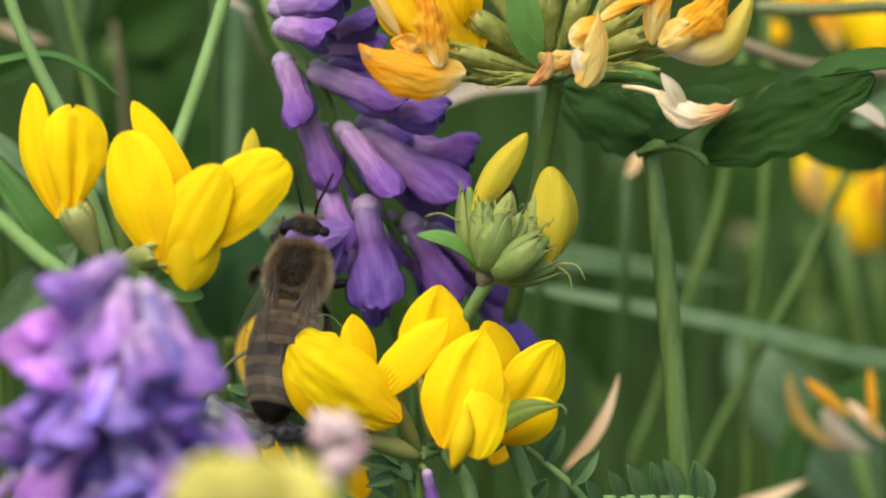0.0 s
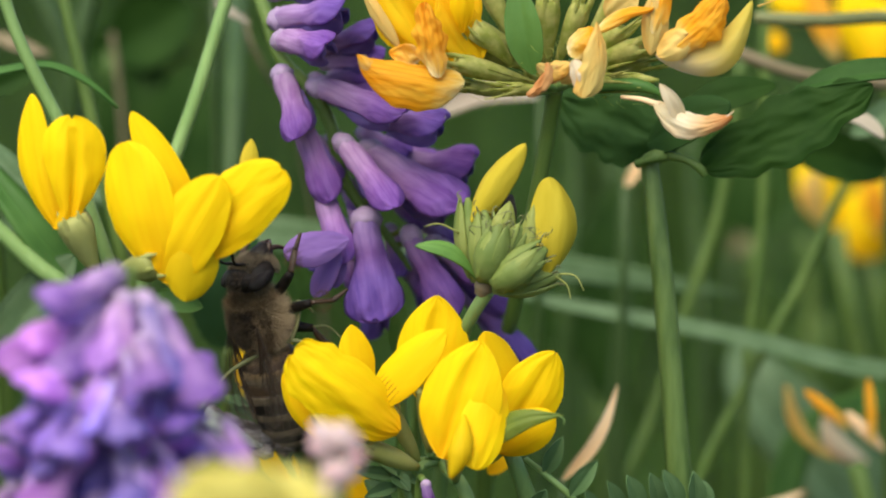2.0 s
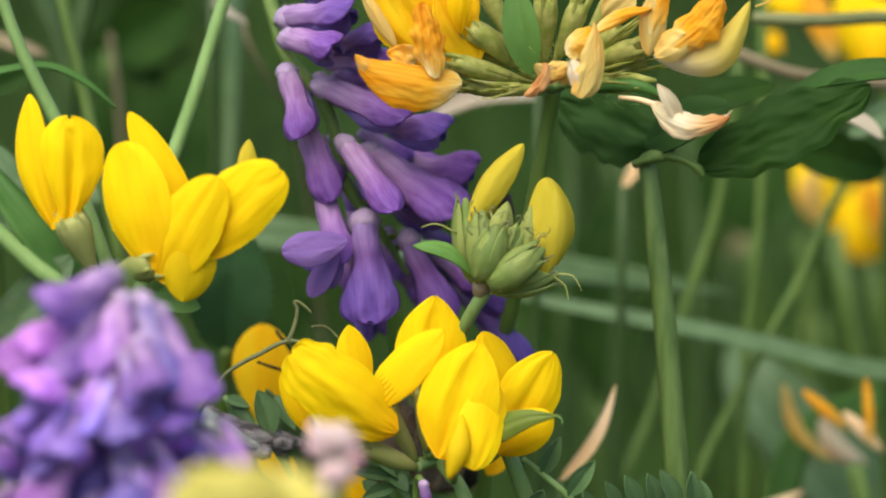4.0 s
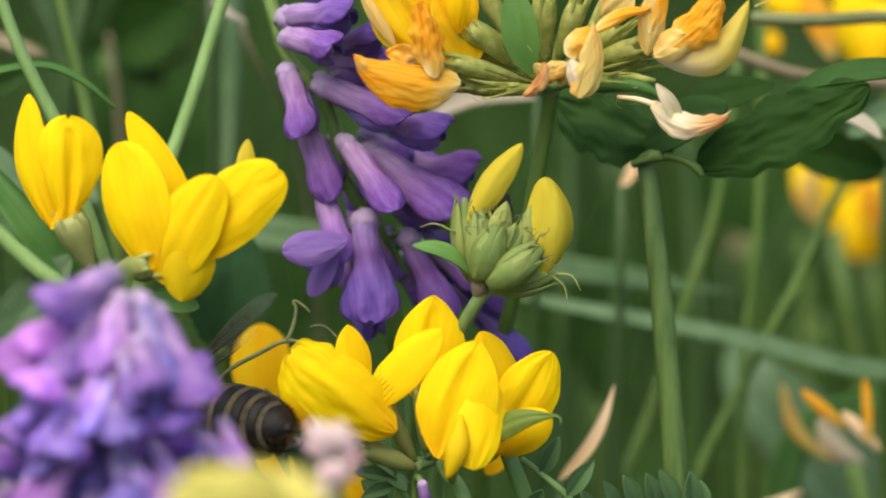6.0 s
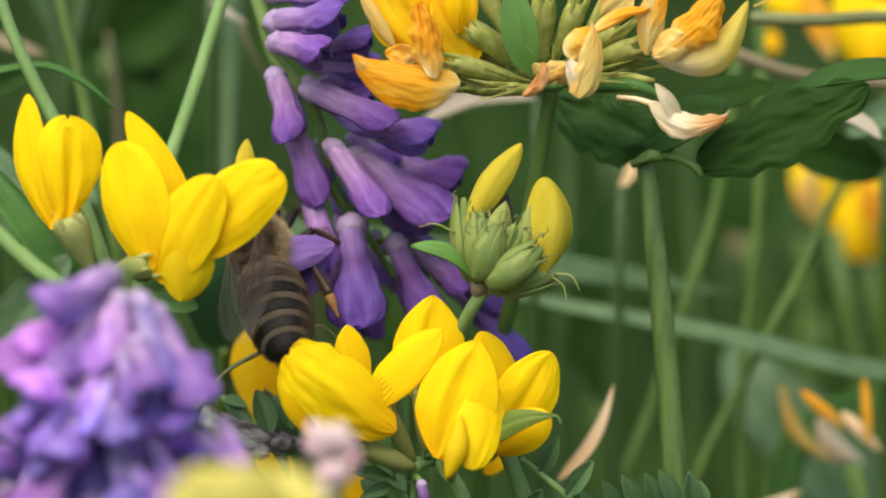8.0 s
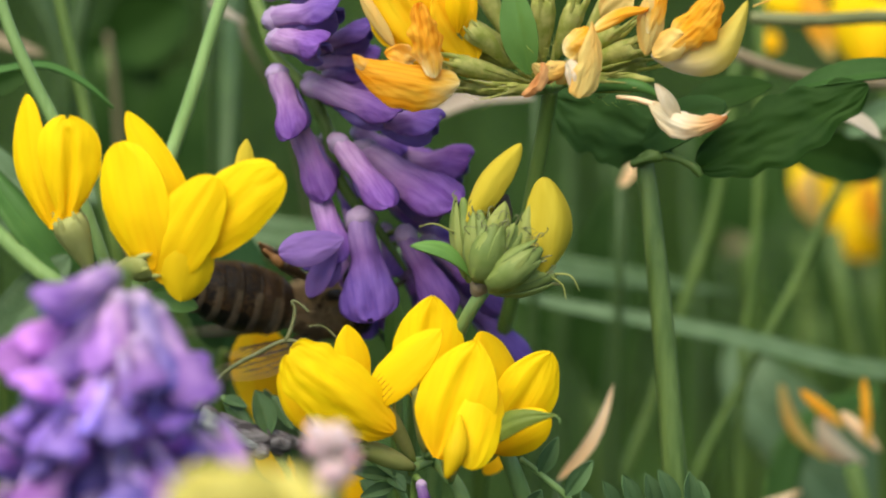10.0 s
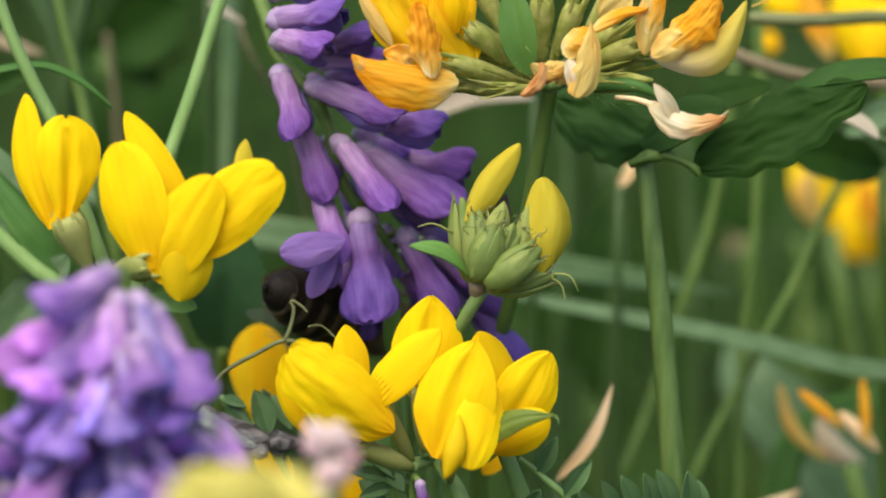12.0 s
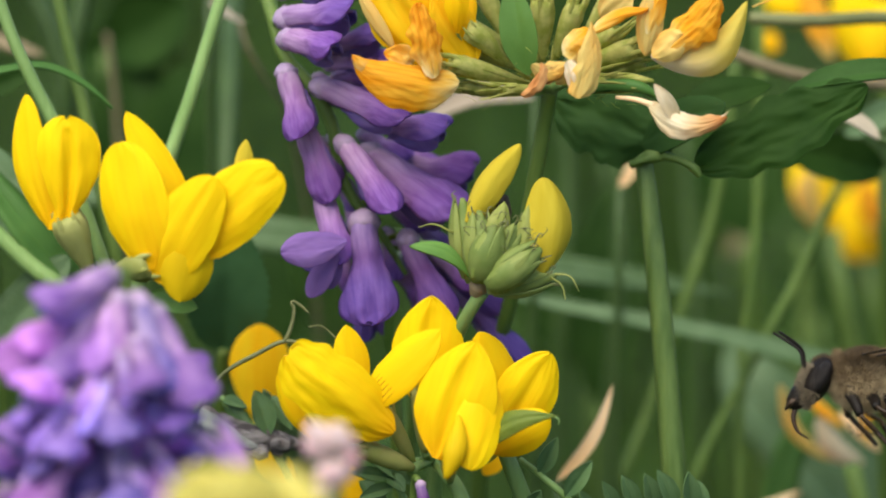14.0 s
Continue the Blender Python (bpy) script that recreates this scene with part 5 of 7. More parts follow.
def surroundings():
    lone_stem([(-27.37, 8.50, 235.74), (-26.17, 7.71, 232.05), (-24.80, 7.07, 229.04), (-23.26, 6.43, 226.02), (-21.72, 5.51, 221.67), (-20.25, 5.56, 217.10), (-18.44, 9.16, 205.14)], [0.37, 0.40, 0.44, 0.40, 0.40, 0.47], STEM_PALE, "pale green smooth stem leaning behind yellow blooms")
    lone_stem([(-24.62, 19.41, 234.18), (-23.90, 18.74, 231.03), (-22.65, 17.63, 225.79), (-21.76, 16.74, 221.60), (-20.51, 15.63, 216.35), (-18.64, 16.90, 203.10)], [0.43], STEM, "mid green stem behind the pale one")
    lone_stem([(-12.96, 11.40, 234.98), (-13.83, 10.82, 232.26), (-15.21, 9.89, 227.86), (-16.77, 8.95, 223.45), (-18.09, 8.02, 219.04), (-18.93, 7.99, 214.07), (-20.18, 10.73, 202.90)], [0.40, 0.44, 0.47, 0.44, 0.40], STEM_PALE, "pale green leaning smooth grass stem")
    lone_stem([(-29.36, 9.43, 220.88), (-27.27, 9.03, 219.01), (-25.19, 8.64, 217.14), (-23.10, 8.27, 215.43), (-20.86, 13.03, 204.12)], [0.50, 0.54, 0.54, 0.50], STEM_PALE, "thick smooth green meadow plant stem")
    lone_stem([(-29.1, 48.0, 229.3), (-26.7, 46.9, 223.9), (-25.9, 45.2, 216.1), (-25.5, 43.6, 208.4)], [0.79], STEM_SHADED, "broad blurred green stem of tall grass")
    lone_stem([(-24.3, 43.1, 230.0), (-25.1, 42.3, 226.2), (-26.0, 43.1, 220.5), (-26.7, 43.6, 208.4)], [0.58], STEM_SHADED, "blurred green stem of tall grass")
    lone_stem([(-23.5, 48.2, 225.3), (-22.9, 47.2, 220.6), (-22.6, 46.2, 215.9), (-22.2, 43.7, 204.3)], [0.20, 0.32, 0.36], BROWN_STEM, "thin brownish dry stem")
    lone_stem([(27.7, 34.4, 218.2), (26.5, 34.0, 216.3), (23.9, 32.8, 210.7), (20.8, 31.6, 205.1), (16.8, 29.8, 196.6)], [0.31, 0.34, 0.38, 0.42], STEM, "yellowish green slanting stem of tall grass")
    lone_stem([(20.3, 40.0, 225.4), (18.6, 37.7, 214.4), (16.3, 36.3, 207.6), (14.2, 34.9, 201.2), (11.8, 33.5, 194.7)], [0.35, 0.39, 0.43], STEM, "blurred green slanting stem of tall grass")
    lone_stem([(12.86, 46.00, 217.17), (12.62, 46.00, 208.64), (12.20, 46.00, 201.66), (11.79, 46.00, 192.11)], [0.6], STEM_SHADED, "dark green upright stem in shade")
    lone_stem([(21.7, 39.3, 231.3), (21.4, 35.4, 213.3), (20.6, 34.0, 206.5), (20.2, 31.8, 196.0)], [0.31], STEM, "blurred upright stem of tall grass")
    lone_stem([(19.80, 22.69, 230.35), (23.06, 22.65, 230.21), (31.50, 26.54, 229.23), (38.8, 34.4, 218.2)], [0.40, 0.47, 0.51], OLIVE_STEM, "horizontal green stem crossing behind")
    lone_stem([(18.8, 28.2, 227.3), (22.8, 27.9, 225.9), (32.0, 29.5, 224.1), (39.6, 39.5, 213.2)], [0.41], BROWN_STEM, "brownish stem behind the leaves")
    lone_stem([(9.0, 63.0, 217.8), (9.4, 61.7, 211.7), (9.1, 60.4, 205.5), (8.7, 60.4, 196.0)], [0.38, 0.50], STEM_SHADED, "dim green grass stem deep in the meadow")
    lone_stem([(18.7, 74.2, 213.2), (19.1, 73.0, 207.2), (19.8, 70.8, 197.0), (20.0, 70.6, 186.3)], [0.44, 0.57], STEM_SHADED, "broad dim green grass stem deep in the meadow")
    lone_stem([(13.5, 89.6, 208.5), (13.9, 88.3, 202.2), (13.1, 86.2, 192.4), (12.6, 84.1, 182.6)], [0.50], STEM_SHADED, "soft dim green grass stem far behind")
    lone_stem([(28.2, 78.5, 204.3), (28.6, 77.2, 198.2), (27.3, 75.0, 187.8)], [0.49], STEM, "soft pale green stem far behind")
    lone_stem([(-15.4, 63.2, 228.7), (-14.8, 40.3, 217.1), (-15.2, 41.8, 204.7)], [0.62], STEM_SHADED, "dark green stem of tall grass")
    lone_stem([(-13.6, 34.6, 228.6), (-13.0, 34.2, 226.7), (-11.6, 35.6, 223.8), (-10.7, 41.2, 221.2), (-9.0, 48.5, 207.3)], [0.15], BROWN_STEM, "thin curving brown tendril stem")
    # blades
    blade([(-70, 60, 0), (-60, 55, 90), (-28.4, 41.9, 214.8), (-13.8, 39.4, 212.9), (-3.3, 39.2, 211.7), (12.4, 40.7, 209.4), (20.4, 42.4, 207.8)], 2.57, LEAF_GREY, "pale grey-green long grass blade lying across")
    blade([(95, 55, 0), (90, 52, 110), (34.9, 31.3, 203.6), (27.1, 29.7, 205.6), (19.5, 30.1, 207.5), (8.2, 32.5, 209.2), (1.4, 34.8, 210.3)], 1.74, LEAF_GREY, "pale green grass blade arching across other stems", (0.00, -0.63, 0.77))
    blade([(80, 74, 0), (76, 70, 110), (30.5, 48.8, 189.7), (25.8, 48.0, 195.4), (22.5, 48.8, 199.3), (20.7, 51.5, 202.4)], 8.06, LEAF_GREY, "broad pale green leaf blade out of focus", (-0.15, -0.63, 0.76))
    blade([(28, 48, 0), (40, 50, 140), (24.0, 36.3, 198.0), (31.0, 41.0, 200.9), (36.7, 45.3, 202.2)], 2.34, LEAF, "narrow green soft grass blade")
    blade([(-45, 18, 0), (-44, 18, 140), (-22.31, 11.20, 214.78), (-24.59, 9.83, 217.95), (-27.03, 10.48, 221.02), (-29.70, 13.18, 224.07)], 3.01, LEAF, "dark green broad blade beside pale stems", (0.25, -0.71, 0.66))
    blade([(-50, 14, 0), (-60, 14, 150), (-31.33, 9.75, 227.18), (-25.78, 10.19, 229.28), (-24.05, 10.19, 229.28), (-21.97, 10.00, 228.36), (-20.07, 9.67, 226.84)], 0.83, LEAF, "thin arching green blade", (0.00, -0.37, 0.93))
    # leaves
    t = thing("meadow_herb", grounded(-16, 22), "toothed dark green leaf hanging behind yellow blooms", "herb", "meadow herbs")
    petal(t, HERB, (-13.72, 14.37, 210.41), (-13.33, 14.08, 218.68), 4.84, (0.19, -0.90, 0.39), "leaf", k=0.85, e=0.5, crease=0.03, teeth=0.09, nv=34)
    stalk(t, STEM, [(-13.72, 14.40, 210.59), (-14.00, 15.71, 207.13), (-16, 22, 100), (-16, 22, 0)], [0.4, 0.5, 0.6], "stem")
    # first row: dark leaves added to stand in for shade between the stems
    for (b, e, w, d, m, lab) in (((-22.15, 58.00, 209.43), (-22.75, 62.00, 221.79), 230, 60, LEAF_DARK, "dark leaf added for the shade deep in the meadow"), ((-12.77, 50.00, 200.28), (-13.47, 54.00, 209.42), 190, 50, LEAF_DARK, "dark leaf added for the shade deep in the meadow"), ((12.05, 60.00, 195.25), (12.79, 66.00, 210.81), 170, 60, LEAF_DARK, "dark leaf added for the shade deep in the meadow"), ((-19.55, 56.00, 208.58), (-18.18, 60.00, 221.28), 230, 60, LEAF_DARK, "dark leaf added for the shade deep in the meadow"), ((11.55, 70.00, 196.31), (7.69, 74.00, 206.12), 260, 60, LEAF_DARK, "dark leaf added for the shade deep in the meadow"), ((24.30, 80.00, 203.98), (22.66, 84.00, 213.20), 240, 60, LEAF_DARK, "dark leaf added for the shade deep in the meadow"), ((31.14, 95.00, 194.15), (28.04, 98.00, 197.81), 150, 90, LEAF_DARK, "dark leaf added for the shade deep in the meadow"),
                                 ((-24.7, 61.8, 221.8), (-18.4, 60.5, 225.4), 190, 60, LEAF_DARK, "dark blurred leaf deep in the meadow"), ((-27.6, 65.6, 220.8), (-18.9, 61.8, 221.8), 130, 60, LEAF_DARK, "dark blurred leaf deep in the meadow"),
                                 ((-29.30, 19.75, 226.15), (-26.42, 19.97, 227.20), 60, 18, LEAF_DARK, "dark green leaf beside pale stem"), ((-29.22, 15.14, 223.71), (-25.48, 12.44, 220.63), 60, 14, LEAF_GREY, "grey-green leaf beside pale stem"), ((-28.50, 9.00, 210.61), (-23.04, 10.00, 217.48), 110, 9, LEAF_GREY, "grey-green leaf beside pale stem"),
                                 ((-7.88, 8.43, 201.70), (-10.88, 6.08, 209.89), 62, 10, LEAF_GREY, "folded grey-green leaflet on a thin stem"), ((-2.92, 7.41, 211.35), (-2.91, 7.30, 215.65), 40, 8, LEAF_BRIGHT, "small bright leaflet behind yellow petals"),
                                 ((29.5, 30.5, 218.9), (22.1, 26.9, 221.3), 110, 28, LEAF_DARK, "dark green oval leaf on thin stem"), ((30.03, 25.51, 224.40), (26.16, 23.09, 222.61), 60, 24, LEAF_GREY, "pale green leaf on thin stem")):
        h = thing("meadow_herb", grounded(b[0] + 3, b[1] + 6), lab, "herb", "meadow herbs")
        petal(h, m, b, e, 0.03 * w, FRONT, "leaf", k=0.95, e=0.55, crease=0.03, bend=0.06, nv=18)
        stalk(h, STEM, [b, (b[0] + 1, b[1] + 3, b[2] - 30), (b[0] + 3, b[1] + 6, 60), grounded(b[0] + 3, b[1] + 6)], [0.4, 0.6], "stem")
    # bloom half hidden behind
    t = thing("trefoil_bloom", grounded(-12, 24), "golden yellow bloom out of focus behind", "flower", "far yellow blooms")
    petal(t, GOLD, (-11.46, 12.45, 206.19), (-11.35, 12.76, 212.47), 3.84, (0.00, -0.88, 0.48), "standard", k=1.35, e=0.55, cup=-0.12, bend=0.03, ripple=0.0, ragged=0.0)
    stalk(t, STEM, [(-11.48, 12.98, 206.27), (-12.34, 13.25, 200.36), (-12, 24, 100), (-12, 24, 0)], [0.5, 0.6], "stem")
    # far yellow blooms
    def far_bloom(foot, petals, label, stem_top):
        h = thing("trefoil_bloom", grounded(*foot), label, "flower", "far yellow blooms")
        for b, e, w, m in petals:
            petal(h, m, b, e, w, FRONT, "petal", k=1.1, e=0.5, cup=-0.4, bend=0.08, sweep=-0.14 if m in (CREAM, WHITE_DRY) else 0.0)
        stalk(h, STEM, [stem_top, (foot[0], foot[1], stem_top[2] - 40), grounded(*foot)], [0.6, 0.8], "stem")
    far_bloom((36, 58), (((28.9, 61.0, 208.4), (26.6, 62.1, 213.9), 3.16, YELLOW), ((27.8, 60.1, 209.0), (27.3, 60.0, 213.3), 1.84, CREAM)), "golden bloom deep in the meadow on a thin stem", (28.9, 61.0, 208.6))
    far_bloom((44, 76), (((32.5, 72.3, 203.8), (33.8, 73.6, 210.2), 4.96, YELLOW), ((31.8, 70.3, 204.2), (30.7, 71.3, 208.9), 2.67, YELLOW), ((33.7, 71.6, 205.7), (32.2, 70.6, 210.4), 1.91, ORANGE)), "cluster of golden blooms deep in the meadow", (32.5, 72.3, 203.8))
    far_bloom((48, 66), (((31.1, 49.5, 221.8), (28.7, 50.9, 228.5), 4.11, YELLOW), ((30.2, 48.7, 222.8), (32.5, 49.7, 227.4), 3.73, YELLOW), ((27.5, 47.8, 223.5), (25.5, 48.9, 228.8), 1.87, ORANGE), ((27.8, 58.4, 225.3), (23.3, 58.6, 226.3), 2.61, YELLOW), ((24.5, 57.8, 222.5), (23.3, 58.1, 223.7), 1.49, YELLOW)), "bright yellow blooms behind the big leaves", (31.1, 49.6, 222.2))
    far_bloom((38, 34), (((26.3, 32.3, 198.5), (23.1, 33.4, 203.5), 0.97, CREAM), ((28.8, 33.2, 198.0), (25.6, 32.9, 201.3), 1.64, WHITE_DRY), ((26.9, 26.9, 202.0), (23.8, 26.5, 204.8), 0.82, ORANGE), ((28.3, 25.7, 201.2), (28.0, 26.6, 205.6), 0.67, ORANGE), ((29.2, 26.6, 200.6), (26.5, 26.2, 203.4), 0.90, TAN)), "withered orange bloom out of focus", (27.2, 25.4, 199.9))
    # dry bits
    for b, e, w, lab in (((7.39, 13.63, 202.11), (10.86, 13.92, 208.32), 28, "tan pointed dry leaf on stalk"), ((27.52, 15.18, 223.88), (24.50, 15.47, 225.27), 40, "papery pale dry leaf"), ((6.2, 31.5, 223.7), (-1.5, 29.1, 222.2), 60, "papery pale dry curled leaf"),
                         ((-15.3, 28.9, 230.6), (-12.8, 28.6, 229.1), 24, "papery pale bent dry leaf"), ((-30.7, 36.3, 227.1), (-26.7, 36.0, 225.8), 40, "dry brown leaf deep in the meadow"), ((18.5, 29.5, 194.9), (24.1, 28.0, 197.5), 36, "curled pale dry leaf"), ((11.9, 30.3, 217.8), (12.8, 30.7, 220.1), 26, "reddish pointed dry leaf tip"), ((23.4, 92.9, 199.9), (25.3, 93.8, 203.9), 50, "brown dry leaf deep in the meadow")):
        h = thing("withered_herb", grounded(b[0] + (9 if b[0] > 26 else 0), b[1] + 5), lab, "dry herb", "withered herbs")
        petal(h, PAPER if "pap" in lab else BROWN_STEM if "brown" in lab else TAN, b, e, 0.03 * w, (0.15, -0.63, 0.76), "leaf", k=0.75, e=0.75, cup=0.3, bend=0.06, sweep=0.1, ripple=0.05)
        out = 9 if b[0] > 26 else 0
        stalk(h, STEM_SHADED, [b, (b[0] + 0.7 * out, b[1] + 3, b[2] - 4 if out else b[2] - 40), (b[0] + out, b[1] + 5, 40), grounded(b[0] + out, b[1] + 5)], [0.25, 0.4], "stem")
    # twig
    t = thing("twig", grounded(-25, 8), "weathered grey dead twig under the flowers", "twig")
    stalk(t, TWIG, [(-7.76, 5.28, 206.16), (-9.77, 3.50, 207.41), (-11.78, 2.61, 208.00), (-14.18, 2.79, 208.87), (-16.58, 2.84, 209.10), (-21.80, 3.63, 208.02), (-35, 8, 150), (-25, 8, 60), (-25, 8, 0)], [0.20, 0.57, 0.71, 0.67, 0.57, 0.54, 0.54], "twig", 10, 14, rough=0.5)
    stalk(t, TWIG_PALE, [(-14.98, 2.00, 209.56), (-14.06, 1.80, 208.91), (-12.97, 1.80, 208.13), (-11.77, 2.20, 207.47), (-10.76, 2.60, 207.15)], [0.45, 0.62, 0.62, 0.42, 0.15], "branch", 8, 12, "pale bleached side branch", rough=0.35)
    for p, r in (((-15.02, 2.40, 208.26), 0.75), ((-15.96, 2.60, 208.07), 0.6), ((-9.73, 2.60, 207.36), 0.7), ((-11.03, 2.40, 206.99), 0.6)):
        stalk(t, TWIG, [(p[0] - 0.6, p[1], p[2]), p, (p[0] + 0.6, p[1], p[2] - 0.05)], [r * 0.5, r, r * 0.5], "knot", 5, 12, "dark knot in the bark", rough=0.9)
    # tendril
    t = thing("vetch_tendril", grounded(-20, 5), "thin grey-green branched vetch tendril", "plant")
    stalk(t, OLIVE_STEM, [(-13.84, 0.25, 211.33), (-13.00, 0.46, 212.32), (-10.97, 0.70, 213.48), (-9.28, 0.86, 214.21), (-8.43, 0.82, 214.05), (-7.58, 0.73, 213.58)], [0.1, 0.14, 0.13, 0.08], "tendril", 5, 6)
    stalk(t, OLIVE_STEM, [(-9.34, 0.85, 214.18), (-9.00, 1.02, 214.97), (-8.80, 1.27, 216.13), (-8.94, 1.34, 216.50), (-8.43, 1.30, 216.30), (-7.95, 1.21, 215.87)], [0.14, 0.1, 0.08], "tendril", 5, 6)
    stalk(t, OLIVE_STEM, [(-7.92, 1.04, 215.04), (-7.10, 2.01, 214.81), (-6.25, 1.85, 214.08)], [0.06], "tendril", 5, 5)
    stalk(t, STEM, [(-13.84, 0.25, 211.33), (-14.92, 0.87, 209.43), (-15.15, 0.70, 203.84), (-20, 5, 120), (-20, 5, 0)], [0.15, 0.3, 0.4], "stem")
    # leaflets at the foot
    def leafy_sprig(foot, stem_pts, leaflets, label):
        h = thing("vetch_sprig", grounded(*foot), label, "vetch", "vetch sprigs")
        stalk(h, STEM_PALE, list(stem_pts) + [(foot[0], foot[1], 120), grounded(*foot)], [0.16, 0.22, 0.25, 0.4], "stem")
        for b, e, w in leaflets:
            petal(h, SPRIG, b, e, w, (0.18, -0.82, 0.55), "leaflet", k=0.95, e=0.72, cup=0.5, crease=0.09, bend=0.05, thick=0.12, ripple=0.04)
    leafy_sprig((12, 5), [(4.77, -0.61, 207.29), (5.93, -1.77, 206.62), (7.62, -2.09, 205.14), (9.34, -1.65, 202.39)],
                [((5.87, -1.77, 206.62), (6.92, -2.28, 209.05), 1.07), ((7.39, -3.01, 205.64), (8.96, -3.54, 207.93), 1.14), ((3.43, 0.44, 207.43), (4.55, 0.69, 208.60), 0.81), ((5.26, -2.19, 204.64), (5.91, -2.94, 205.96), 1.01)], "grey-green vetch leaflets on a thin stalk")
    leafy_sprig((17, 3), [(9.23, -4.12, 205.18), (11.91, -4.12, 205.18), (14.92, -4.16, 205.02), (17.33, -3.44, 203.60)],
                [((10.40, -4.16, 205.02), (9.53, -4.76, 207.01), 0.94), ((11.57, -4.16, 205.02), (10.69, -4.69, 207.34), 1.14), ((12.74, -4.16, 205.02), (12.03, -4.66, 207.47), 1.14), ((13.91, -4.16, 205.02), (12.79, -4.62, 207.66), 1.21),
                 ((14.85, -4.16, 205.02), (14.59, -4.64, 207.57), 1.14), ((15.59, -4.16, 205.02), (15.25, -3.78, 206.82), 0.81), ((8.86, -5.16, 205.12), (8.16, -5.83, 206.75), 0.81)], "row of folded grey-green vetch leaflets")
    leafy_sprig((-8, 8), [(-13.38, 4.06, 210.03), (-12.52, 3.78, 208.69), (-11.14, 3.60, 207.85), (-9.08, 2.92, 204.65)],
                [((-13.20, 3.95, 209.53), (-11.44, 2.63, 208.10), 0.94), ((-13.38, 4.03, 209.87), (-11.78, 2.95, 209.60), 0.74), ((-10.41, 2.59, 207.93), (-11.27, 3.16, 210.61), 1.48), ((-9.08, 3.63, 208.02), (-10.32, 5.03, 209.79), 1.14)], "dark grey-green vetch leaflets beside a twig")
    leafy_sprig((0, 6), [(-4.91, 1.41, 207.18), (-3.21, 1.13, 205.84), (-2.18, 0.81, 204.34), (-1.50, 0.14, 201.17)],
                [((-3.19, 0.13, 205.94), (-5.38, -0.77, 206.53), 0.87), ((-2.85, 0.02, 205.44), (-4.87, -1.09, 205.04), 0.87), ((-3.19, 0.16, 206.10), (-2.17, -1.02, 205.37), 1.01), ((-2.34, -0.05, 205.11), (-2.85, 0.44, 207.43), 0.87), ((-4.21, 0.34, 206.94), (-1.50, 0.02, 205.44), 0.74), ((-4.91, 1.06, 205.51), (-3.19, -0.26, 204.11), 1.01)], "tangled grey-green leaflets under the yellow head")
    # drooping violet floret under the yellow head
    t = thing("vetch_floret", grounded(0, 2), "single drooping deep violet vetch floret", "flower")
    floret(t, (-1.33, -5.50, 207.28), (-0.66, -7.00, 204.95), 1.2, (0.00, -0.92, 0.40), organs=SHADED_FLORETS)
    stalk(t, STEM, [(-1.33, -5.50, 207.28), (-1.54, -3.78, 206.82), (-1.65, -3.51, 203.27), (0, 2, 100), (0, 2, 0)], [0.2, 0.4], "stem")
    # pink bud
    t = thing("pink_bud_spike", grounded(-8, -30), "small pinkish white buds on a thin stem", "flower bud")
    for b, e, w in (((-5.56, -38.00, 217.55), (-6.61, -39.00, 219.22), 40), ((-5.39, -38.00, 217.55), (-5.18, -39.00, 219.22), 38), ((-5.27, -38.00, 217.55), (-4.45, -39.00, 218.52), 30), ((-5.73, -38.00, 217.37), (-6.81, -39.00, 218.34), 36), ((-4.42, -38.00, 216.54), (-6.34, -39.00, 216.69), 38), ((-5.28, -38.00, 216.66), (-4.11, -39.00, 217.63), 26), ((-5.40, -38.00, 215.83), (-6.40, -39.00, 215.80), 30)):
        part("bud", plump(b, e, [0.03 * w * q for q in (0.2, 0.5, 0.6, 0.5, 0.2)]), PINK, t)
    stalk(t, STEM_PALE, [(-5.51, -37.60, 217.38), (-5.46, -37.60, 215.96), (-5.41, -37.60, 214.47), (-8, -36, 150), (-8, -30, 0)], [0.3, 0.4, 0.5], "stem")
    # pale bloom in front, far out of focus
    t = thing("trefoil_bloom", grounded(-9, -70), "pale yellow bloom very close to the camera", "flower", "near blooms")
    petal(t, PALE_YELLOW, (-9.4, -59.5, 218.0), (-11.6, -60.6, 222.5), 4.2, (0.00, -0.88, 0.48), "petal", k=1.2, e=0.5, cup=-0.3)
    petal(t, PALE_YELLOW, (-8.9, -59.5, 218.0), (-8.9, -60.5, 222.9), 4.2, (0.00, -0.88, 0.48), "petal", k=1.2, e=0.5, cup=-0.3)
    petal(t, PALE_YELLOW, (-8.4, -59.5, 218.0), (-6.1, -59.7, 222.1), 4.0, (0.00, -0.88, 0.48), "petal", k=1.2, e=0.5, cup=-0.3)
    stalk(t, STEM, [(-8.9, -59.4, 218.3), (-8.9, -60.8, 212.9), (-9, -70, 80), (-9, -70, 0)], [0.5, 0.7], "stem")
    # yellow petals low behind
    t = thing("trefoil_bloom", grounded(-4, 20), "yellow petals low behind the open head", "flower", "far yellow blooms")
    petal(t, YELLOW, (-5.03, 6.50, 202.23), (-6.78, 7.08, 204.97), 2.44, FRONT, "petal", k=1.1, e=0.5)
    petal(t, YELLOW, (-9.22, 6.79, 203.60), (-11.32, 7.29, 205.99), 2.10, FRONT, "petal", k=1.1, e=0.5)
    petal(t, YELLOW, (2.65, 6.93, 204.28), (3.88, 7.29, 205.99), 1.40, FRONT, "petal", k=1.1, e=0.5)
    stalk(t, STEM, [(-5.04, 7.01, 202.27), (-5.07, 7.70, 198.26), (-4, 20, 100), (-4, 20, 0)], [0.5, 0.7], "stem")


surroundings()


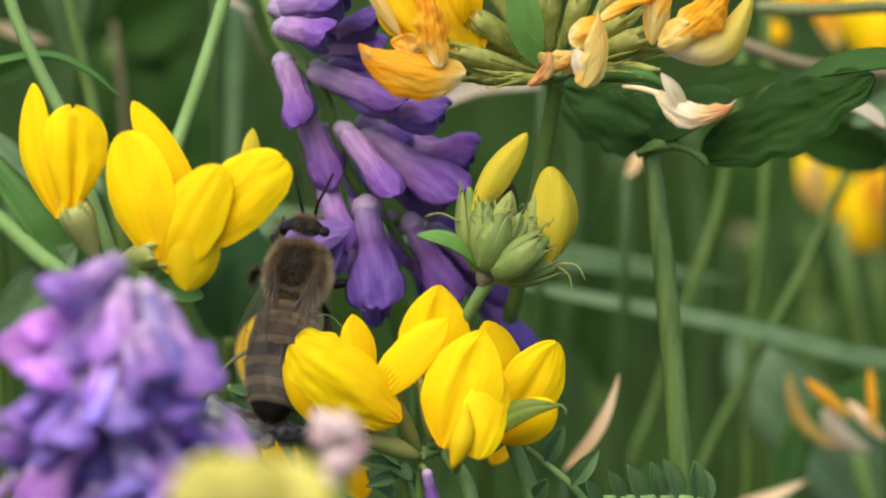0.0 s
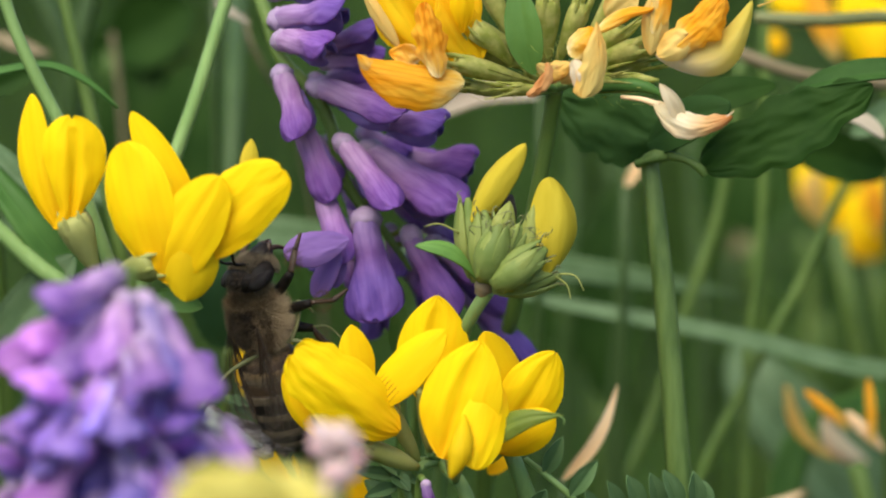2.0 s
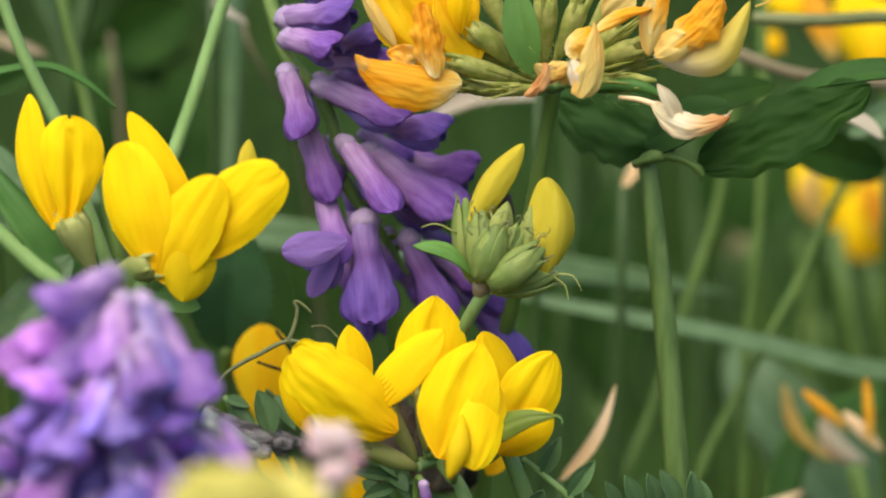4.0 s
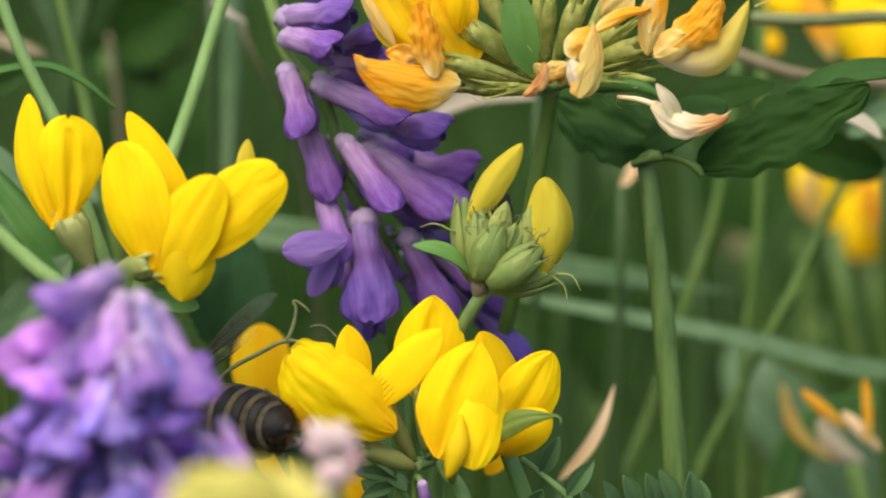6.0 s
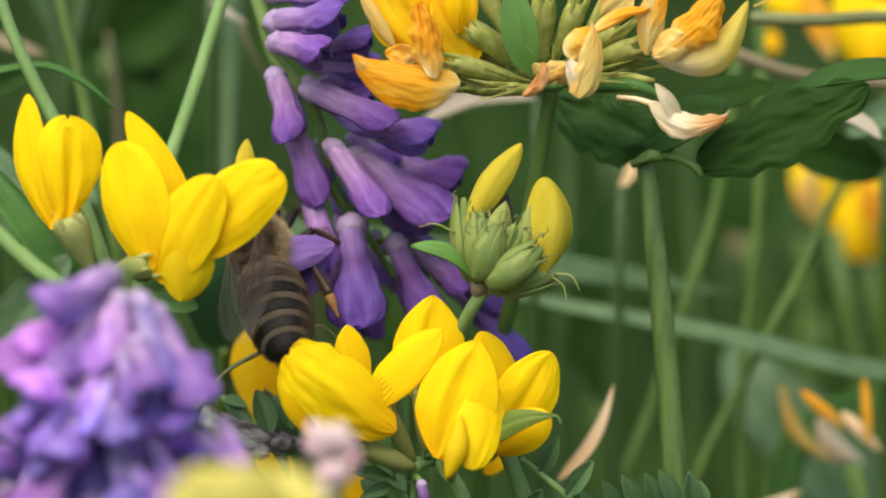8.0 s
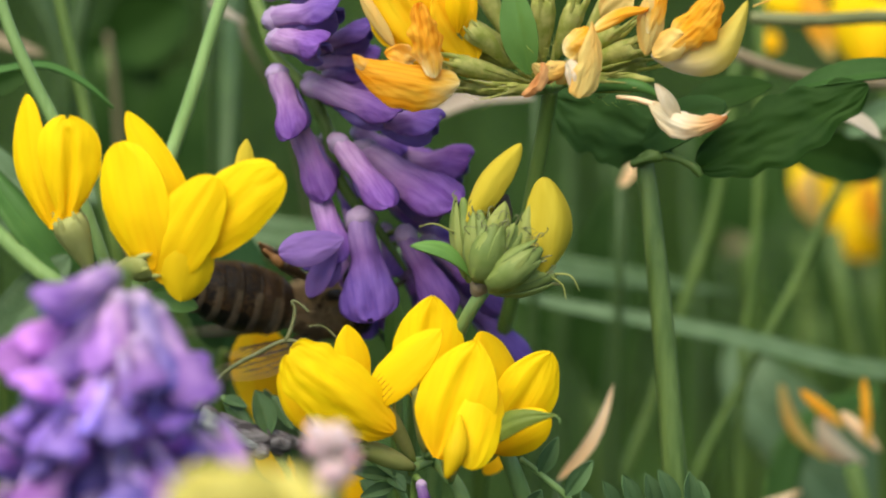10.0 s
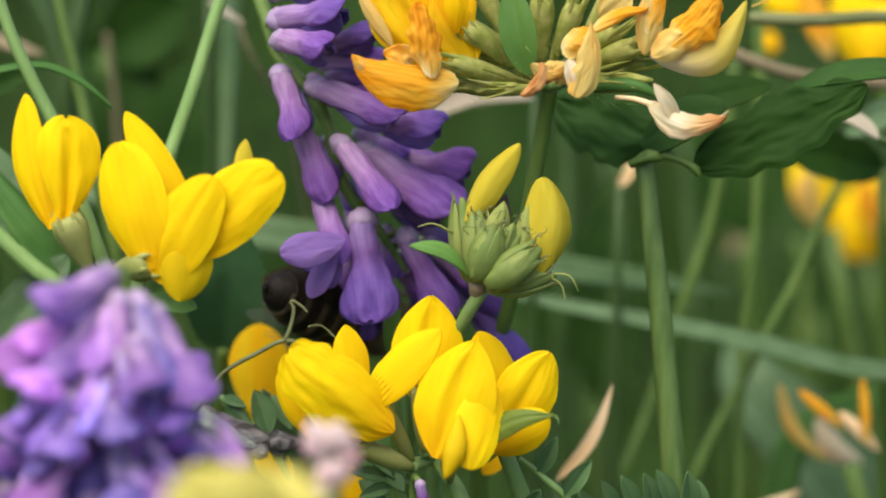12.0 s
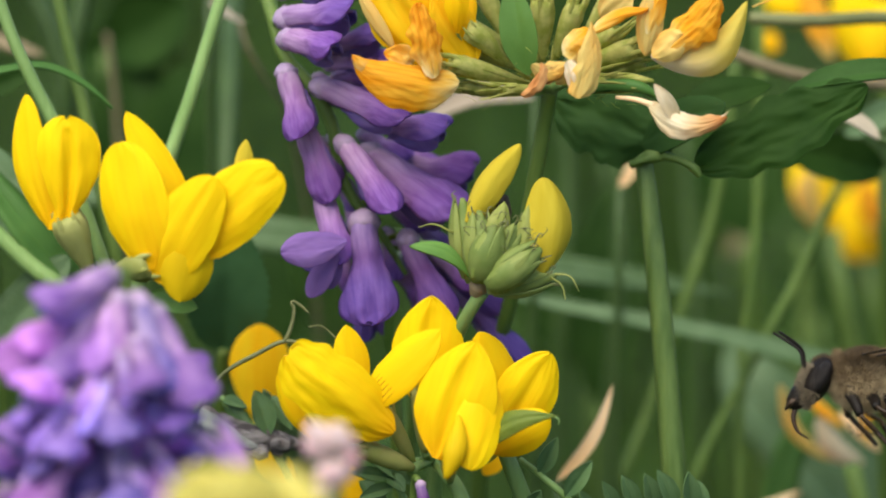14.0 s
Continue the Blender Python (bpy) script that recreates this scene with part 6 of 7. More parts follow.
# ---- the honey bee ----
def ball(centre, radii, bm=None, rings=10, sides=16, m=None):
    bm = bm or bmesh.new()
    bmesh.ops.create_uvsphere(bm, u_segments=sides, v_segments=rings, radius=1.0, matrix=Matrix.Translation(vec(centre)) @ (m or Matrix.Identity(4)) @ Matrix.Diagonal([r * MM for r in radii] + [1]))
    return bm


def fuzz(centre, radii, count, length, seed, keep=lambda p: True, width=0.017, back=0.0):
    """Short fine hairs standing on an ellipsoid, each a thin three-sided spike."""
    rng = np.random.RandomState(seed)
    verts, faces = [], []
    c = Vector(centre)
    made = 0
    while made < count:
        n = Vector(rng.normal(size=3)).normalized()
        p = Vector((n.x * radii[0], n.y * radii[1], n.z * radii[2]))
        if not keep(p):
            continue
        made += 1
        g = Vector((n.x / radii[0], n.y / radii[1], n.z / radii[2])).normalized()
        s = g.orthogonal().normalized()
        s = Matrix.Rotation(rng.uniform(0, 6.28), 3, g) @ s
        w = g.cross(s)
        tip = c + p + (g + Vector(rng.normal(size=3)) * 0.35 + Vector((0, -back, 0))).normalized() * length * rng.uniform(0.6, 1.2)
        o = len(verts)
        verts += [(c + p + q * width) * MM for q in (s, (w - s) * 0.6, -(w + s) * 0.6)] + [tip * MM]
        faces += [(o, o + 1, o + 3), (o + 1, o + 2, o + 3), (o + 2, o, o + 3)]
    me = bpy.data.meshes.new("fur")
    me.from_pydata([tuple(v) for v in verts], [], faces)
    return me


def with_material(me, m):
    me.materials.append(m)
    return me


def honey_bee():
    bee = new("honey_bee")
    tagged(bee, "brown honey bee with striped abdomen and clear wings", "bee")
    add = lambda name, data, m, parent=bee, label="": part(name, data, m, parent, label)
    # thorax: a bare dark shield framed by tawny fur
    thorax = add("thorax", ball((0, 0, -0.1), (1.6, 1.95, 1.72), rings=14, sides=22), CHITIN)
    shield = lambda p: p.z > 0.3 and (p.x / 1.15) ** 2 + ((p.y - 0.1) / 1.3) ** 2 < 0.95 + 0.9 * noise.noise(p * 23)
    part("fur", with_material(fuzz((0, 0, 0), (1.58, 1.95, 1.6), 8000, 0.5, 1, lambda p: p.z > -0.3 and not shield(p), back=0.15), HAIR_TAN), None, thorax, "tawny fur")
    part("side_fur", with_material(fuzz((0, 0, -0.1), (1.6, 1.95, 1.72), 9000, 0.72, 3, lambda p: p.z < 0.5 + 0.3 * noise.noise(p * 7), back=0.25), HAIR_SIDE), None, thorax, "straw-coloured side fur")
    part("short_fur", with_material(fuzz((0, 0, 0), (1.6, 1.95, 1.62), 6000, 0.3, 9, lambda p: p.z > 0.2), HAIR_SHIELD), None, thorax, "thin dark fur on the shield")
    part("scutellum", ball((0, -1.32, 1.12), (0.72, 0.34, 0.28)), CHITIN_BROWN, thorax, "brown rounded plate behind the shield")
    part("collar_fur", with_material(fuzz((0, 1.35, 0.1), (1.45, 0.5, 1.35), 2400, 0.5, 13, lambda p: p.y > 0), HAIR_TAN), None, thorax, "tawny collar fur")
    # head
    head = add("head", ball((0, 2.8, -0.5), (1.55, 0.88, 1.6), rings=14, sides=20), CHITIN)
    part("muzzle", tube([(0, 3.0, -1.3), (0, 3.25, -1.9), (0, 3.4, -2.4), (0, 3.4, -2.7)], [0.85, 0.72, 0.5, 0.2], 12), CHITIN, head)
    part("ocelli", ball((0, 3.0, 1.02), (0.28, 0.2, 0.12)), EYE_DARK, head, "three small glossy eyes")
    part("fur", with_material(fuzz((0, 2.8, -0.5), (1.55, 0.88, 1.6), 3200, 0.38, 2, lambda p: (abs(p.x) < 0.95 and p.y > 0.15 and p.z < 0.7) or (p.z < -0.75 and p.y > -0.3)), HAIR_PALE), None, head, "pale face hair")
    part("crown_fur", with_material(fuzz((0, 2.8, -0.5), (1.55, 0.88, 1.6), 420, 0.32, 6, lambda p: abs(p.x) < 0.6 and p.z > 0.9), HAIR_SHIELD), None, head, "tawny crown hair")
    for s in (-1, 1):
        part("eye", ball((s * 1.16, 2.74, -0.2), (0.52, 0.5, 1.08), rings=14, sides=18), EYE_DARK, head, "glossy dark eye")
        part("antenna", tube(spline([(s * 0.3, 3.55, -0.4), (s * 0.42, 4.0, 0.2), (s * 0.55, 4.4, 0.7), (s * 0.85, 5.2, 0.9), (s * 1.2, 6.3, 1.0)], 5), [0.1, 0.11, 0.09, 0.1, 0.08], 6), CHITIN, head, "elbowed black antenna")
        part("mandible", tube([(s * 0.45, 3.3, -1.8), (s * 0.35, 3.6, -2.4), (s * 0.05, 3.65, -2.9)], [0.2, 0.2, 0.06], 6), CHITIN_BROWN, head)
    part("proboscis", tube(spline([(0, 3.2, -2.3), (0, 3.0, -3.1), (0, 2.4, -3.7), (0, 1.6, -3.8)], 4), [0.2, 0.16, 0.1, 0.05], 6), CHITIN_BROWN, head)
    # abdomen of overlapping plates
    abdomen = new("abdomen")
    abdomen.parent = bee
    edge = [(-1.7, 0.7), (-2.15, 1.45), (-2.9, 1.85), (-4.2, 2.06), (-5.6, 2.06), (-6.9, 1.82), (-8.0, 1.45), (-8.8, 0.95), (-9.2, 0.4), (-9.3, 0.12)]
    def girth(y):
        for (a, ra), (b, rb) in zip(edge, edge[1:]):
            if b <= y <= a:
                f = (a - y) / (a - b)
                return ra + (rb - ra) * (f * f * (3 - 2 * f) * 0.35 + f * 0.65)
        return 0.1
    def skin(y, an, lift):
        r = girth(y) * lift
        return Vector((r * math.cos(an), y, 1.0 * r * math.sin(an) - 0.06 * (-1.7 - y)))
    cuts = [-1.65, -2.95, -4.35, -5.65, -6.85, -7.9, -9.3]
    sides = 28
    for i, (a, b) in enumerate(zip(cuts, cuts[1:])):
        bm = bmesh.new()
        rings = []
        for q in range(8):
            f = q / 7
            y = a + (b - a) * f
            # each plate bulges a little and its rear rim overhangs the next
            rings.append([bm.verts.new(skin(y, 2 * math.pi * s / sides, 0.965 + 0.04 * f + 0.018 * math.sin(math.pi * f)) * MM) for s in range(sides)])
        for p, q in zip(rings, rings[1:]):
            for s in range(sides):
                bm.faces.new((p[s], p[(s + 1) % sides], q[(s + 1) % sides], q[s]))
        bm.faces.new(rings[0])
        bm.faces.new(rings[-1][::-1])
        plate = part("plate", bm, CHITIN_AMBER if i < 2 else CHITIN, abdomen, "brown abdominal plate" if i < 2 else "dark abdominal plate")
        # pale felt along the front of each plate, over the back and flanks
        wide = (0.95, 0.42, 0.34, 0.36, 0.38, 0.22)[i]
        if i > 0:
            bm = bmesh.new()
            rows = [[bm.verts.new(skin(a - (a - b) * wide * q * (1 + 0.12 * noise.noise((s * 0.9, i * 3.1, q))), -0.45 + (math.pi + 0.9) * s / 30, 0.965 + 0.06 * wide * q + h) * MM) for s in range(31)] for q, h in ((-0.06, 0.0), (0.1, 0.032), (0.8, 0.03), (1, 0.0))]
            for p, q in zip(rows, rows[1:]):
                for s in range(30):
                    bm.faces.new((p[s], p[s + 1], q[s + 1], q[s]))
            part("felt_band", bm, FELT, plate, "pale felt band")
        for label, mat, count, lo, hi, a0, a1, ln in (("short pale hair", HAIR_BAND if i else HAIR_TAN, (3400, 1800, 1500, 1500, 1200, 500)[i], 0.0, wide * 1.05, -0.5, math.pi + 0.5, 0.5 if i == 0 else 0.22),
                                                      ("golden brown belly hair", HAIR_BELLY, (500, 700, 700, 700, 500, 260)[i], 0.0, 1.0, math.pi - 0.25, 2 * math.pi + 0.25, 0.42)):
            if not count:
                continue
            verts, faces = [], []
            rng = np.random.RandomState(20 + i + len(label))
            for _ in range(count):
                y = a - (a - b) * rng.uniform(lo, hi)
                an = rng.uniform(a0, a1)
                p = skin(y, an, 0.985)
                g = Vector((math.cos(an), -1.7, math.sin(an))).normalized()
                s = Vector((-math.sin(an), 0, math.cos(an)))
                o = len(verts)
                long = ln * rng.uniform(0.6, 1.2)
                verts += [(p + s * 0.014) * MM, (p - s * 0.014) * MM, (p + g * long + s * rng.uniform(-0.1, 0.1)) * MM, (p + Vector((0, 0.04, 0))) * MM]
                faces += [(o, o + 1, o + 2), (o + 1, o + 3, o + 2), (o + 3, o, o + 2)]
            me = bpy.data.meshes.new("hair")
            me.from_pydata([tuple(v) for v in verts], [], faces)
            me.materials.append(mat)
            part("hair", me, None, plate, label, kind="stuff")
    # legs
    legs = {}
    knees = (("foreleg", 1.2, (1.3, 1.6, -1.3), (2.2, 2.6, -1.6), (2.0, 3.6, -2.6), (2.1, 4.4, -3.3)), ("middle_leg", 0.1, (1.4, 0.1, -1.5), (2.9, 0.5, -1.9), (3.3, 0.0, -3.3), (3.6, 0.2, -4.4)), ("hind_leg", -1.0, (1.2, -1.1, -1.5), (1.9, -1.6, -2.4), (2.0, -3.7, -3.2), (1.8, -5.0, -3.9)))
    for name, _, hip, knee, ankle, toe in knees:
        for s in (-1, 1):
            f = lambda p: (p[0] * s, p[1], p[2])
            hind = name == "hind_leg"
            leg = add(name, tube(spline([(0.9 * s, hip[1] * 0.8, -1.0), f(hip), f(knee)], 4), [0.26, 0.36, 0.34, 0.24], 8), CHITIN)
            legs[name, s] = leg
            part("shin", tube(spline([f(knee), Vector(f(knee)).lerp(Vector(f(ankle)), 0.5), f(ankle)], 4), [0.2, 0.34, 0.5, 0.46] if hind else [0.2, 0.26, 0.22], 8, flat=0.6), CHITIN_BROWN, leg)
            part("foot", tube(spline([f(ankle), Vector(f(ankle)).lerp(Vector(f(toe)), 0.5), f(toe)], 4), [0.36, 0.34, 0.16, 0.1] if hind else [0.18, 0.14, 0.1], 7), AMBER_FOOT if hind else CHITIN_BROWN, leg, "amber brush foot" if hind else "")
            mid = Vector(f(knee)).lerp(Vector(f(ankle)), 0.55)
            part("leg_hair", with_material(fuzz(mid, (0.3, 0.9 if hind else 0.6, 0.5), 260, 0.35, 31, width=0.012), HAIR_BELLY), None, leg, "stiff brown leg hair", kind="stuff")
    # wings, each hinged at its root and lying along +y of its own space
    wings = {}
    for side, s in (("left", -1), ("right", 1)):
        for kind, size, wide in (("forewing", 8.8, 3.1), ("hindwing", 6.2, 2.0)):
            def on(a, v):
                """A point on the wing: a from the rear edge (-0.5) to the front edge (0.5), v from root to tip."""
                return (s * (a * wide * math.sin(math.pi * min(v, 0.9985) ** 1.75) ** 0.6 - 0.05 * size * math.sin(math.pi * v)), v * size, 0.03 + 0.02 * size * math.sin(math.pi * v))
            w = part(kind, sheet(size, wide, k=1.75, e=0.6, cup=0.03, bend=0.02, thick=0.02, claw=0.1, sweep=-0.05 * s, folds=0.025, nu=12, nv=20, seed=2.0 + s), WING, bee, "clear veined wing")
            for a, r in ((0.48, 0.075), (0.38, 0.045), (0.16, 0.045), (-0.08, 0.04), (-0.3, 0.03)):
                part("vein", tube(spline([on(a * (0.5 + 0.5 * min(1, v * 2.2)), v) for v in (0.02, 0.15, 0.3, 0.48, 0.62, 0.76)], 3), [r, r * 0.8, r * 0.45], 5), VEIN, w)
            for v, lo, hi in ((0.34, -0.08, 0.17), (0.44, 0.16, 0.42), (0.52, -0.3, -0.06), (0.6, 0.13, 0.4), (0.66, -0.12, 0.14), (0.74, 0.14, 0.46)):
                part("vein", tube([on(lo, v), on((lo + hi) / 2, v + 0.045), on(hi, v + 0.03)], 0.024, 5), VEIN, w)
            wings[side, kind] = w
    return bee, wings, legs, head


BEE, WINGS, LEGS, HEAD = honey_bee()


# ---- what moves ----
def stance(place, ahead, back):
    """The bee's pose: where its thorax is (mm), which way its head points and which way its back faces."""
    y = Vector(ahead).normalized()
    z = Vector(back)
    z = (z - y * z.dot(y)).normalized()
    return Matrix.Translation(vec(place)) @ Matrix((y.cross(z), y, z)).transposed().to_4x4()


def wing_rows(side, kind, times):
    s = -1 if side == "left" else 1
    rows = []
    for t, spread, lift, roll in times:
        # spread: degrees between the wing and the body's rear axis; lift: its tip above the back; roll: turn about its own length
        yaw, up = math.radians(spread - (0 if kind == "forewing" else 7)), math.radians(lift)
        y = Vector((s * math.sin(yaw) * math.cos(up), -math.cos(yaw) * math.cos(up), math.sin(up)))
        z = Vector((0, 0, 1)) - y * y.z
        z.normalize()
        z = Matrix.Rotation(math.radians(roll), 3, y) @ z
        root = Vector((s * 1.15, 0.35 if kind == "forewing" else -0.5, 1.2 if kind == "forewing" else 1.05))
        rows.append((t, Matrix.Translation(root * MM) @ Matrix((y.cross(z), y, z)).transposed().to_4x4()))
    return rows


def motions():
    walk(BEE, [
        (0.00, stance((-9.01, 2.20, 217.32), (0.18, 0.47, 0.87), (-0.12, -0.94, 0.30))),
        (0.30, stance((-8.52, 2.20, 218.26), (0.06, 0.39, 0.92), (-0.08, -0.95, 0.30))),
        (0.60, stance((-8.18, 2.20, 218.61), (-0.00, 0.33, 0.94), (-0.02, -0.95, 0.30))),
        (1.00, stance((-8.12, 2.20, 218.88), (-0.00, 0.21, 0.98), (0.00, -0.95, 0.30))),
        (1.30, stance((-8.13, 2.20, 218.63), (-0.00, 0.31, 0.95), (0.00, -0.95, 0.30))),
        (1.50, stance((-8.33, 2.20, 218.66), (-0.04, 0.26, 0.96), (0.00, -0.95, 0.30))),
        (1.65, stance((-8.95, 1.60, 217.89), (-0.07, 0.39, 0.92), (-0.25, -0.92, 0.30))),
        (1.80, stance((-10.16, 1.30, 215.58), (-0.15, 0.52, 0.84), (-0.60, -0.76, 0.26))),
        (2.00, stance((-11.31, 1.20, 215.43), (-0.23, -0.20, 0.95), (-0.65, -0.72, 0.26))),
        (2.20, stance((-10.59, 1.00, 214.98), (0.05, -0.42, 0.90), (-0.27, -0.80, 0.54))),
        (2.40, stance((-7.32, 1.50, 217.08), (0.34, 0.61, 0.71), (-0.20, -0.93, 0.30))),
        (2.60, stance((-6.54, 0.20, 219.91), (0.23, 0.64, 0.73), (-0.10, -0.95, 0.30))),
        (2.70, stance((-6.51, -1.60, 222.65), (0.31, 0.43, 0.85), (-0.05, -0.95, 0.30))),
        (2.80, stance((-7.48, -2.20, 223.73), (0.05, 0.69, 0.72), (0.00, -0.95, 0.30))),
        (2.90, stance((-8.78, -2.20, 223.91), (-0.06, 0.70, 0.71), (0.02, -0.95, 0.30))),
        (3.00, stance((-7.13, -1.90, 225.39), (-0.09, 0.31, 0.95), (0.03, -0.95, 0.30))),
        (3.10, stance((-8.04, -1.20, 222.51), (-0.19, 0.55, 0.81), (0.05, -0.95, 0.30))),
        (3.20, stance((-9.18, 1.20, 217.87), (-0.45, 0.49, 0.74), (0.10, -0.95, 0.30))),
        (3.7, stance((-6.75, 7.41, 211.35), (-0.71, 0.15, 0.69), (0.10, -0.87, 0.48))),
        (4.4, stance((-5.73, 7.22, 205.65), (-0.98, 0.05, 0.21), (0.10, -0.65, 0.75))),
        (5.3, stance((-6.75, 6.25, 205.91), (-0.97, 0.05, 0.25), (0.11, -0.60, 0.79))),
        (5.50, stance((-7.87, 1.80, 208.35), (-0.91, -0.20, 0.37), (0.21, -0.70, 0.68))),
        (5.70, stance((-9.57, -0.30, 209.43), (-0.80, -0.35, 0.49), (0.20, -0.68, 0.70))),
        (5.90, stance((-13.62, -0.90, 208.94), (-0.66, 0.75, -0.07), (0.10, -0.62, 0.78))),
        (6.00, stance((-15.64, 0.00, 210.12), (-0.71, 0.70, -0.09), (0.00, -0.60, 0.80))),
        (6.10, stance((-17.25, 2.00, 208.11), (-0.89, 0.46, 0.02), (0.00, -0.58, 0.82))),
        (6.2, stance((-19.89, 5.90, 209.04), (-0.72, 0.67, 0.17), (0.00, -0.61, 0.79))),
        (6.4, stance((-20.40, 8.02, 209.41), (0.00, 0.91, 0.42), (0.00, -0.61, 0.79))),
        (6.6, stance((-17.81, 6.44, 211.58), (0.62, 0.45, 0.64), (-0.32, -0.74, 0.59))),
        (6.70, stance((-13.79, 0.90, 214.54), (0.27, 0.91, 0.32), (-0.42, -0.76, 0.49))),
        (6.80, stance((-12.13, 1.20, 215.18), (0.31, 0.89, 0.34), (-0.30, -0.80, 0.50))),
        (6.90, stance((-10.32, 1.40, 215.75), (0.29, 0.89, 0.34), (-0.20, -0.80, 0.55))),
        (7.00, stance((-4.96, 1.30, 215.20), (0.17, -0.40, 0.90), (0.00, -0.92, 0.40))),
        (7.10, stance((-6.99, 1.40, 216.64), (0.17, -0.33, 0.93), (-0.05, -0.92, 0.40))),
        (7.20, stance((-9.00, 1.70, 218.84), (0.04, 0.73, 0.69), (-0.20, -0.93, 0.30))),
        (7.30, stance((-10.70, 1.70, 217.84), (0.04, 0.64, 0.76), (-0.70, -0.65, 0.11))),
        (7.50, stance((-11.59, 1.40, 216.98), (0.04, 0.63, 0.78), (-0.86, -0.47, 0.20))),
        (7.60, stance((-9.78, 1.90, 218.84), (0.39, 0.63, 0.67), (-0.69, -0.64, 0.34))),
        (7.80, stance((-10.13, 2.20, 219.56), (0.06, 0.59, 0.80), (-0.74, -0.59, 0.33))),
        (7.90, stance((-10.10, 2.40, 219.45), (0.04, 0.65, 0.75), (-0.72, -0.60, 0.33))),
        (8.00, stance((-11.01, 3.20, 219.37), (-0.20, 0.83, 0.53), (-0.50, -0.82, 0.30))),
        (8.20, stance((-11.27, 3.20, 219.50), (-0.18, 0.84, 0.52), (-0.50, -0.82, 0.30))),
        (8.7, stance((-11.05, 11.86, 217.88), (0.46, 0.51, 0.72), (-0.70, -0.50, 0.51))),
        (9.3, stance((-9.29, 11.35, 215.47), (0.94, 0.27, 0.22), (-0.21, -0.86, -0.47))),
        (9.8, stance((-7.53, 10.98, 213.75), (0.98, 0.13, -0.13), (0.00, -0.16, -0.99))),
        (10.30, stance((-7.92, 7.00, 214.73), (0.78, 0.60, -0.18), (0.00, 0.35, -0.94))),
        (11.00, stance((-7.99, 7.00, 214.72), (0.78, 0.59, -0.18), (0.00, 0.35, -0.94))),
        (11.40, stance((-7.85, 7.00, 214.67), (0.78, 0.59, -0.18), (0.00, 0.35, -0.94))),
        (11.60, stance((-7.03, 7.50, 214.68), (0.76, 0.58, -0.30), (0.00, 0.35, -0.94))),
        (11.80, stance((-6.43, 9.00, 212.73), (0.66, 0.46, -0.59), (-0.30, 0.35, -0.90))),
        (12.00, stance((-4.23, 11.50, 212.66), (0.71, 0.60, -0.36), (0.00, 0.40, -0.90))),
        (12.20, stance((-2.10, 12.00, 212.29), (0.69, 0.64, -0.34), (0.00, 0.45, -0.88))),
        (12.40, stance((-0.70, 12.00, 212.70), (0.64, 0.72, -0.25), (0.05, -0.30, -0.90))),
        (12.50, stance((1.47, 10.00, 215.76), (0.46, 0.86, 0.20), (0.10, -0.75, -0.60))),
        (12.60, stance((3.67, 8.50, 220.18), (0.12, 0.90, 0.42), (0.25, -0.90, -0.20))),
        (13.00, stance((3.92, 8.00, 220.61), (-0.10, 0.95, 0.29), (0.40, -0.87, 0.20))),
        (13.40, stance((4.22, 7.50, 220.85), (-0.21, 0.94, 0.28), (0.50, -0.82, 0.28))),
        (13.55, stance((4.32, 7.50, 220.75), (-0.22, 0.94, 0.28), (0.50, -0.82, 0.28))),
        (13.7, stance((7.90, 8.02, 219.04), (-0.05, 0.21, 0.98), (0.78, -0.59, 0.23))),
        (13.8, stance((9.79, 2.43, 216.81), (0.08, 0.11, 0.99), (0.95, -0.28, 0.11))),
        (13.9, stance((13.57, -0.59, 217.00), (-0.42, 0.09, 0.90), (0.83, -0.30, 0.46))),
        (14.0, stance((25.54, 2.00, 211.81), (-0.99, -0.08, -0.06), (-0.02, 0.26, 0.97)))])
    folded, wide = (-4, 4, 4), (75, 20, 0)
    beats = [(0.0, *folded), (1.5, *folded), (2.4, 6, 6, 6), (2.6, 12, 7, 6), (2.7, 26, 10, 10), (2.8, 28, 8, 8), (2.9, 24, 12, 8), (3.0, 44, 22, 10), (3.1, 40, 18, 8), (3.3, 18, 8, 8), (5.3, *folded), (5.7, 30, 20, 0), (5.9, 32, 24, 0), (6.1, 40, 24, 0), (6.4, 50, 30, 0), (6.8, 40, 15, 5),
             (7.0, 26, 8, 8), (7.2, 16, 8, 8), (7.4, -10, 8, 8), (7.7, -10, 8, 8), (8.2, -10, 7, 8), (10.3, 24, 18, 0), (11.4, 24, 18, 0), (12.2, *folded), (13.6, *folded), (13.75, 40, 20, 0), (13.9, *wide), (14.0, 60, 0, 0)]
    other = {2.9: (30, 20, 10), 3.0: (10, 38, 20), 7.2: (26, 8, 8), 7.4: (24, 8, 8), 7.7: (6, 6, 6), 8.2: (-2, 5, 5)}
    tucked = [(t, *other.get(t, turn)) for t, *turn in beats]
    for (side, kind), w in WINGS.items():
        walk(w, wing_rows(side, kind, tucked if side == "left" else beats))
    # the hind and middle legs reach for a hold while the bee hangs
    def reach(leg, hip, turns):
        pivot = Matrix.Translation(vec(hip))
        walk(leg, [(t, pivot @ pose(0, 0, 0, *turn) @ pivot.inverted()) for t, turn in turns])
    still = (0, 0, 0)
    reach(HEAD, (0, 2.2, 0), [(0.0, (8, 0, 0)), (13.6, (8, 0, 0)), (13.9, (32, 0, 0)), (14.0, (32, 0, 0))])
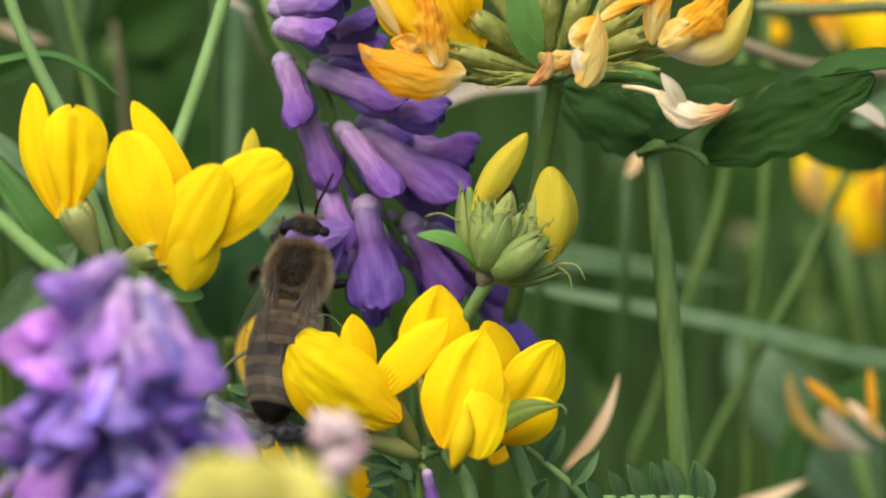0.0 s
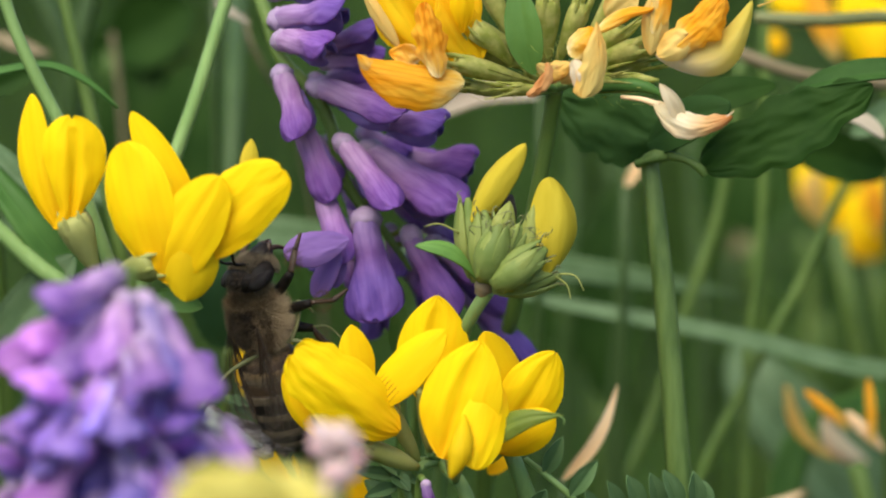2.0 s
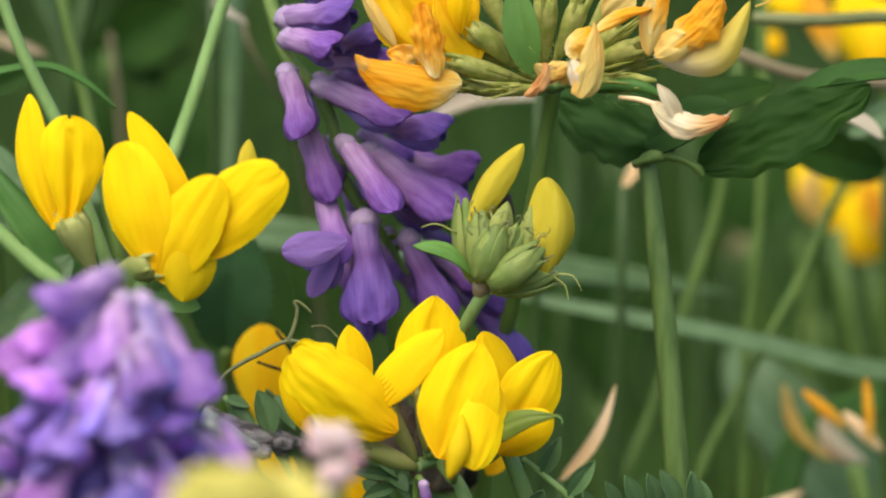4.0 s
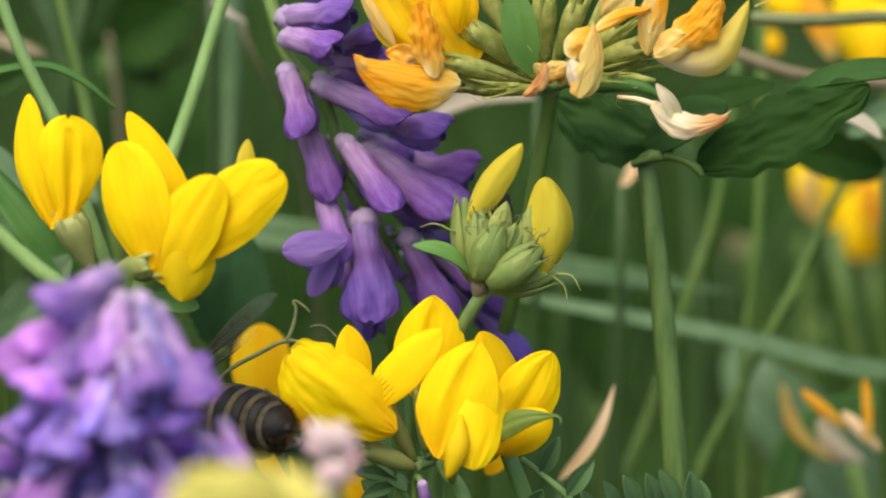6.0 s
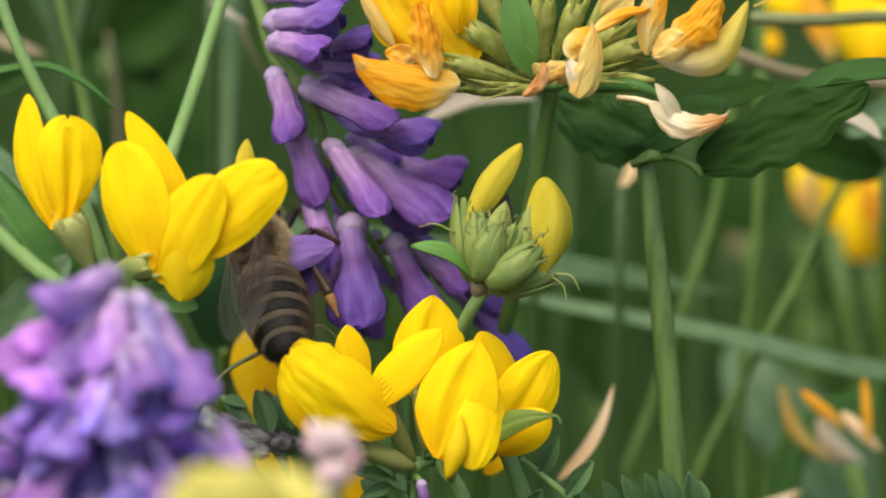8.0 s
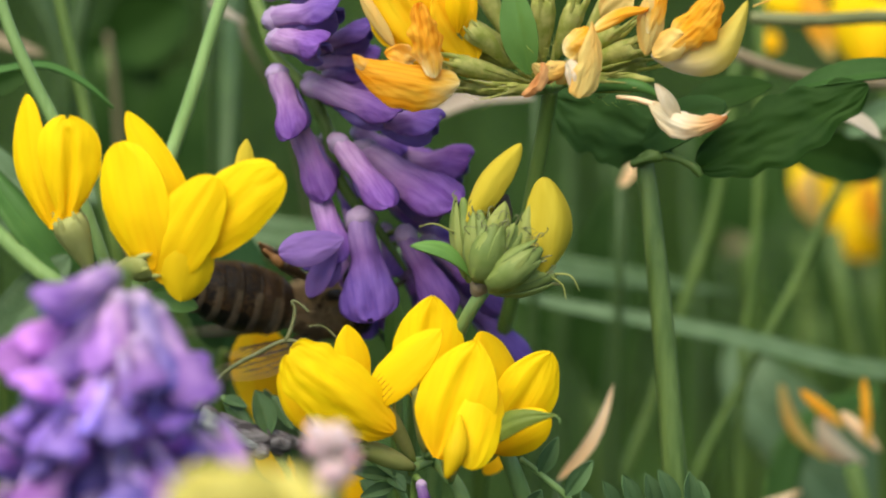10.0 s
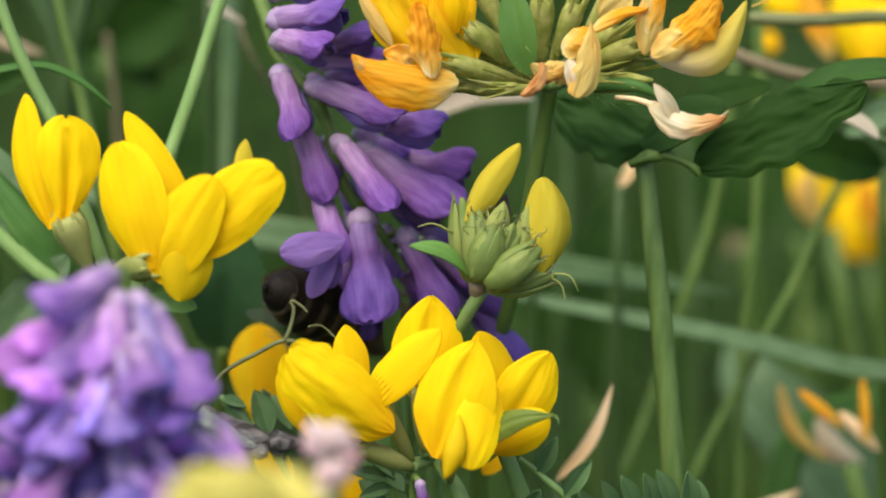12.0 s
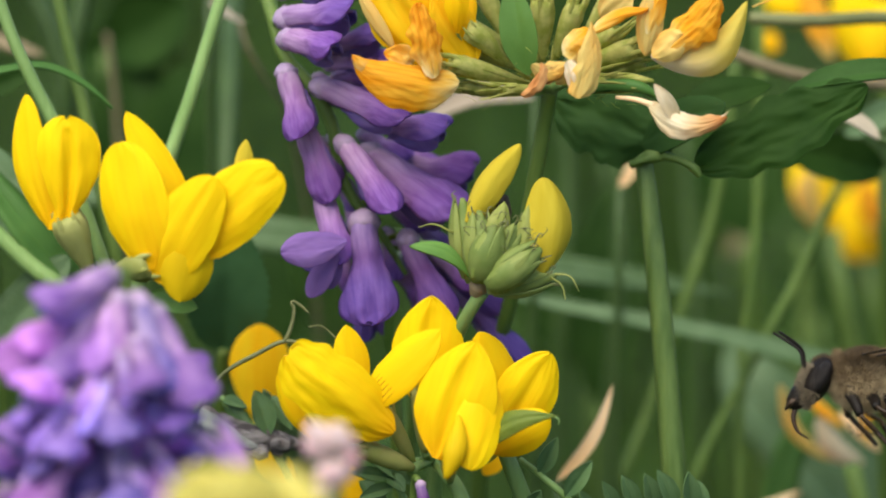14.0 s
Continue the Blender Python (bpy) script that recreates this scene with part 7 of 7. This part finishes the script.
    reach(LEGS["hind_leg", 1], (0.9, -0.9, -1.0), [(0.0, still), (9.4, still), (10.1, (0, 0, -32)), (11.4, (0, 0, -32)), (11.8, still), (13.7, still), (14.0, (0, 10, 10))])
    for s in (-1, 1):
        reach(LEGS["foreleg", s], (0.9 * s, 1.3, -1.0), [(0.0, still), (13.7, still), (13.95, (-85, 0, 0)), (14.0, (-85, 0, 0))])
    reach(LEGS["middle_leg", 1], (0.9, 0.1, -1.0), [(0.0, still), (9.4, still), (10.1, (0, 0, 12)), (11.4, (0, 0, 12)), (11.8, still), (13.7, still), (13.95, (-35, 0, 0)), (14.0, (-35, 0, 0))])
    reach(LEGS["middle_leg", -1], (-0.9, 0.1, -1.0), [(0.0, still), (13.7, still), (13.95, (-35, 0, 0)), (14.0, (-35, 0, 0))])
    # the raceme nods under the bee's weight
    rest, top = VETCH.matrix_basis.copy(), Matrix.Translation(vec((-10.0, 11.0, 232.0)))
    def nod(t, dx, dy, dz, turn):
        return (t, Matrix.Translation(vec((dx, dy, dz))) @ top @ pose(0, 0, 0, 0, turn, 0) @ top.inverted() @ rest)
    walk(VETCH, [nod(0.0, -0.66, 0, -0.05, -2.5), nod(0.5, -0.66, 0, -0.05, -2.5), nod(1.0, -0.64, 0, -0.05, -2.5), nod(1.5, -0.62, 0, -0.05, -2), nod(2.0, -0.66, 0, -0.15, -2.5), nod(2.3, -0.64, 0, -0.15, -2), nod(2.6, -0.60, 0, -0.20, -1), nod(3.0, -0.60, 0, -0.25, 0), nod(3.3, -0.60, 0, -0.25, 0), nod(3.7, -0.30, 0, -0.10, 0), nod(4.4, 0.00, 0, 0.00, 0), nod(5.5, 0.00, 0, 0.00, 0), nod(6.6, 0.00, 0, 0.00, 0), nod(6.8, -0.03, 0, -0.03, 0), nod(7.0, -0.18, 0, -0.13, -1), nod(7.2, -0.60, 0, -0.25, 0), nod(7.5, -0.64, 0, -0.30, 0), nod(8.0, -0.66, 0, -0.26, 0.4), nod(8.3, -0.66, 0, -0.26, 0), nod(10.2, -0.68, 0, -0.12, -2.5), nod(11.5, -0.68, 0, -0.12, -2.5), nod(11.8, -0.50, 0, -0.15, -2), nod(12.1, -0.30, 0, -0.12, -1.5), nod(12.5, -0.10, 0, -0.05, -0.5), nod(13.0, 0.05, 0, 0.00, 0), nod(13.5, 0.40, 0, 0.10, 0), nod(13.8, 0.17, 0, 0.00, 0), nod(14.0, 0.03, 0, -0.03, 0)])


motions()
